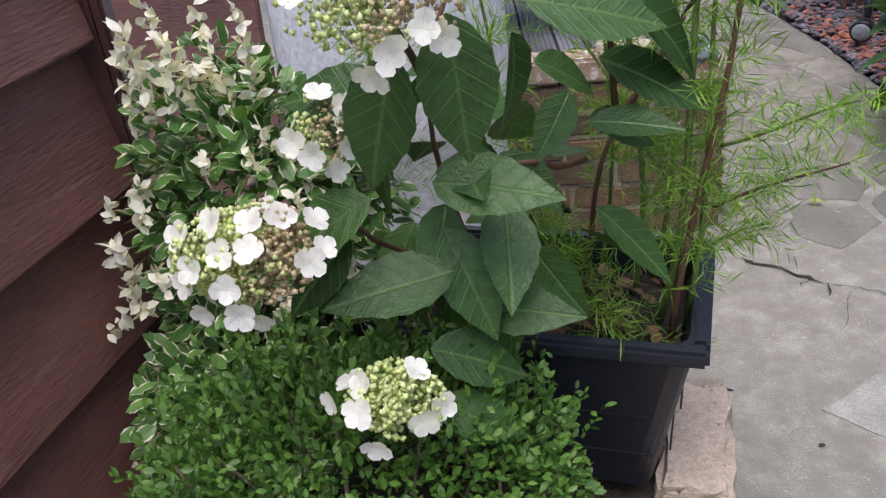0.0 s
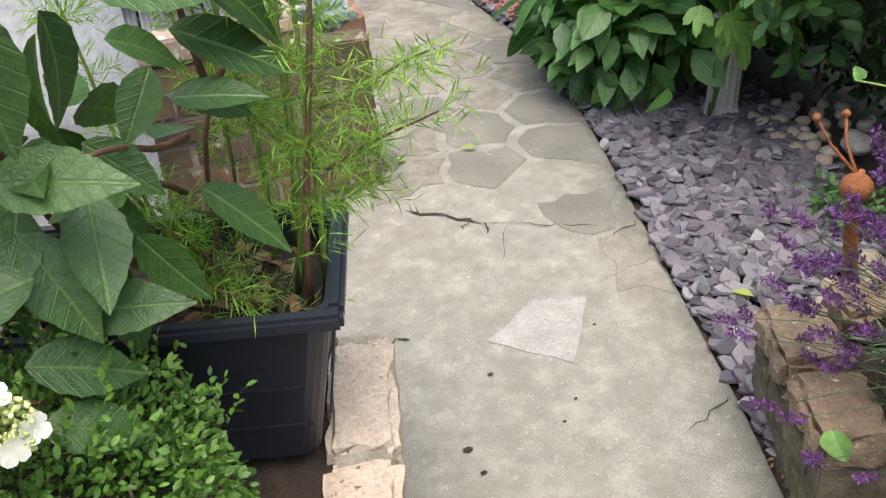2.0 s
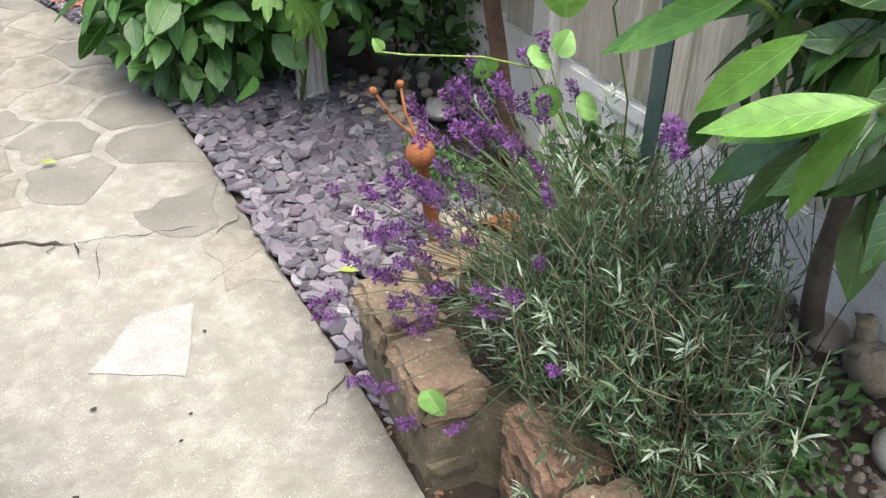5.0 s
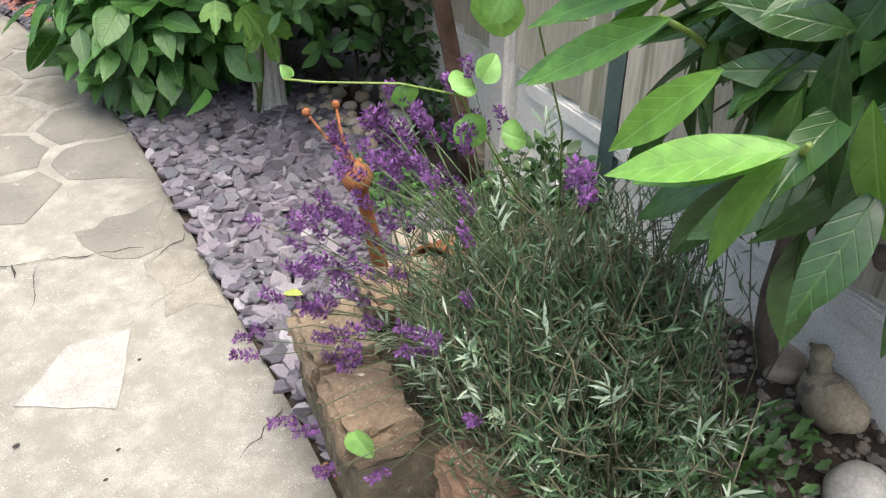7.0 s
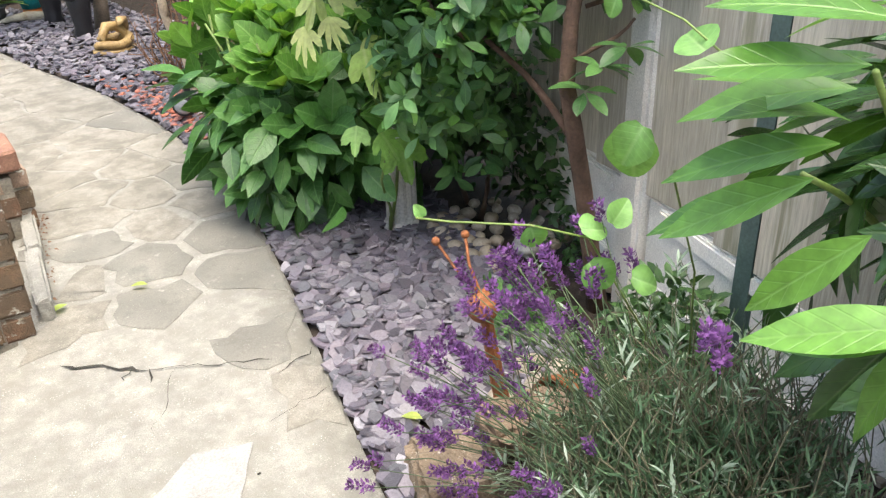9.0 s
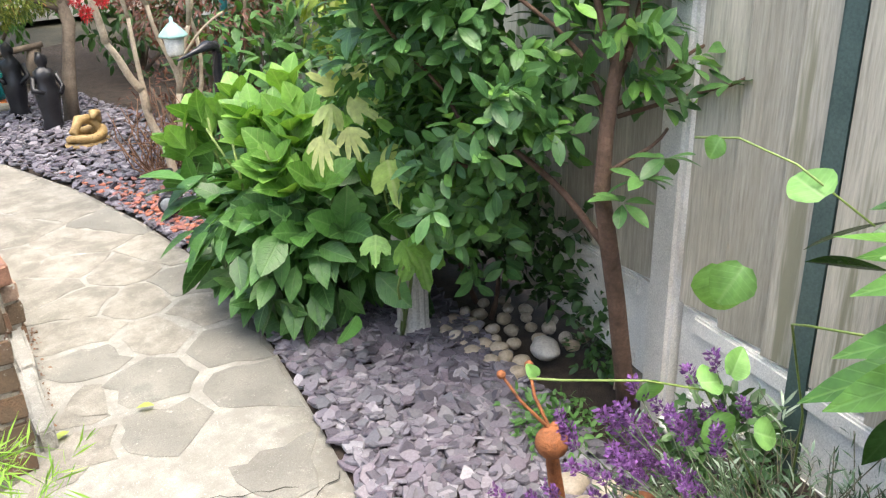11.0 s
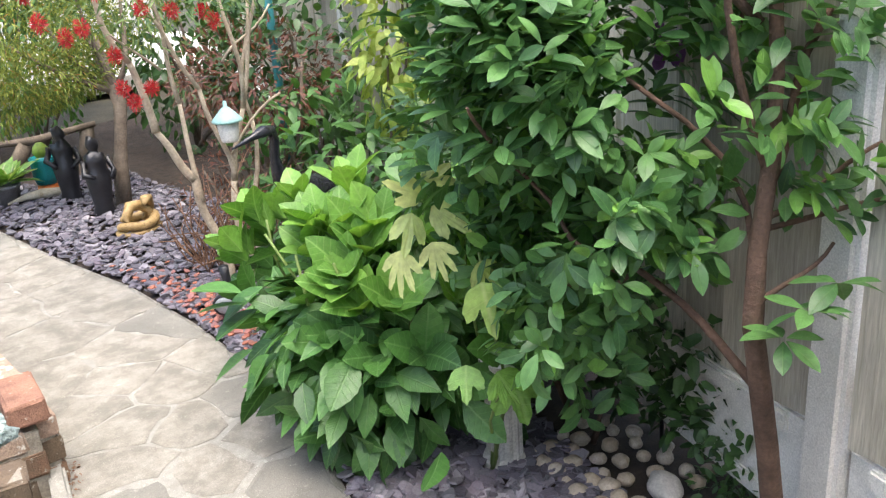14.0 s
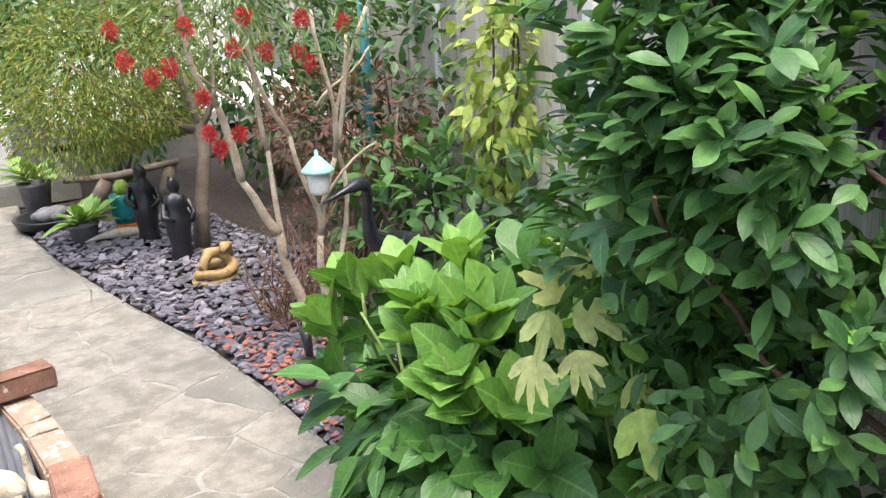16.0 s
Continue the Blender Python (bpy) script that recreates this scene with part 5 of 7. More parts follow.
# rusty metal snail
snail = thing("metal_snail", (1.75, 1.47, 0.0), "rusty metal snail ornament with ball head and antennae", "garden ornament")
neck = [(1.76, 1.46, 0.0), (1.745, 1.47, 0.12), (1.72, 1.475, 0.25), (1.70, 1.475, 0.36), (1.69, 1.47, 0.43), (1.675, 1.45, 0.46)]
limb("neck", [tube(neck, (0.02, 0.018, 0.015, 0.013, 0.011, 0.006), 10)], M_RUST, snail)
bm_ = bmesh.new()
bmesh.ops.create_uvsphere(bm_, u_segments=24, v_segments=16, radius=0.03)
bm_.transform(Matrix.Translation((1.665, 1.445, 0.43)))
part("head", bm_, M_RUST, snail, smooth=True)
for tip_ in ((1.625, 1.533, 0.545), (1.69, 1.53, 0.54)):
    a_ = (1.665, 1.45, 0.455)
    mid_ = (a_[0] * 0.5 + tip_[0] * 0.5, a_[1] * 0.5 + tip_[1] * 0.5 + 0.012, a_[2] * 0.55 + tip_[2] * 0.45)
    limb("antenna", [tube([a_, mid_, tip_], (0.0035, 0.003, 0.003), 6)], M_RUST, snail)
    bm_ = bmesh.new()
    bmesh.ops.create_uvsphere(bm_, u_segments=12, v_segments=8, radius=0.0085)
    bm_.transform(Matrix.Translation(tip_))
    part("antenna_tip", bm_, M_RUST, snail, smooth=True)
v_, f_ = lathe([(0.045, 0), (0.05, 0.05), (0.055, 0.1), (0.06, 0.105), (0.06, 0.12), (0.052, 0.12), (0.045, 0.02)], 24)
me_ = mesh_np("pot_body", v_, f_, M_RUST)
me_.transform(pose(1.92, 1.42, 0.15, 80, 0, -75))
put("pot_body", me_, snail, None, "rusty orange tube body")

# laurel with long glossy leaves
laurel = thing("laurel", (2.1, 0.78, 0.1), "large-leaved glossy green laurel shrub with pale outer leaves", "shrub")
for a_, b_, r_ in (((2.1, 0.78, 0.1), (1.98, 0.8, 0.75), 0.024), ((2.5, 0.5, 0.08), (2.1, 0.66, 0.45), 0.026), ((1.98, 0.8, 0.7), (1.52, 0.6, 0.88), 0.006), ((1.98, 0.8, 0.72), (1.57, 0.75, 1.05), 0.006),
                   ((1.98, 0.8, 0.7), (1.8, 0.6, 0.95), 0.01), ((1.98, 0.8, 0.7), (1.6, 0.82, 0.92), 0.006), ((1.8, 0.6, 0.95), (1.6, 0.5, 1.1), 0.006)):
    limb("branch", [tube(bend(a_, b_, 6, 0.04), np.linspace(r_, r_ * 0.6, 7), 8)], M_GREYBARK if r_ > 0.02 else M_GREENSTEM, laurel)
LL = [mesh_np("leaf", *leaf(1, 0.3, 10, 0.5, 0.22, d, 1.1, 0.05)[:2], L_LAUREL, leaf(1, 0.3, 10, 0.5, 0.22, d, 1.1, 0.05)[2]) for d in (0.08, 0.2, 0.3)]
# darker leaf colour for the bulk of the laurel behind the pale leaves
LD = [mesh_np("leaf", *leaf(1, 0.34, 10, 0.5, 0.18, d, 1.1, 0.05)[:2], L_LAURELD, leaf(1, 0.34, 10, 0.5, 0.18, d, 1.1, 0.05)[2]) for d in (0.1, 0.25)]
ll = [((1.51, 0.6, 0.88), (-0.55, 0.85, -0.25), 0.17, (-0.4, -0.3, 1)), ((1.52, 0.6, 0.88), (-0.4, 0.75, -0.3), 0.16, (-0.5, -0.3, 0.8)), ((1.52, 0.61, 0.87), (-0.3, 0.45, -0.85), 0.15, (-0.7, 0.3, 0.5)),
      ((1.57, 0.78, 0.94), (-0.5, 0.75, -0.5), 0.17, (-0.4, -0.3, 0.9)), ((1.57, 0.76, 0.98), (-0.6, 0.8, -0.2), 0.17, (-0.3, -0.3, 1)), ((1.58, 0.76, 1.03), (-0.6, 0.75, -0.05), 0.16, (-0.3, -0.4, 1)),
      ((1.56, 0.74, 1.06), (-0.8, 0.6, 0.05), 0.17, (-0.2, -0.4, 1)), ((1.56, 0.72, 1.1), (-0.6, 0.8, 0.2), 0.16, (-0.2, -0.4, 1)), ((1.6, 0.7, 1.12), (-0.4, 0.5, 0.6), 0.15, (-0.5, -0.4, 0.7)),
      ((1.54, 0.7, 0.92), (-0.3, 0.6, -0.7), 0.15, (-0.7, -0.2, 0.5)), ((1.6, 0.82, 0.9), (-0.6, 0.8, -0.3), 0.16, (-0.3, -0.2, 1)), ((1.6, 0.65, 0.9), (0.0, 0.1, -1), 0.16, (-0.9, 0.3, 0.2)),
      ((1.58, 0.58, 0.92), (0.2, -0.2, -0.9), 0.17, (-0.9, 0.2, 0.3)), ((1.6, 0.5, 1.0), (0.3, -0.3, -0.8), 0.18, (-0.8, 0.3, 0.5)), ((1.55, 0.5, 1.1), (-0.2, -0.3, -0.9), 0.15, (-0.7, 0.5, 0.4))]
single("leaf", LL, [h_[0] for h_ in ll], [h_[1] for h_ in ll], [h_[3] for h_ in ll], [h_[2] for h_ in ll], laurel, "pale leaf")
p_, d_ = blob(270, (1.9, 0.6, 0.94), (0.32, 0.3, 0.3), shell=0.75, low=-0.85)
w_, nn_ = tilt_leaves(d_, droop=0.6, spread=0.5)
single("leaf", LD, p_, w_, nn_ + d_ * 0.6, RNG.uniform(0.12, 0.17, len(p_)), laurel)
p_, d_ = blob(34, (1.76, 0.66, 1.0), (0.22, 0.24, 0.26), shell=0.25, low=-0.4)
w_, nn_ = tilt_leaves(d_, droop=0.35, spread=0.5)
single("leaf", LL, p_, w_, nn_, RNG.uniform(0.12, 0.165, len(p_)), laurel, "pale leaf")

# stone ducks on the gravel
def duck(at, rz, s=1.0):
    prof = [(0.012, 0.0), (0.07, 0.012), (0.092, 0.04), (0.088, 0.075), (0.06, 0.105), (0.02, 0.118)]
    v1, f1 = lathe(prof, 24, 0.72)
    v1 = [(x * 1.15, y, z + (0.02 if x < -0.06 else 0)) for x, y, z in v1]
    v2, f2 = tube([(0.06, 0, 0.08), (0.075, 0, 0.12), (0.078, 0, 0.145), (0.075, 0, 0.165)], (0.035, 0.027, 0.03, 0.016), 14)
    v3, f3 = tube([(0.095, 0, 0.145), (0.125, 0, 0.138)], (0.012, 0.005), 8)
    V, F = merged([(v1, f1), (v2, f2), (v3, f3)])
    me = mesh_np("stone_duck", V, F, M_DUCK)
    me.transform(Matrix.Scale(s, 4))
    return tagged(put("stone_duck", me, None, pose(*at, 0, 0, rz)), "buff cast stone duck sitting on gravel", "garden ornament", "stone ducks")


duck((2.05, 0.64, 0.125), 60, 0.72)
v_, f_ = lathe([(0.03, 0), (0.05, 0.015), (0.055, 0.04), (0.04, 0.07), (0.015, 0.085)], 20)
tagged(put("stone_ball", mesh_np("stone_ball", v_, f_, M_WPEBBLE), None, pose(1.9, 0.52, 0.12)), "weathered white stone ornament on the gravel", "garden ornament")
for x, y in ((2.12, 0.76), (2.2, 0.72)):
    pebble((x, y, 0.11), 0.045, M_PEBBLE, 0.7, "rough brown stone behind the duck", 30)

# green metal frame behind the laurel
arch = thing("garden_arch", (2.32, 1.33, 0.05), "grey-green painted metal frame with a black rail", "garden arch")
bm_ = bmesh.new()
box(bm_, 2.32, 1.33, 0.7, 0.055, 0.055, 1.4, 0.008)
part("upright", bm_, M_TEAL, arch)
limb("rail", [tube([(2.32, 1.3, 0.42), (2.45, 0.9, 0.42), (2.5, 0.5, 0.42)], (0.028, 0.028, 0.028), 12)], M_BLACK, arch, "black round rail")
bm_ = bmesh.new()
box(bm_, 2.5, 0.45, 0.7, 0.055, 0.055, 1.4, 0.008)
part("upright", bm_, M_TEAL, arch)

# bindweed across the lavender
vine = thing("bindweed", (1.9, 1.45, 0.12), "pale green bindweed vine with heart-shaped leaves", "climber")
vpts = [[(1.75, 1.1, 0.15), (1.68, 1.06, 0.55), (1.58, 1.1, 0.74), (1.51, 1.14, 0.765), (1.42, 1.2, 0.775), (1.38, 1.22, 0.785)], [(1.85, 1.1, 0.2), (1.75, 1.05, 0.65), (1.68, 1.05, 0.82), (1.62, 1.0, 0.86), (1.58, 0.9, 0.9)],
        [(1.75, 1.0, 0.95), (1.73, 1.1, 1.01), (1.72, 1.18, 1.03), (1.71, 1.24, 1.02)]]
for q in vpts:
    limb("vine_stem", [tube(q, [0.0017] * len(q), 6)], M_GREENSTEM, vine)
HM = [mesh_np("leaf", *heart(1.0)[:2], L_VINE, heart(1.0)[2])]
vl = [((1.51, 1.14, 0.765), (0.3, 0.1, -0.7), 0.05, (-0.5, -0.6, 0.5)), ((1.56, 1.1, 0.76), (0.8, -0.1, -0.2), 0.055, (-0.3, -0.5, 0.8)), ((1.6, 1.08, 0.76), (0.6, 0.1, 0.4), 0.05, (-0.5, -0.7, 0.3)),
      ((1.56, 1.08, 0.72), (0.5, -0.2, -0.7), 0.065, (-0.6, -0.6, 0.4)), ((1.6, 1.04, 0.7), (0.9, -0.3, -0.5), 0.055, (-0.5, -0.5, 0.7)), ((1.78, 1.22, 0.82), (0.2, 0.1, -0.8), 0.11, (-0.8, -0.5, 0.3)),
      ((1.74, 1.16, 0.85), (-0.1, 0.3, -0.7), 0.085, (-0.8, -0.5, 0.3)), ((1.39, 1.215, 0.785), (-0.3, 0.4, 0.6), 0.022, (-0.5, -0.7, 0.3)), ((1.36, 1.1, 0.25), (0.1, -0.4, -0.6), 0.06, (-0.8, -0.3, 0.5)),
      ((1.71, 1.2, 1.03), (0, 0.4, -0.9), 0.04, (-0.9, -0.3, 0.2)), ((1.72, 1.05, 0.98), (0.3, 0.6, 0.1), 0.08, (-0.7, -0.4, 0.6))]
single("leaf", HM, [h_[0] for h_ in vl], [h_[1] for h_ in vl], [h_[3] for h_ in vl], [h_[2] for h_ in vl], vine)


# ---- border: shrubs, tree, plinth ----
bush = thing("hydrangea_bush", (2.12, 2.95, -0.02), "broad mophead hydrangea bush with large bright green leaves", "shrub")
limb("stem", [tube(bend((2.15 + 0.08 * math.cos(k * 2.4), 2.95 + 0.08 * math.sin(k * 2.4), -0.02), (2.15 + 0.33 * math.cos(k * 2.4), 3.0 + 0.4 * math.sin(k * 2.4), 0.62), 6), np.linspace(0.008, 0.004, 7), 6) for k in range(14)],
     M_GREENSTEM, bush)


def leafset(mat, width, n=3, seg=9, stalk=0.06, saw=0.03, widest=0.45, tip=1.0):
    out = []
    for d in np.linspace(0.08, 0.34, n):
        t = leaf(1, width, seg, widest, 0.22, d, tip, stalk, saw)
        out.append(mesh_np("leaf", t[0], t[1], mat, t[2]))
    return out


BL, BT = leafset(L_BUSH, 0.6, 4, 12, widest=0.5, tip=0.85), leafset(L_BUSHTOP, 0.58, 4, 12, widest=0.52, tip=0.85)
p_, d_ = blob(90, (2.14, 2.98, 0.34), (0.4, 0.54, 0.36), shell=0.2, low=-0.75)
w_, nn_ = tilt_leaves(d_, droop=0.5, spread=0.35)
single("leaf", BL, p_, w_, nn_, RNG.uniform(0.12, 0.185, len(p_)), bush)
q_, dq_ = blob(90, (2.14, 3.04, 0.42), (0.43, 0.6, 0.4), shell=0.12, low=-0.45)
for o_, dq in zip(q_, dq_):
    if o_[0] < 1.83 or (o_[1] > 3.2 and (o_[0] > 2.3 or o_[2] > 0.55)):
        continue
    m_ = 5
    an = RNG.uniform(0, 6.28) + np.arange(m_) * 1.257
    # upward-facing whorls take the paler leaf colour, the others the darker one
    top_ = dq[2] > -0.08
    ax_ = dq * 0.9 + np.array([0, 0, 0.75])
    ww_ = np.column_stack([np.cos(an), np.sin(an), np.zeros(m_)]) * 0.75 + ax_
    single("leaf", BT if top_ else BL, np.tile(o_ - dq * 0.05, (m_, 1)), ww_, np.column_stack([-np.cos(an), -np.sin(an), np.zeros(m_)]) * 0.6 + ax_, RNG.uniform(0.1, 0.155, m_), bush, "pale leaf" if top_ else "")
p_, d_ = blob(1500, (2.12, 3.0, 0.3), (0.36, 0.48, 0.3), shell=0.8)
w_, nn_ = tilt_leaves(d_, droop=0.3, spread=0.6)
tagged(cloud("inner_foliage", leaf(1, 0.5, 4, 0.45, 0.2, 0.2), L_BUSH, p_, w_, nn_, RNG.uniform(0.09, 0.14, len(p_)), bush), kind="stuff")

plinth = thing("plinth", (2.2, 2.565, -0.01), "white fluted cast stone column foot under the leaves", "pedestal")
V, F = [], []
prof = [(0.062, 0.0), (0.062, 0.04), (0.052, 0.055), (0.05, 0.3), (0.058, 0.32), (0.06, 0.36), (0.05, 0.37)]
n_ = 48
for r, z in prof:
    for k in range(n_):
        a = 2 * math.pi * k / n_
        rr = r * (1 - 0.09 * (0.5 + 0.5 * math.cos(a * 12))) if 0.05 < z < 0.31 else r
        V.append((rr * math.cos(a), rr * math.sin(a), z))
for i in range(len(prof) - 1):
    for k in range(n_):
        a, b = i * n_ + k, i * n_ + (k + 1) % n_
        F.append((a, b, b + n_, a + n_))
F.append(tuple(range((len(prof) - 1) * n_, len(prof) * n_)))
me_ = mesh_np("column", V, F, M_PLINTH, None, False)
me_.transform(pose(2.2, 2.565, -0.02, 3, -4, 20))
put("column", me_, plinth)

pale = thing("lobed_plant", (2.1, 2.5, 0.0), "tall plant with pale yellow-green lobed leaves among the shrubs", "plant")
def lobed_set(mat, width, deep):
    out = []
    for lobes, droop in ((3, 0.15), (5, 0.3), (3, 0.4)):
        t = lobed(1.0, width, lobes, deep, droop)
        out.append(mesh_np("leaf", t[0], t[1], mat, t[2]))
    return out


PLM, PLG = lobed_set(L_PALE, 0.95, 0.5), lobed_set(L_BUSHTOP, 1.05, 0.42)
for a_, b_ in (((2.14, 2.55, 0.0), (2.02, 2.4, 0.72)), ((2.14, 2.55, 0.0), (2.1, 2.5, 0.8)), ((2.14, 2.55, 0.0), (2.05, 2.35, 0.4))):
    limb("stem", [tube(bend(a_, b_, 6, 0.04), np.linspace(0.006, 0.003, 7), 6)], M_GREENSTEM, pale)
pl = [((2.0, 2.36, 0.7), (0.05, -0.25, -1), 0.13, (-0.6, -0.7, 0.2)), ((1.98, 2.5, 0.76), (0.1, -0.3, -0.9), 0.1, (-0.6, -0.7, 0.3)), ((2.0, 2.6, 0.8), (-0.4, -0.3, -0.6), 0.1, (-0.3, -0.7, 0.6)), ((2.02, 2.55, 0.82), (0.3, -0.4, -0.3), 0.11, (-0.4, -0.6, 0.7)),
      ((1.96, 2.6, 0.72), (-0.3, -0.2, -0.9), 0.11, (-0.8, -0.5, 0.2)), ((2.05, 2.6, 0.86), (0.4, 0.1, 0.2), 0.1, (-0.4, -0.6, 0.7)), ((2.0, 2.55, 0.85), (-0.5, 0.1, 0.3), 0.1, (-0.4, -0.6, 0.6)), ((2.06, 2.45, 0.7), (0.3, -0.2, -0.5), 0.09, (-0.4, -0.7, 0.5))]
single("leaf", PLM, [(h_[0][0] - 0.07, h_[0][1] - 0.08, h_[0][2]) for h_ in pl], [h_[1] for h_ in pl], [h_[3] for h_ in pl], [h_[2] for h_ in pl], pale)
pl = [((2.0, 2.44, 0.46), (-0.35, -0.4, -0.6), 0.09, (-0.5, -0.6, 0.6)), ((2.04, 2.38, 0.45), (0.3, -0.4, -0.7), 0.1, (-0.3, -0.7, 0.6)), ((2.12, 2.42, 0.4), (0.1, -0.3, -0.9), 0.15, (-0.4, -0.8, 0.3)), ((2.2, 2.45, 0.45), (0.3, -0.3, -0.7), 0.13, (-0.3, -0.8, 0.4))]
single("leaf", PLG, [(h_[0][0] - 0.05, h_[0][1] - 0.06, h_[0][2]) for h_ in pl], [h_[1] for h_ in pl], [h_[3] for h_ in pl], [h_[2] for h_ in pl], pale, "green lobed leaf")

tree = thing("evergreen_tree", (2.36, 1.82, -0.02), "small evergreen tree with a reddish trunk and glossy oval leaves", "tree")
limb("trunk", [tube([(2.37, 1.82, -0.04), (2.335, 1.82, 0.12), (2.285, 1.82, 0.36), (2.245, 1.82, 0.52), (2.21, 1.82, 0.66), (2.225, 1.83, 0.8), (2.262, 1.84, 0.94), (2.3, 1.86, 1.1), (2.33, 1.9, 1.35), (2.32, 1.95, 1.7)], (0.03, 0.025, 0.023, 0.022, 0.02, 0.018, 0.016, 0.014, 0.012, 0.008), 12)], M_BARK, tree)
brs = [((2.25, 1.82, 0.5), (2.14, 2.06, 0.74), 0.011), ((2.12, 2.05, 0.72), (1.98, 2.3, 0.98), 0.006), ((2.25, 1.84, 0.9), (2.5, 1.85, 1.25), 0.012), ((2.22, 1.83, 0.78), (2.05, 2.2, 1.25), 0.007), ((2.24, 1.83, 0.86), (2.42, 1.7, 1.0), 0.006), ((2.21, 1.82, 0.7), (2.36, 1.76, 0.8), 0.006), ((2.26, 1.84, 0.94), (2.2, 1.9, 1.5), 0.009), ((2.3, 1.9, 1.2), (2.15, 2.3, 1.5), 0.01),
       ((2.36, 1.9, 1.05), (2.45, 2.15, 1.45), 0.009), ((2.3, 1.86, 0.82), (2.38, 1.62, 0.92), 0.006), ((2.38, 1.62, 0.92), (2.4, 1.4, 1.02), 0.004), ((2.05, 2.2, 1.25), (1.85, 2.2, 1.4), 0.006), ((2.12, 2.05, 0.72), (2.1, 2.3, 0.62), 0.006),
       ((2.32, 1.9, 1.25), (2.5, 1.65, 1.5), 0.008), ((1.95, 2.25, 1.0), (1.82, 2.15, 1.1), 0.005)]
for a_, b_, r_ in brs:
    limb("branch", [tube(bend(a_, b_, 6, 0.05), np.linspace(r_, r_ * 0.6, 7), 8)], M_BARK, tree)
CL = leafset(L_CAM, 0.44, 3, 7, 0.08, 0.0, 0.55, 0.85)
anchors = [blob(n, c, r, shell=0.75)[0] for n, c, r in ((190, (2.16, 2.36, 1.0), (0.28, 0.28, 0.34)), (210, (2.1, 2.36, 1.34), (0.3, 0.3, 0.34)), (150, (2.34, 2.24, 1.42), (0.22, 0.28, 0.3)), (170, (2.22, 2.4, 0.72), (0.2, 0.22, 0.2)),
                                                        (170, (2.0, 2.2, 1.15), (0.16, 0.16, 0.26)), (55, (2.32, 2.02, 1.2), (0.2, 0.16, 0.26)), (24, (2.28, 1.84, 1.25), (0.24, 0.16, 0.26)), (85, (2.16, 2.05, 0.84), (0.18, 0.14, 0.18)),
                                                        (22, (2.32, 1.8, 0.98), (0.16, 0.13, 0.2)), (60, (2.12, 2.16, 0.62), (0.18, 0.13, 0.16)), (36, (2.26, 2.28, 0.48), (0.16, 0.14, 0.2)))]
anchors = np.vstack(anchors)
pos_, ww_, nn_ = [], [], []
for o_ in anchors:
    m_ = 6
    ax = (o_ - np.array([2.2, 2.15, 0.95])) * 1.2 + np.array([0, -0.1, 0.35]) + RNG.normal(0, 0.25, 3)
    ax /= np.linalg.norm(ax)
    for k in range(m_):
        sd = np.cross(ax, RNG.normal(size=3))
        sd /= np.linalg.norm(sd)
        pos_.append(o_ + ax * 0.012 * k)
        ww_.append(sd + ax * 0.7)
        nn_.append(ax + np.array([0, 0, 0.8]) + RNG.normal(0, 0.2, 3))
pos_, ww_, nn_ = np.array(pos_), np.array(ww_), np.array(nn_)
near = np.argsort(pos_[:, 0] + 0.6 * pos_[:, 1])[:300]
rest = np.setdiff1d(np.arange(len(pos_)), near)
sz_ = RNG.uniform(0.048, 0.076, len(pos_))
single("leaf", CL, pos_[near], ww_[near], nn_[near], sz_[near], tree)
young = rest[RNG.random(len(rest)) < 0.16]
old = np.setdiff1d(rest, young)
tagged(cloud("foliage", leaf(1, 0.44, 6, 0.55, 0.2, 0.2, 0.85, 0.08), L_CAM, pos_[old], ww_[old], nn_[old], sz_[old], tree), kind="stuff")
tagged(cloud("young_foliage", leaf(1, 0.42, 6, 0.55, 0.2, 0.1, 0.85, 0.08), L_CAMTIP, pos_[young], ww_[young], nn_[young], sz_[young], tree, "lighter green young leaves"), kind="stuff")
for o_, m_ in (((2.38, 1.62, 0.92), 7), ((2.41, 1.4, 1.02), 8), ((2.22, 1.72, 0.72), 8), ((2.2, 1.75, 0.66), 6), ((2.28, 1.7, 0.76), 6), ((2.5, 1.6, 1.45), 8), ((2.5, 1.85, 1.25), 8)):
    an = RNG.uniform(0, 6.28) + np.arange(m_) * 0.95
    single("leaf", CL, np.tile(o_, (m_, 1)), np.column_stack([np.cos(an), np.sin(an), RNG.uniform(-0.5, 0.5, m_)]), np.tile([0, 0, 1.0], (m_, 1)) + RNG.normal(0, 0.2, (m_, 3)), RNG.uniform(0.06, 0.085, m_), tree)

sapling = thing("twiggy_shrub", (2.46, 2.48, -0.02), "thin bent brown stems of a shrub behind the pebbles", "shrub")
for a_, b_ in (((2.46, 2.48, -0.02), (2.52, 2.5, 0.2)), ((2.52, 2.5, 0.2), (2.42, 2.45, 0.55)), ((2.5, 2.6, -0.02), (2.55, 2.7, 0.8))):
    limb("stem", [tube(bend(a_, b_, 5, 0.04), np.linspace(0.01, 0.007, 6), 7)], M_BARK, sapling)

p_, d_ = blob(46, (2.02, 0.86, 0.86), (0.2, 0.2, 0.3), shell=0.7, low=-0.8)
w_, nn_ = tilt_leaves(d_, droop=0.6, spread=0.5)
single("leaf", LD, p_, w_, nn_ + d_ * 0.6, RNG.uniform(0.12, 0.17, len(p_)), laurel)

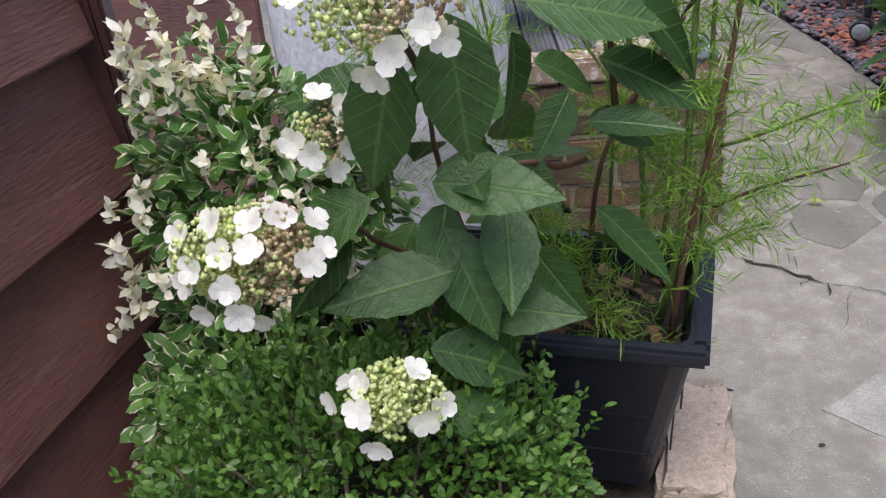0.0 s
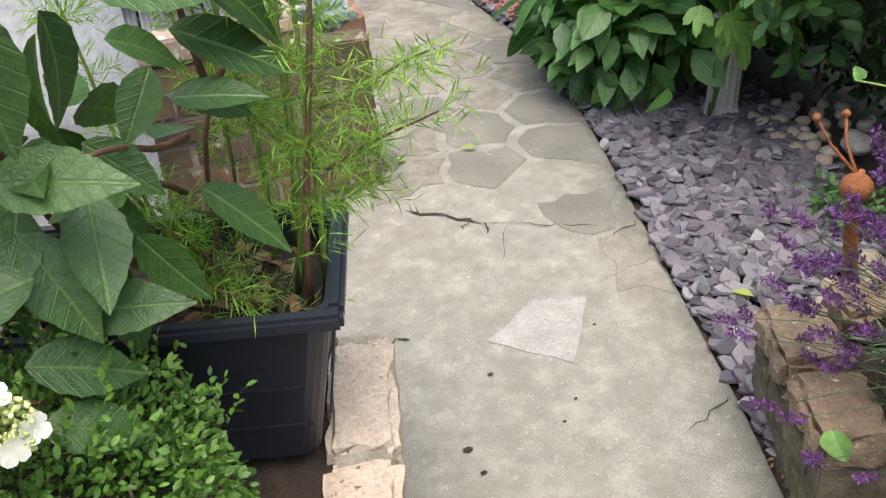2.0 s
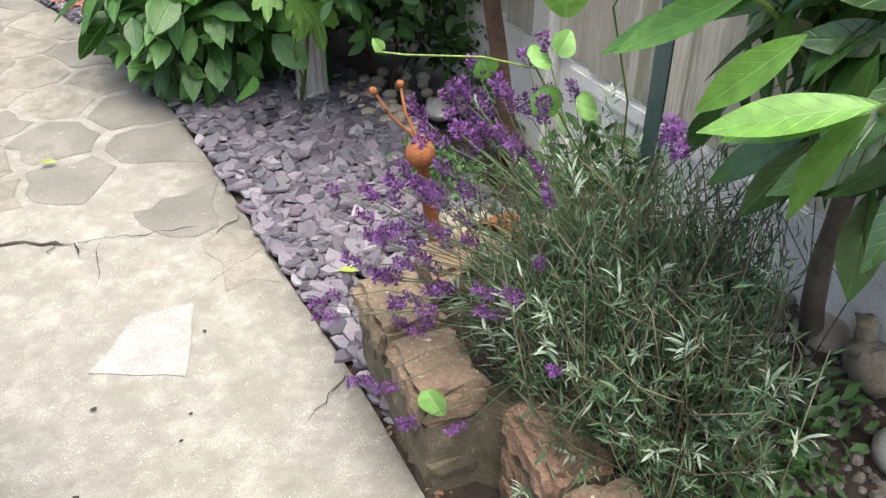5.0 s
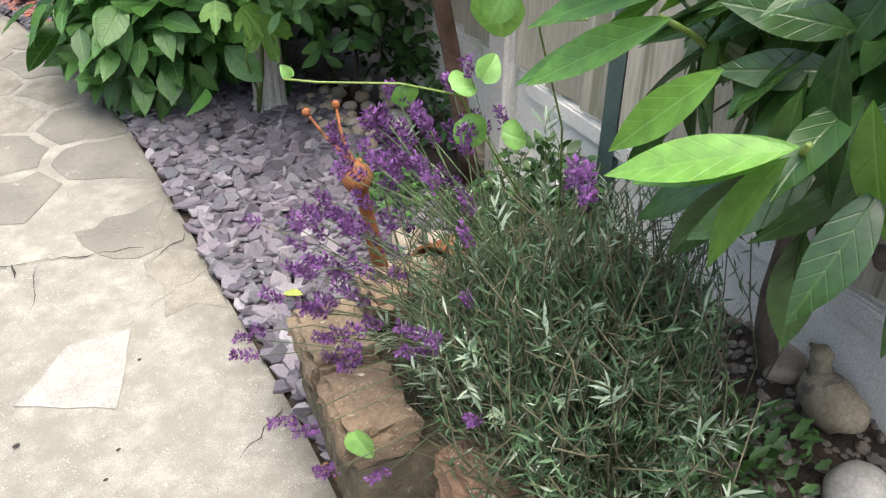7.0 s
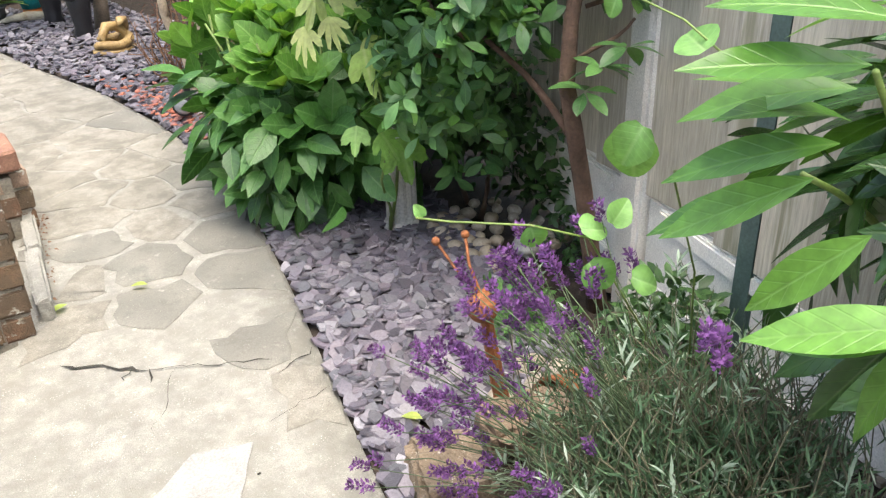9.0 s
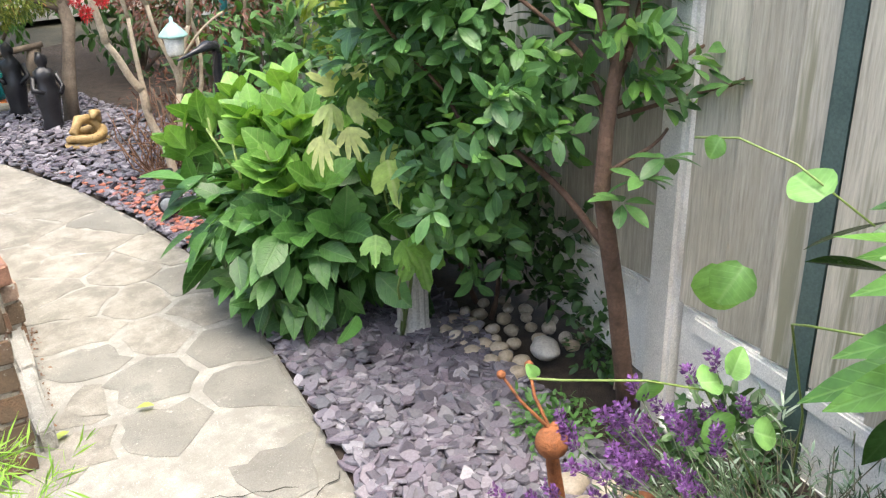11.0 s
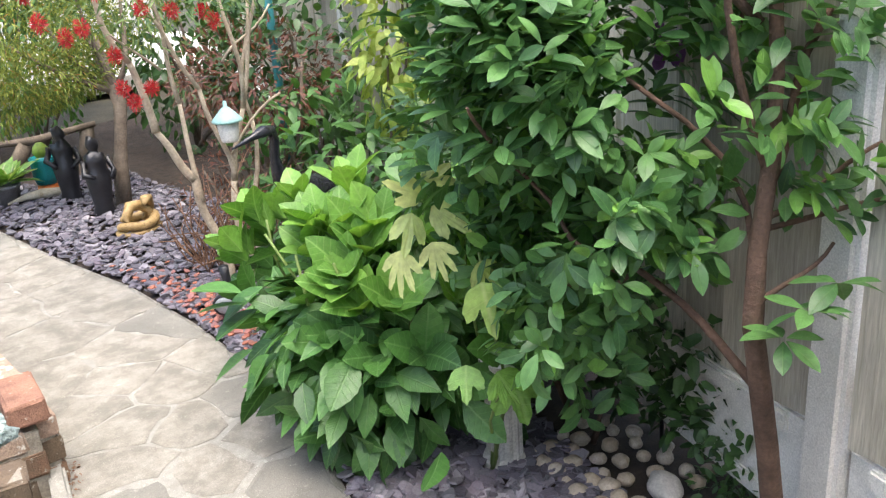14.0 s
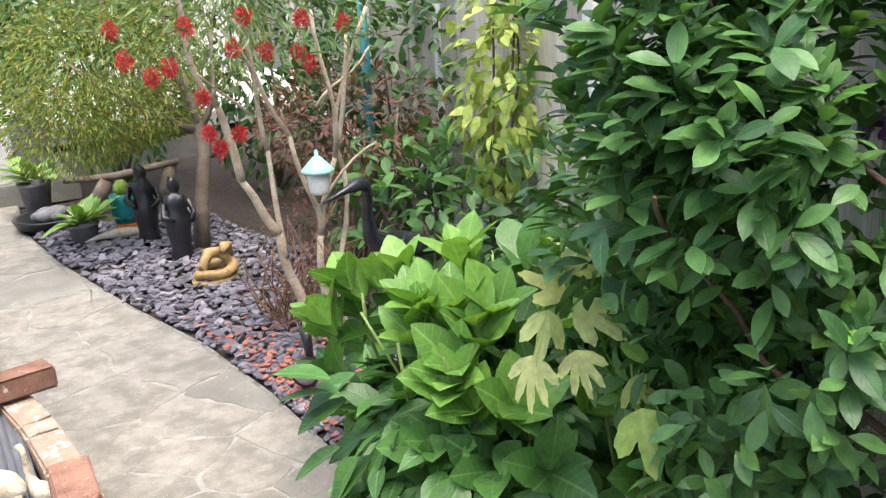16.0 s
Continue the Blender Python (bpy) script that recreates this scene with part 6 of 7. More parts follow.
FERN = thing("border_plants", (2.65, 2.6, -0.02), "dark leafy ground cover and ferny plants under the tree", "plant", kind="stuff")
for c, r, n_, mt, s_ in (((2.7, 2.7, 0.15), (0.3, 0.6, 0.35), 900, L_DARK, 0.05), ((2.6, 2.0, 0.04), (0.16, 0.2, 0.12), 260, L_DARK, 0.035), ((2.12, 1.85, 0.02), (0.14, 0.14, 0.1), 300, L_MID, 0.028), ((2.75, 3.2, 0.4), (0.4, 0.5, 0.5), 700, L_DARK, 0.07),
                         ((2.62, 2.2, 0.1), (0.14, 0.3, 0.14), 260, L_DARK, 0.045), ((2.15, 1.42, 0.16), (0.16, 0.14, 0.2), 420, L_DARK, 0.042), ((2.5, 2.02, 0.02), (0.1, 0.16, 0.09), 150, L_DARK, 0.032), ((2.55, 2.55, 0.3), (0.16, 0.4, 0.34), 1000, L_DARK, 0.06), ((2.58, 2.1, 0.14), (0.09, 0.3, 0.2), 420, L_DARK, 0.045), ((2.16, 1.95, 0.0), (0.12, 0.12, 0.07), 200, L_MID, 0.024)):
    p_, d_ = blob(n_, c, r, shell=0.8, low=-0.3)
    w_, q_ = tilt_leaves(d_, spread=0.7)
    cloud("foliage", leaf(1, 0.5, 4, 0.45, 0.2, 0.2, 1, 0.1, 0.12), mt, p_, w_, q_, RNG.uniform(0.6, 1.2, len(p_)) * s_, FERN)
bm_ = bmesh.new()
box(bm_, 0, 0, 0, 0.2, 0.12, 0.04, 0.012)
bm_.transform(pose(2.5, 1.9, 0.02, 6, -5, 35))
tagged(part("flat_stone", bm_, M_PEBBLE), "flat mossy stone at the fence foot", "stone")
v_, f_ = lathe([(0.05, 0), (0.056, 0.006), (0.05, 0.012), (0.04, 0.01), (0.038, 0.002)], 24)
tagged(put("white_dish", mesh_np("white_dish", v_, f_, M_WHITE), None, pose(0.84, 4.35, 0.2)), "small white ring dish lying on the deck", "dish")
v_, f_ = lathe([(0.012, 0), (0.026, 0.004), (0.028, 0.014), (0.022, 0.02), (0.013, 0.016), (0.011, 0.004)], 20)
tagged(put("white_ring", mesh_np("white_ring", v_, f_, M_WHITE), None, pose(2.33, 1.68, 0.03, 50, 0, 30)), "small white ring lying on the soil", "ring")
stake = thing("plant_stake", (2.6, 2.35, 0.0), "thin black metal plant stake with purple flower", "stake")
limb("pole", [tube([(2.6, 2.35, -0.02), (2.6, 2.35, 1.1)], (0.006, 0.006), 8)], M_BLACK, stake)
p_, d_ = blob(26, (2.55, 2.3, 1.12), (0.04, 0.04, 0.07), shell=0.8)
cloud("flower", leaf(1, 0.7, 4, 0.5, 0.2, 0.2, 0.7), L_PURPLE, p_, d_, RNG.normal(size=p_.shape), RNG.uniform(0.03, 0.05, len(p_)), stake, "purple and white petals")


# ---- slate bed ----
def slate_template(k):
    r = np.random.default_rng(k)
    n = 6
    an = np.sort(r.uniform(0, 2 * math.pi, n)) * 0.35 + np.arange(n) * 2 * math.pi / n * 0.65
    rad = r.uniform(0.6, 1.0, n)
    top = [(math.cos(a) * q * 0.62, math.sin(a) * q * 0.42, 0.06) for a, q in zip(an, rad)]
    bot = [(x * 1.06, y * 1.06, -0.06) for x, y, z in top]
    F = [tuple(range(n)), tuple(range(2 * n - 1, n - 1, -1))] + [(i, i + n, (i + 1) % n + n, (i + 1) % n) for i in range(n)]
    return np.array(top + bot), F, np.full((2 * n, 2), 0.3)


slate = tagged(sheet("slate_bed", M_SOIL, 1.42, 3.2, 1.3, 7.3, -0.012, 24, 60, 0.012, 5), "bed of purple-grey slate chippings beside the path", "slate chippings", kind="structure")
for v in slate.data.vertices:
    w_ = 0.6 if v.co.y < 3.4 else min(1.05, 0.6 + (v.co.y - 3.4))
    v.co.x = edge(R_EDGE, v.co.y) + 0.004 + (v.co.x - 1.42) / 1.78 * w_
TEM = [slate_template(k) for k in range(5)]
TME = [mesh_np("slate", t[0], t[1], M_SLATE, None, False) for t in TEM]


def slate_place(n, y0, y1, w):
    y = RNG.uniform(y0, y1, n)
    x = np.array([edge(R_EDGE, q) for q in y]) + 0.012 + RNG.random(n) * w
    return np.column_stack([x, y, 0.004 + RNG.uniform(0, 0.022, n)])


p_ = slate_place(300, 1.42, 2.45, 0.56)
single("slate", TME, p_, RNG.normal(size=p_.shape) * (1, 1, 0.12), np.tile([0, 0, 1.0], (len(p_), 1)) + RNG.normal(0, 0.3, p_.shape), RNG.uniform(0.04, 0.074, len(p_)), slate)
for k in range(5):
    p_ = np.vstack([slate_place(520, 1.25, 2.75, 0.62), slate_place(300, 2.6, 4.0, 0.5), slate_place(800, 3.7, 7.0, 1.0)])
    tagged(cloud("slates", TEM[k], M_SLATES, p_, RNG.normal(size=p_.shape) * (1, 1, 0.12), np.tile([0, 0, 1.0], (len(p_), 1)) + RNG.normal(0, 0.3, p_.shape), RNG.uniform(0.03, 0.066, len(p_)), slate, "", False), kind="stuff")
y_ = RNG.normal(4.12, 0.3, 300)
p_ = np.column_stack([np.array([edge(R_EDGE, q) for q in y_]) + 0.02 + np.abs(RNG.normal(0, 0.14, 300)), y_, 0.02 + RNG.uniform(0, 0.018, 300)])
tagged(cloud("bark_chips", TEM[1], M_REDSLATE, p_, RNG.normal(size=p_.shape) * (1, 1, 0.12), np.tile([0, 0, 1.0], (len(p_), 1)) + RNG.normal(0, 0.24, p_.shape), RNG.uniform(0.02, 0.04, len(p_)), None, "", False),
       "orange-red chippings scattered over the slate", "chippings", kind="stuff")
YL = leaf(1, 0.6, 5, 0.5, 0.3, 0.2)
yl_ = mesh_np("fallen_leaf", YL[0], YL[1], L_YELLOW, YL[2])
for q in ((1.66, 1.66, 0.035, 40), (1.16, 2.72, 0.012, 110), (1.38, 2.68, 0.016, 60)):
    ob_ = put("fallen_leaf", yl_, None, pose(q[0], q[1], q[2], 8, 5, q[3]) @ Matrix.Scale(0.05, 4))
    tagged(ob_, "small yellow-green leaf fallen on the ground", "leaf", "fallen leaves")
bm_ = bmesh.new()
for x, y, r in ((1.017, 1.691, 0.006), (0.893, 1.506, 0.009), (0.9, 1.44, 0.006), (1.15, 1.55, 0.004), (1.3, 1.75, 0.004), (1.1, 1.5, 0.004)):
    bmesh.ops.create_icosphere(bm_, subdivisions=1, radius=r, matrix=Matrix.Translation((x, y, 0.006)) @ Matrix.Diagonal((1.3, 0.8, 0.5, 1)))
tagged(part("grit", bm_, M_CRACK), "specks of dark grit on the path", "grit", kind="stuff")


# ---- pond deck, bench, geese ----
deck = thing("pond_deck", (0.6, 4.4, 0.08), "dark grey grooved deck boards laid across the pond", "deck")
for k in range(9):
    y0 = 3.42
    x = 1.04 - 0.128 * k
    y1 = 4.55 - 0.1 * 0 + 0.15 * k if k else 4.2
    prof = []
    for g in range(6):
        gx = x - 0.06 + 0.02 * g
        prof += [(gx + 0.002, 0.2), (gx + 0.014, 0.2), (gx + 0.0155, 0.195), (gx + 0.0185, 0.195)]
    prof = [(x - 0.06, 0.17)] + prof + [(x + 0.06, 0.2), (x + 0.06, 0.17)]
    bm_ = bmesh.new()
    va, vb = [bm_.verts.new((px, y0, pz)) for px, pz in prof], [bm_.verts.new((px, y1, pz)) for px, pz in prof]
    for i in range(len(prof)):
        j = (i + 1) % len(prof)
        bm_.faces.new((va[i], va[j], vb[j], vb[i]))
    bm_.faces.new(va)
    bm_.faces.new(vb[::-1])
    part("deck_board", bm_, M_DECK, deck)
bm_ = bmesh.new()
for y in (3.5, 4.1):
    box(bm_, 0.55, y, 0.125, 1.1, 0.05, 0.09, 0.004)
part("bearer", bm_, M_DECK, deck)

bench = thing("slatted_bench", (0.8, 4.15, 0.2), "charcoal-painted slatted wooden bench on the pond deck", "bench")


def seat_slat(x, near, far):
    """A slat whose near end is cut to the seat's curve."""
    bm = bmesh.new()
    box(bm, x, (near + far) / 2, 0.544, 0.086, far - near, 0.022, 0.005)
    part("seat_slat", bm, M_BENCH, bench)


for k in range(9):
    u = (k - 4) / 4
    seat_slat(0.99 - 0.095 * k, 3.95 + 0.06 * u * u, 4.42 - 0.06 * u * u)
for y in (4.05, 4.34):
    bm_ = bmesh.new()
    box(bm_, 0.61, y, 0.513, 0.82, 0.03, 0.04, 0.008)
    part("rail", bm_, M_BENCH, bench)
bm_ = bmesh.new()
rings_ = []
for k in range(13):
    x = 1.03 - 0.07 * k
    y = 3.955 + 0.06 * ((x - 0.61) / 0.42) ** 2
    rings_.append([bm_.verts.new((x, y + a, z)) for a, z in ((0, 0.497), (0.018, 0.497), (0.018, 0.532), (0, 0.532))])
for a, b in zip(rings_[:-1], rings_[1:]):
    for i in range(4):
        bm_.faces.new((a[i], a[(i + 1) % 4], b[(i + 1) % 4], b[i]))
bm_.faces.new(rings_[0][::-1])
bm_.faces.new(rings_[-1])
part("curved_apron", bm_, M_BENCH, bench)
for x, y, lean in ((0.985, 4.05, 1), (0.985, 4.34, 1), (0.235, 4.05, -1), (0.235, 4.34, -1)):
    bm_ = bmesh.new()
    box(bm_, 0, 0, 0, 0.058, 0.045, 0.335, 0.008, pose(x + 0.012 * lean, y, 0.365, 0, 3 * -lean, 0))
    part("leg", bm_, M_BENCH, bench)


def goose(at, rz, s):
    v1, f1 = tube([(-0.13, 0, 0.09), (-0.09, 0, 0.085), (-0.02, 0, 0.075), (0.05, 0, 0.08), (0.09, 0, 0.12), (0.105, 0, 0.2), (0.11, 0, 0.28), (0.125, 0, 0.335), (0.15, 0, 0.35), (0.175, 0, 0.34), (0.2, 0, 0.325)],
                  (0.012, 0.045, 0.068, 0.062, 0.04, 0.026, 0.02, 0.02, 0.024, 0.016, 0.006), 16)
    v2, f2 = lathe([(0.055, 0), (0.05, 0.02), (0.035, 0.05)], 16)
    V, F = merged([(v1, f1), (v2, f2)])
    me = mesh_np("stone_goose", V, F, M_GOOSE)
    me.transform(Matrix.Scale(s, 4))
    return tagged(put("stone_goose", me, None, pose(*at, 0, 0, rz)), "weathered cream stone goose with a raised neck on the deck", "garden ornament", "stone geese")


goose((0.875, 3.5, 0.2), 75, 0.87)
goose((1.015, 3.53, 0.2), 120, 0.64)
goose((1.1, 3.48, 0.2), 120, 0.4)
bm_ = bmesh.new()
bmesh.ops.create_icosphere(bm_, subdivisions=4, radius=0.09)
for v in bm_.verts:
    k = 1 + 0.5 * noise.fractal(v.co * 14, 1.0, 2.0, 4)
    v.co = Vector((v.co.x * 1.15 * k, v.co.y * 0.55 * k, v.co.z * 0.62 * k))
ob_ = part("rock", bm_, M_VERDI)
ob_.matrix_basis = pose(1.0, 2.84, 0.47, 0, 0, -5) @ Matrix.Scale(0.76, 4)
tagged(ob_, "craggy blue-green rock on the brick wall", "rock")


# ---- far border: ornaments, trees, pots ----
bottle = thing("bottlebrush_tree", (2.19, 4.37, -0.02), "pale-stemmed bottlebrush tree with red bristly flowers", "tree")
bs = [((2.19, 4.37, -0.02), (2.1, 4.37, 0.5), 0.022), ((2.1, 4.37, 0.5), (1.98, 4.37, 0.72), 0.019), ((1.98, 4.37, 0.72), (1.92, 4.35, 1.0), 0.017), ((1.92, 4.35, 1.0), (1.78, 4.3, 1.5), 0.012), ((2.12, 4.37, 0.4), (2.12, 4.45, 0.8), 0.013),
      ((2.12, 4.45, 0.8), (2.05, 4.5, 1.3), 0.01), ((2.32, 4.4, -0.02), (2.28, 4.4, 0.45), 0.02), ((2.28, 4.4, 0.45), (2.2, 4.42, 0.85), 0.013), ((2.2, 4.42, 0.85), (2.0, 4.45, 1.25), 0.01), ((2.28, 4.4, 0.42), (2.36, 4.38, 0.75), 0.014),
      ((2.36, 4.38, 0.75), (2.3, 4.35, 1.3), 0.01), ((2.36, 4.38, 0.75), (2.5, 4.3, 1.3), 0.01), ((2.36, 4.36, 0.0), (2.4, 4.4, 0.7), 0.013), ((2.4, 4.4, 0.7), (2.48, 4.45, 1.2), 0.009), ((2.3, 4.38, 0.95), (2.55, 4.4, 1.15), 0.006),
      ((2.28, 4.4, 0.55), (2.5, 4.3, 0.8), 0.007), ((2.05, 4.4, 0.95), (1.85, 4.3, 1.12), 0.006)]
for a_, b_, r_ in bs:
    limb("branch", [tube(bend(a_, b_, 6, 0.035), np.linspace(r_, r_ * 0.7, 7), 8)], M_PALEBARK, bottle)
p_, d_ = blob(2600, (2.05, 4.4, 1.42), (0.62, 0.45, 0.38), shell=0.9)
cloud("foliage", leaf(1, 0.13, 3, 0.5, 0.2, 0.1), L_BOTTLE, p_, d_ + RNG.normal(0, 0.6, d_.shape), RNG.normal(size=p_.shape) + np.array([0, 0, 0.8]), RNG.uniform(0.04, 0.07, len(p_)), bottle)
for c in [(1.86, 4.3, 1.04), (1.7, 4.3, 1.12), (1.75, 4.25, 1.15), (2.22, 4.3, 1.16), (2.26, 4.3, 1.12), (1.86, 4.28, 0.92), (1.9, 4.3, 0.86), (1.62, 4.3, 1.18), (2.08, 4.25, 1.18), (1.95, 4.2, 1.2), (2.4, 4.3, 1.25), (1.8, 4.2, 1.28), (2.0, 4.2, 1.3), (2.2, 4.2, 1.28), (1.97, 4.3, 0.9), (1.6, 4.35, 1.28), (2.12, 4.2, 1.38)]:
    p_, d_ = blob(420, c, (0.022, 0.022, 0.03), shell=0.95, lumps=2)
    cloud("red_flower", leaf(1, 0.16, 2, 0.5, 0.1, 0.0), L_SCARLET, p_, d_, RNG.normal(size=p_.shape), RNG.uniform(0.012, 0.02, len(p_)), bottle)

dry = thing("dry_stalks", (2.3, 4.62, -0.02), "tangle of dry red-brown stalks under the bottlebrush", "dead plant", kind="stuff")
st_ = []
for k in range(90):
    a = RNG.uniform(0, 6.28)
    foot_ = (2.3 + 0.12 * math.cos(a), 4.62 + 0.1 * math.sin(a), -0.02)
    tip_ = (foot_[0] + RNG.normal(0, 0.14), foot_[1] + RNG.normal(0, 0.1), RNG.uniform(0.12, 0.52))
    st_.append(tube(bend(foot_, tip_, 4, 0.12), np.linspace(0.0045, 0.002, 5), 4))
limb("stalk", st_, M_DRY, dry)

lantern = thing("lantern", (2.25, 4.34, 0.64), "hanging white lantern bird house with a mint conical roof", "lantern")
v_, f_ = lathe([(0.032, 0.0), (0.036, 0.01), (0.045, 0.08), (0.04, 0.085)], 16)
me_ = mesh_np("body", v_, f_, M_WHITE)
me_.transform(pose(2.25, 4.3, 0.64))
put("body", me_, lantern)
v_, f_ = lathe([(0.062, 0.0), (0.062, 0.008), (0.05, 0.022), (0.018, 0.055), (0.008, 0.062), (0.008, 0.08), (0.002, 0.085)], 16)
me_ = mesh_np("roof", v_, f_, M_MINT)
me_.transform(pose(2.25, 4.3, 0.722))
put("roof", me_, lantern, None, "mint green conical roof")
limb("hook", [tube([(2.25, 4.3, 0.8), (2.25, 4.33, 0.9), (2.2, 4.4, 0.9)], (0.002, 0.002, 0.002), 5)], M_BLACK, lantern)

heron = thing("heron_statue", (2.5, 4.2, 0.0), "black metal heron statue standing behind the hydrangea", "statue")
V, F = merged([tube([(2.75, 4.25, 0.34), (2.62, 4.23, 0.38), (2.52, 4.2, 0.4), (2.44, 4.18, 0.42), (2.38, 4.16, 0.48), (2.36, 4.14, 0.57), (2.365, 4.13, 0.65), (2.345, 4.11, 0.695), (2.3, 4.09, 0.7), (2.26, 4.08, 0.69), (2.15, 4.05, 0.665)],
                    (0.008, 0.05, 0.065, 0.055, 0.032, 0.022, 0.02, 0.022, 0.024, 0.014, 0.003), 14),
               tube([(2.52, 4.22, 0.36), (2.53, 4.22, 0.18), (2.52, 4.22, 0.0)], (0.012, 0.008, 0.01), 8), tube([(2.56, 4.18, 0.36), (2.57, 4.18, 0.18), (2.56, 4.18, 0.0)], (0.012, 0.008, 0.01), 8)])
put("figure", mesh_np("figure", V, F, M_HERON), heron)

for (at_, h_, rz_) in (((2.11, 5.93, 0.0), 0.42, 10), ((2.05, 6.4, 0.0), 0.42, -20)):
    V, F = merged([lathe([(0.055, 0), (0.06, 0.02), (0.05, 0.06), (0.062, 0.15), (0.07, 0.22), (0.05, 0.25), (0.06, 0.3), (0.055, 0.33), (0.025, 0.345), (0.024, 0.355), (0.034, 0.375), (0.034, 0.4), (0.022, 0.42), (0.005, 0.43)], 16, 0.8),
                   tube([(0.06, 0, 0.31), (0.085, -0.02, 0.24), (0.05, -0.06, 0.21)], (0.018, 0.016, 0.013), 8), tube([(-0.06, 0, 0.31), (-0.085, -0.02, 0.24), (-0.04, -0.06, 0.22)], (0.018, 0.016, 0.013), 8)])
    V = [tuple(Vector(v) * (1 + 0.09 * noise.noise(Vector(v) * 26 + Vector((rz_, 0, 0))))) for v in V]
    me_ = mesh_np("black_statue", V, F, M_BLACK)
    me_.transform(Matrix.Scale(1.06, 4))
    tagged(put("black_statue", me_, None, pose(*at_, 0, 0, rz_)), "small black resin garden statue on the slate", "statue", "black statues")

coil = [(0.085 * math.cos(a) * (1 - a / 40), 0.062 * math.sin(a) * (1 - a / 40), 0.022 + a * 0.0035 + 0.006 * math.sin(a * 2.3)) for a in np.linspace(0, 8.5, 36)]
arch_ = [(-0.055, -0.01, 0.03), (-0.05, 0.0, 0.075), (-0.015, 0.012, 0.105), (0.03, 0.01, 0.1), (0.055, -0.005, 0.07), (0.05, -0.03, 0.04)]
neck_ = [(0.05, 0.02, 0.03), (0.075, 0.01, 0.08), (0.06, -0.01, 0.125), (0.03, -0.03, 0.13), (0.01, -0.045, 0.115)]
V, F = merged([tube(coil, np.concatenate([np.linspace(0.008, 0.022, 26), np.linspace(0.022, 0.014, 10)]), 8), tube(arch_, (0.016, 0.02, 0.022, 0.022, 0.018, 0.01), 8),
               tube(neck_, (0.018, 0.018, 0.017, 0.02, 0.008), 8), lathe([(0.1, 0.0), (0.105, 0.012), (0.07, 0.02)], 20, 0.7)])
V = [tuple(Vector(v) * (1 + 0.1 * noise.noise(Vector(v) * 40))) for v in V]
tagged(put("coiled_ornament", mesh_np("coiled_ornament", V, F, M_GOLD), None, pose(2.14, 5.44, 0.015, 0, 0, 20) @ Matrix.Scale(1.3, 4)), "gilded coiled resin ornament on the slate", "garden ornament")

spot = thing("spotlight", (2.05, 4.02, 0.0), "black solar garden spotlight tilted beside the path", "garden light")
me_ = mesh_np("lamp_head", *lathe([(0.02, 0), (0.038, 0.012), (0.045, 0.06), (0.047, 0.075), (0.04, 0.075)], 20), M_BLACK)
me_.transform(pose(2.03, 4.02, 0.11, 100, 0, -35))
put("lamp_head", me_, spot)
me_ = mesh_np("lens", *lathe([(0.039, 0.0), (0.037, 0.004), (0.02, 0.007)], 20), M_GLASS)
me_.transform(pose(2.03, 4.02, 0.11, 100, 0, -35) @ pose(0, 0, 0.072))
put("lens", me_, spot, None, "grey glass lens")
limb("stalk", [tube([(2.05, 4.05, -0.02), (2.05, 4.06, 0.14), (2.04, 4.05, 0.22)], (0.014, 0.016, 0.02), 10)], M_BLACK, spot)

acer = thing("bronze_acer", (2.26, 6.05, -0.02), "fine-leaved green and bronze acer tree with a grey trunk", "tree")
limb("trunk", [tube([(2.24, 6.03, -0.04), (2.27, 6.03, 0.25), (2.34, 6.05, 0.58), (2.3, 6.2, 0.95)], (0.05, 0.042, 0.04, 0.03), 12)], M_GREYBARK, acer)
for b_ in ((1.7, 6.3, 1.1), (2.0, 6.5, 1.3), (2.6, 6.4, 1.3), (2.2, 6.0, 1.3)):
    limb("branch", [tube(bend((2.33, 6.08, 0.65), b_, 6, 0.05), np.linspace(0.02, 0.006, 7), 7)], M_GREYBARK, acer)
for c, r, n_ in (((1.95, 6.35, 1.05), (0.6, 0.5, 0.4), 8200), ((1.75, 6.2, 0.75), (0.42, 0.3, 0.26), 4200), ((2.4, 6.3, 1.25), (0.5, 0.5, 0.45), 3000), ((2.05, 6.2, 0.78), (0.42, 0.28, 0.2), 3600), ((1.75, 6.6, 1.5), (0.6, 0.5, 0.4), 2500)):
    p_, d_ = blob(n_, c, r, shell=0.45, lumps=9)
    tagged(cloud("foliage", leaf(1, 0.2, 2, 0.5, 0.2, 0.2), L_CONIF, p_, d_ + RNG.normal(0, 0.5, d_.shape) + np.array([0, 0, -0.5]), RNG.normal(size=p_.shape) + np.array([0, 0, 0.8]), RNG.uniform(0.024, 0.048, len(p_)), acer), kind="stuff")


def potted_hosta(at, r, h, n, ln, pot=True):
    e = thing("potted_hosta", at, "variegated hosta in a dark grey plastic pot", "potted plant", "potted hostas")
    if pot:
        me = mesh_np("pot", *lathe([(r * 0.75, 0), (r, h * 0.9), (r * 1.1, h * 0.92), (r * 1.1, h), (r * 0.95, h), (r * 0.9, h * 0.85)], 20), M_GREYPOT)
        me.transform(Matrix.Translation(at))
        put("pot", me, e)
    an = RNG.uniform(0, 6.28, n)
    up_ = RNG.uniform(0.1, 1.2, n)
    way = np.column_stack([np.cos(an), np.sin(an), up_])
    t = leafset(L_HOSTA, 0.42, 2, 6, 0.2, 0.0, 0.4)
    single("leaf", t, np.tile((at[0], at[1], at[2] + h), (n, 1)), way, np.column_stack([-np.cos(an) * 0.4, -np.sin(an) * 0.4, np.ones(n)]), RNG.uniform(0.7, 1.2, n) * ln, e)
    return e


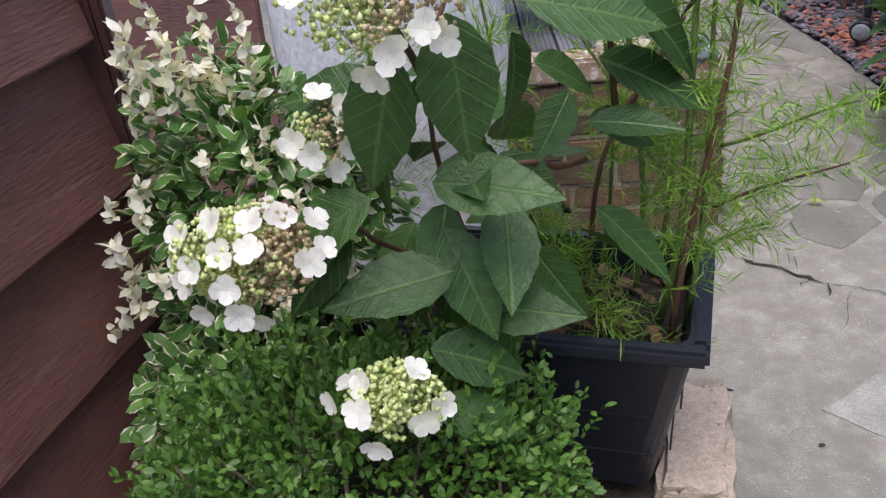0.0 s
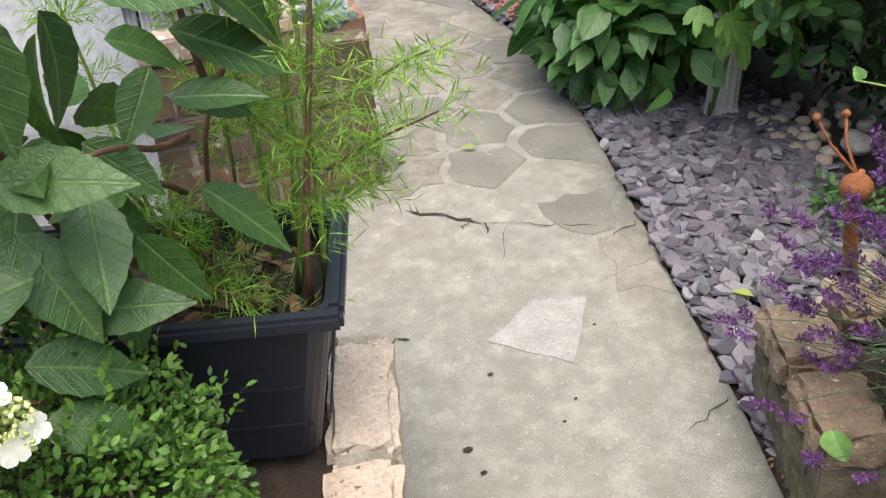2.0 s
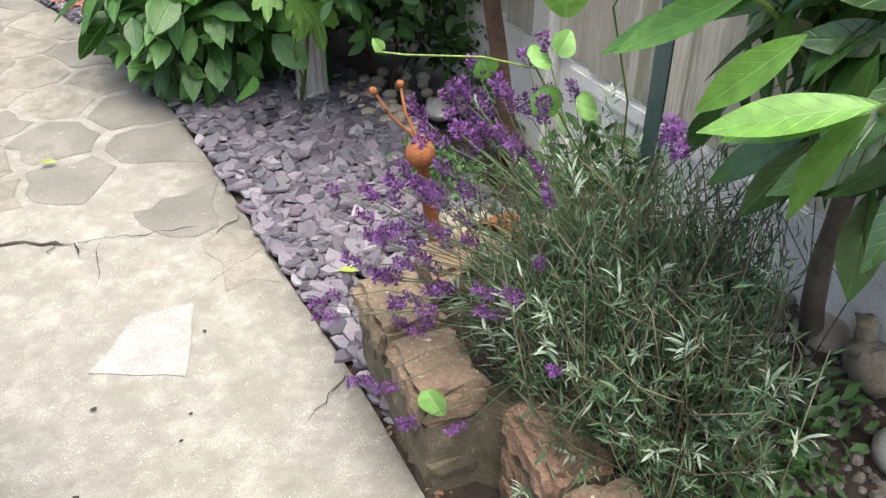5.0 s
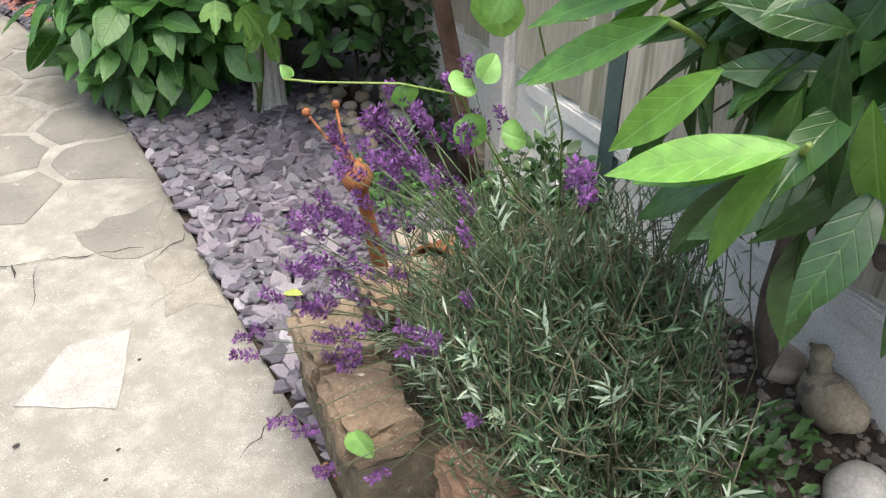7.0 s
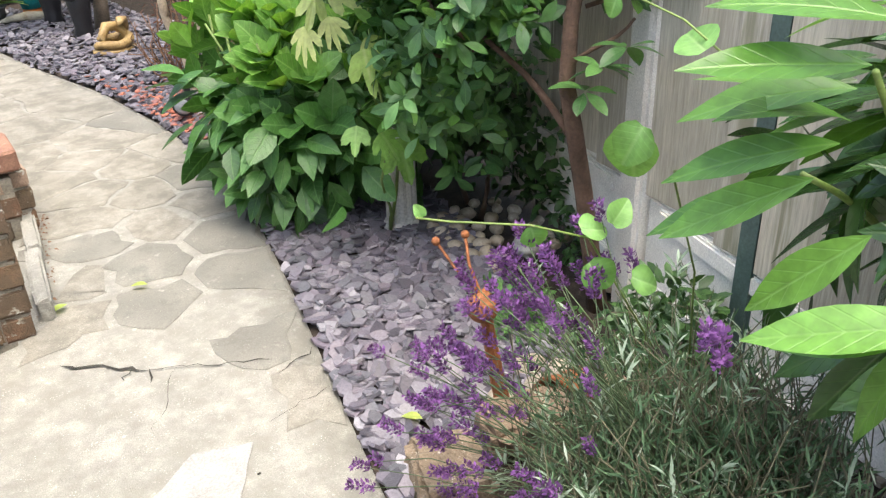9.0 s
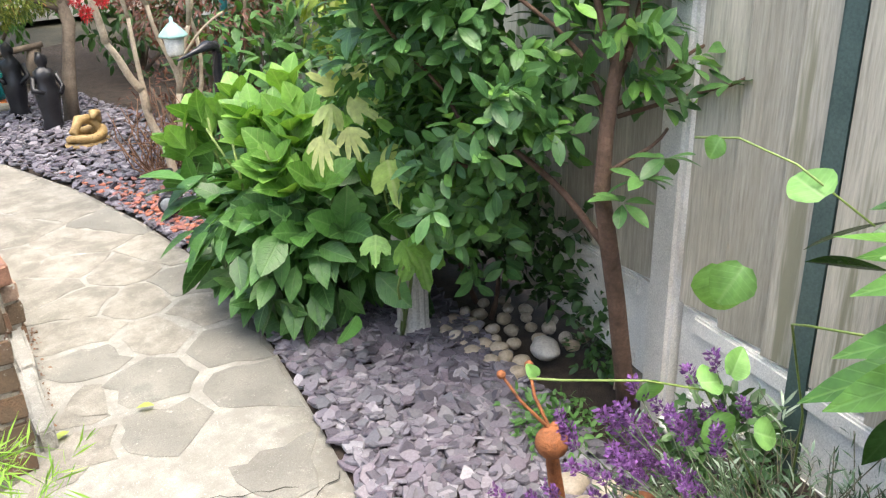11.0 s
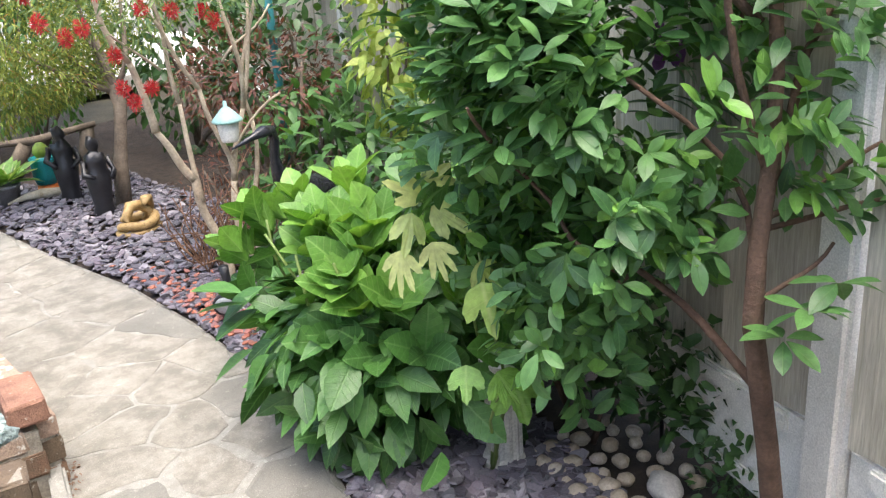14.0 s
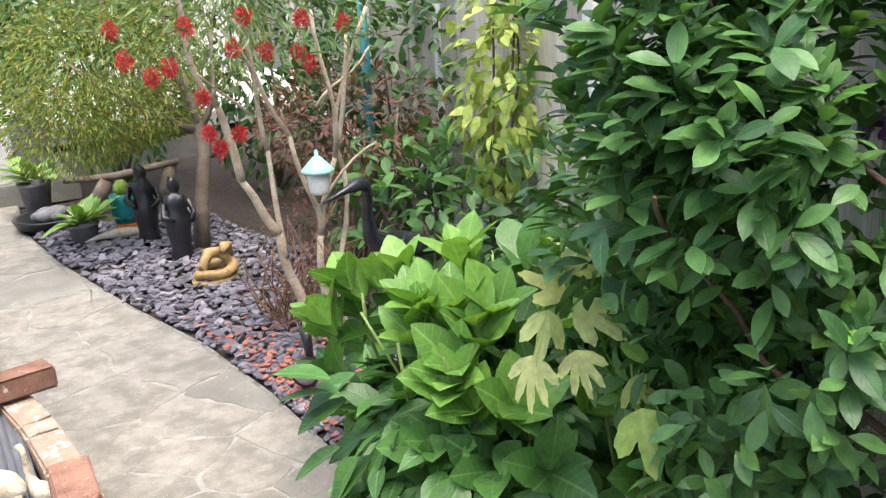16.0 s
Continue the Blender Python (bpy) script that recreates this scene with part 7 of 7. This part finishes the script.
potted_hosta((1.74, 6.66, -0.01), 0.085, 0.13, 30, 0.19)
potted_hosta((1.62, 7.62, 0.0), 0.1, 0.22, 26, 0.2)
bowl = thing("fountain_bowl", (1.63, 7.18, 0.0), "low black water bowl with grey stones on the path edge", "water bowl")
me_ = mesh_np("bowl", *lathe([(0.14, 0), (0.2, 0.03), (0.22, 0.075), (0.225, 0.08), (0.19, 0.08), (0.16, 0.04), (0.02, 0.035)], 28), M_BLACK)
me_.transform(pose(1.63, 7.18, 0.0))
put("bowl", me_, bowl)
for x, y, s_ in ((1.6, 7.16, 0.05), (1.68, 7.2, 0.06), (1.62, 7.25, 0.05), (1.56, 7.2, 0.035), (1.66, 7.12, 0.03)):
    bm_ = bmesh.new()
    bmesh.ops.create_icosphere(bm_, subdivisions=2, radius=s_, matrix=Matrix.Translation((x, y, 0.07 + s_ * 0.3)) @ Matrix.Diagonal((1.2, 1, 0.8, 1)))
    part("stone", bm_, M_GREYPOT, bowl, smooth=True)
v_, f_ = tube([(-0.2, 0, 0.02), (-0.1, 0.02, 0.04), (0, 0, 0.05), (0.09, 0.01, 0.045), (0.15, 0, 0.05), (0.19, 0, 0.035)], (0.006, 0.02, 0.032, 0.026, 0.024, 0.01), 10)
tagged(put("stone_lizard", mesh_np("stone_lizard", v_, f_, M_GOOSE), None, pose(1.92, 6.55, 0.0, 0, 0, -10)), "pale stone lizard lying on the slate", "garden ornament")
frog = thing("frog_pot", (2.0, 6.75, 0.0), "turquoise glazed pot with a lime green ornament", "garden ornament")
me_ = mesh_np("pot", *lathe([(0.06, 0.0), (0.075, 0.05), (0.075, 0.15), (0.08, 0.17), (0.065, 0.17), (0.06, 0.1)], 18), M_TURQ)
me_.transform(pose(2.0, 6.75, 0.06))
put("pot", me_, frog)
me_ = mesh_np("topper", *lathe([(0.03, 0), (0.05, 0.03), (0.045, 0.06), (0.02, 0.09)], 14), L_YELLOW)
me_.transform(pose(2.0, 6.75, 0.23))
put("topper", me_, frog, None, "lime green topper")
me_ = mesh_np("foot", *lathe([(0.06, 0.0), (0.065, 0.03), (0.055, 0.062)], 14), M_ORANGE)
me_.transform(pose(2.0, 6.75, 0.0))
put("foot", me_, frog, None, "bright orange foot")

# tall grey planters and flowering plants near the step
for (at_, r_, h_, n_, lf, flo, lab) in (((0.8, 8.4, 0.0), 0.22, 0.5, 1300, L_MID, L_PINK, "grey square planter of leafy pink and red flowers"), ((1.72, 8.3, 0.0), 0.13, 0.55, 500, L_MID, L_PETAL, "tall dark planter with white flowering plant")):
    e_ = thing("flower_planter", at_, lab, "planter")
    bm_ = bmesh.new()
    box(bm_, 0, 0, h_ / 2, r_ * 2, r_ * 2, h_, 0.015, Matrix.Translation(at_), 0.85)
    part("pot", bm_, M_GREYPOT, e_)
    p_, d_ = blob(n_, (at_[0], at_[1], h_ + 0.45), (r_ * 1.5, r_ * 1.5, 0.55), shell=0.6)
    w_, q_ = tilt_leaves(d_)
    cloud("foliage", leaf(1, 0.7, 4, 0.5, 0.2, 0.2), lf, p_, w_, q_, RNG.uniform(0.05, 0.1, len(p_)), e_)
    p_, d_ = blob(60, (at_[0], at_[1], h_ + 0.3), (r_ * 1.6, r_ * 1.6, 0.5), shell=0.1)
    cloud("bloom_mass", leaf(1, 0.9, 3, 0.5, 0.3, 0.2), flo, p_, d_, RNG.normal(size=p_.shape), RNG.uniform(0.04, 0.07, len(p_)), e_)
tp = thing("terracotta_pot", (0.55, 7.9, 0.0), "tall terracotta pot beside the step", "pot")
me_ = mesh_np("pot_body", *lathe([(0.07, 0), (0.1, 0.3), (0.12, 0.55), (0.13, 0.56), (0.13, 0.62), (0.11, 0.62), (0.09, 0.4)], 20), M_TERRA)
me_.transform(Matrix.Translation((0.55, 7.9, 0)))
put("pot_body", me_, tp)
lan2 = thing("pierced_lantern", (1.78, 8.6, 0.55), "white pierced metal lantern on the planter", "lantern")
me_ = mesh_np("body", *lathe([(0.09, 0.0), (0.1, 0.02), (0.085, 0.3), (0.06, 0.34), (0.02, 0.38)], 18), M_WHITE)
me_.transform(pose(1.75, 8.3, 0.55))
put("body", me_, lan2)
# no real holes: black blocks paint the dark inside each pierced opening
bm_ = bmesh.new()
for k in range(8):
    for z in (0.08, 0.17, 0.25):
        a = 2 * math.pi * k / 8 + z * 8
        r_ = 0.098 - 0.04 * z
        box(bm_, 1.75 + math.cos(a) * r_, 8.3 + math.sin(a) * r_, 0.55 + z, 0.022, 0.022, 0.035, 0.004)
part("piercing_shade", bm_, M_BLACK, lan2, "black blocks for the dark inside the pierced openings")

logs = thing("driftwood", (2.0, 7.4, 0.0), "dark weathered log with small pale ornaments", "log")
limb("log", [tube([(1.8, 7.6, 0.2), (2.1, 7.4, 0.22), (2.5, 7.3, 0.28)], (0.018, 0.028, 0.02), 10), tube([(1.95, 7.5, 0.0), (2.05, 7.45, 0.2)], (0.06, 0.05), 10), tube([(2.4, 7.35, 0.0), (2.45, 7.35, 0.26)], (0.06, 0.05), 10)], M_GREYBARK, logs)

# masses of planting along the fence
masses = [("shade_shrub", "dark leafy shrub in front of the fence", (2.95, 4.6, 0.35), (0.45, 0.7, 0.5), 700, L_MID, 0.11, 0.42), ("red_acer", "low red-leaved acer in the border", (2.75, 5.1, 0.75), (0.5, 0.5, 0.28), 1500, L_RED, 0.05, 0.25),
          ("shade_shrub", "dense green shrub at the back of the border", (3.3, 5.6, 0.8), (0.6, 0.9, 0.7), 1500, L_DARK, 0.09, 0.45), ("shade_shrub", "tall dark green shrub against the fence", (3.2, 7.3, 1.1), (0.8, 0.9, 1.1), 2200, L_DARK, 0.09, 0.4),
          ("shade_shrub", "tall green shrub behind the acer", (2.3, 8.2, 1.1), (0.7, 0.6, 1.0), 2200, L_MID, 0.08, 0.4), ("shade_shrub", "leafy shrub behind the evergreen tree", (2.75, 3.3, 0.5), (0.35, 0.5, 0.5), 700, L_DARK, 0.08, 0.45),
          ("red_acer", "rust-red dwarf shrub under the bottlebrush", (2.6, 5.0, 0.25), (0.35, 0.4, 0.28), 900, L_RED, 0.04, 0.2), ("shade_shrub", "tall leafy tree closing the garden", (2.6, 9.6, 2.0), (1.0, 0.9, 1.6), 2600, L_DARK, 0.12, 0.5),
          ("shade_shrub", "leafy bank beyond the fence", (5.2, 7.0, 2.2), (1.4, 2.6, 1.3), 3600, L_DARK, 0.14, 0.5)]
for nm, lab, c, r, n_, mt, s_, wd in masses:
    e_ = thing(nm, (c[0], c[1], -0.03), lab, "shrub")
    p_, d_ = blob(n_, c, r, shell=0.5, lumps=9)
    w_, q_ = tilt_leaves(d_, spread=0.6)
    tagged(cloud("foliage", leaf(1, wd, 4, 0.45, 0.2, 0.2), mt, p_, w_, q_, RNG.uniform(0.7, 1.2, len(p_)) * s_, e_), kind="stuff")
    limb("stem", [tube(bend((c[0], c[1], -0.03), (c[0] + r[0] * 0.6 * math.cos(k * 1.3), c[1] + r[1] * 0.6 * math.sin(k * 1.3), c[2] + 0.3 * r[2]), 5, 0.06), np.linspace(0.016, 0.006, 6), 6) for k in range(5)], M_GREYBARK, e_)

yel = thing("yellow_climber", (2.98, 4.15, 0.0), "yellow-green climber hanging on a support by the fence", "climber")
limb("stem", [tube(bend((3.0, 4.2, -0.02), (2.95 + 0.05 * k, 4.15, 1.5), 6, 0.04), np.linspace(0.008, 0.004, 7), 6) for k in range(3)], M_GREYBARK, yel)
p_, d_ = blob(520, (2.98, 4.12, 0.95), (0.22, 0.2, 0.55), shell=0.6)
w_, q_ = tilt_leaves(d_, droop=0.9, spread=0.5)
cloud("foliage", leaf(1, 0.55, 4, 0.4, 0.2, 0.2), L_YELLOW, p_, w_, q_ + d_ * 0.7, RNG.uniform(0.05, 0.085, len(p_)), yel)
post_ = thing("teal_post", (2.93, 5.2, 0.0), "teal painted round post in the border", "post")
limb("pole", [tube([(2.93, 5.2, -0.03), (2.93, 5.2, 1.7)], (0.022, 0.022), 12)], M_TEALPOST, post_)

# far house end and garden shed that close the view
house = tagged(new("house_far"), "pale rendered house wall with a timber porch beyond the patio", "house", kind="structure")
bm_ = bmesh.new()
box(bm_, 1.5, 16.2, 1.7, 9.0, 0.3, 3.4, 0.02)
part("wall", bm_, M_RENDER, house)
for k in range(12):
    bm_ = bmesh.new()
    box(bm_, 2.05, 14.9, 0.95 + 0.16 * k, 1.1, 0.03, 0.145, 0.006)
    part("board", bm_, M_TIMBER, house)
for x in (1.5, 2.6):
    bm_ = bmesh.new()
    box(bm_, x, 14.85, 1.4, 0.09, 0.09, 2.6, 0.01)
    part("porch_post", bm_, M_TIMBER, house)
# solid black block: the shade inside the porch opening put in as colour
bm_ = bmesh.new()
box(bm_, 2.05, 15.3, 0.45, 1.0, 0.7, 0.75, 0.01)
part("opening_shade", bm_, M_BLACK, house)
hedge = thing("hedge", (-1.5, 9.0, 0.0), "dense green hedge on the garden's other side", "hedge")
p_, d_ = blob(5000, (-1.6, 8.0, 1.2), (0.9, 5.0, 1.4), shell=0.35, lumps=12)
w_, q_ = tilt_leaves(d_)
tagged(cloud("foliage", leaf(1, 0.55, 3, 0.5, 0.2, 0.2), L_MID, p_, w_, q_, RNG.uniform(0.08, 0.14, len(p_)), hedge), kind="stuff")
limb("stem", [tube([(-1.6, 4.0 + k, -0.03), (-1.6, 4.0 + k, 1.0)], (0.03, 0.02), 6) for k in range(9)], M_GREYBARK, hedge)

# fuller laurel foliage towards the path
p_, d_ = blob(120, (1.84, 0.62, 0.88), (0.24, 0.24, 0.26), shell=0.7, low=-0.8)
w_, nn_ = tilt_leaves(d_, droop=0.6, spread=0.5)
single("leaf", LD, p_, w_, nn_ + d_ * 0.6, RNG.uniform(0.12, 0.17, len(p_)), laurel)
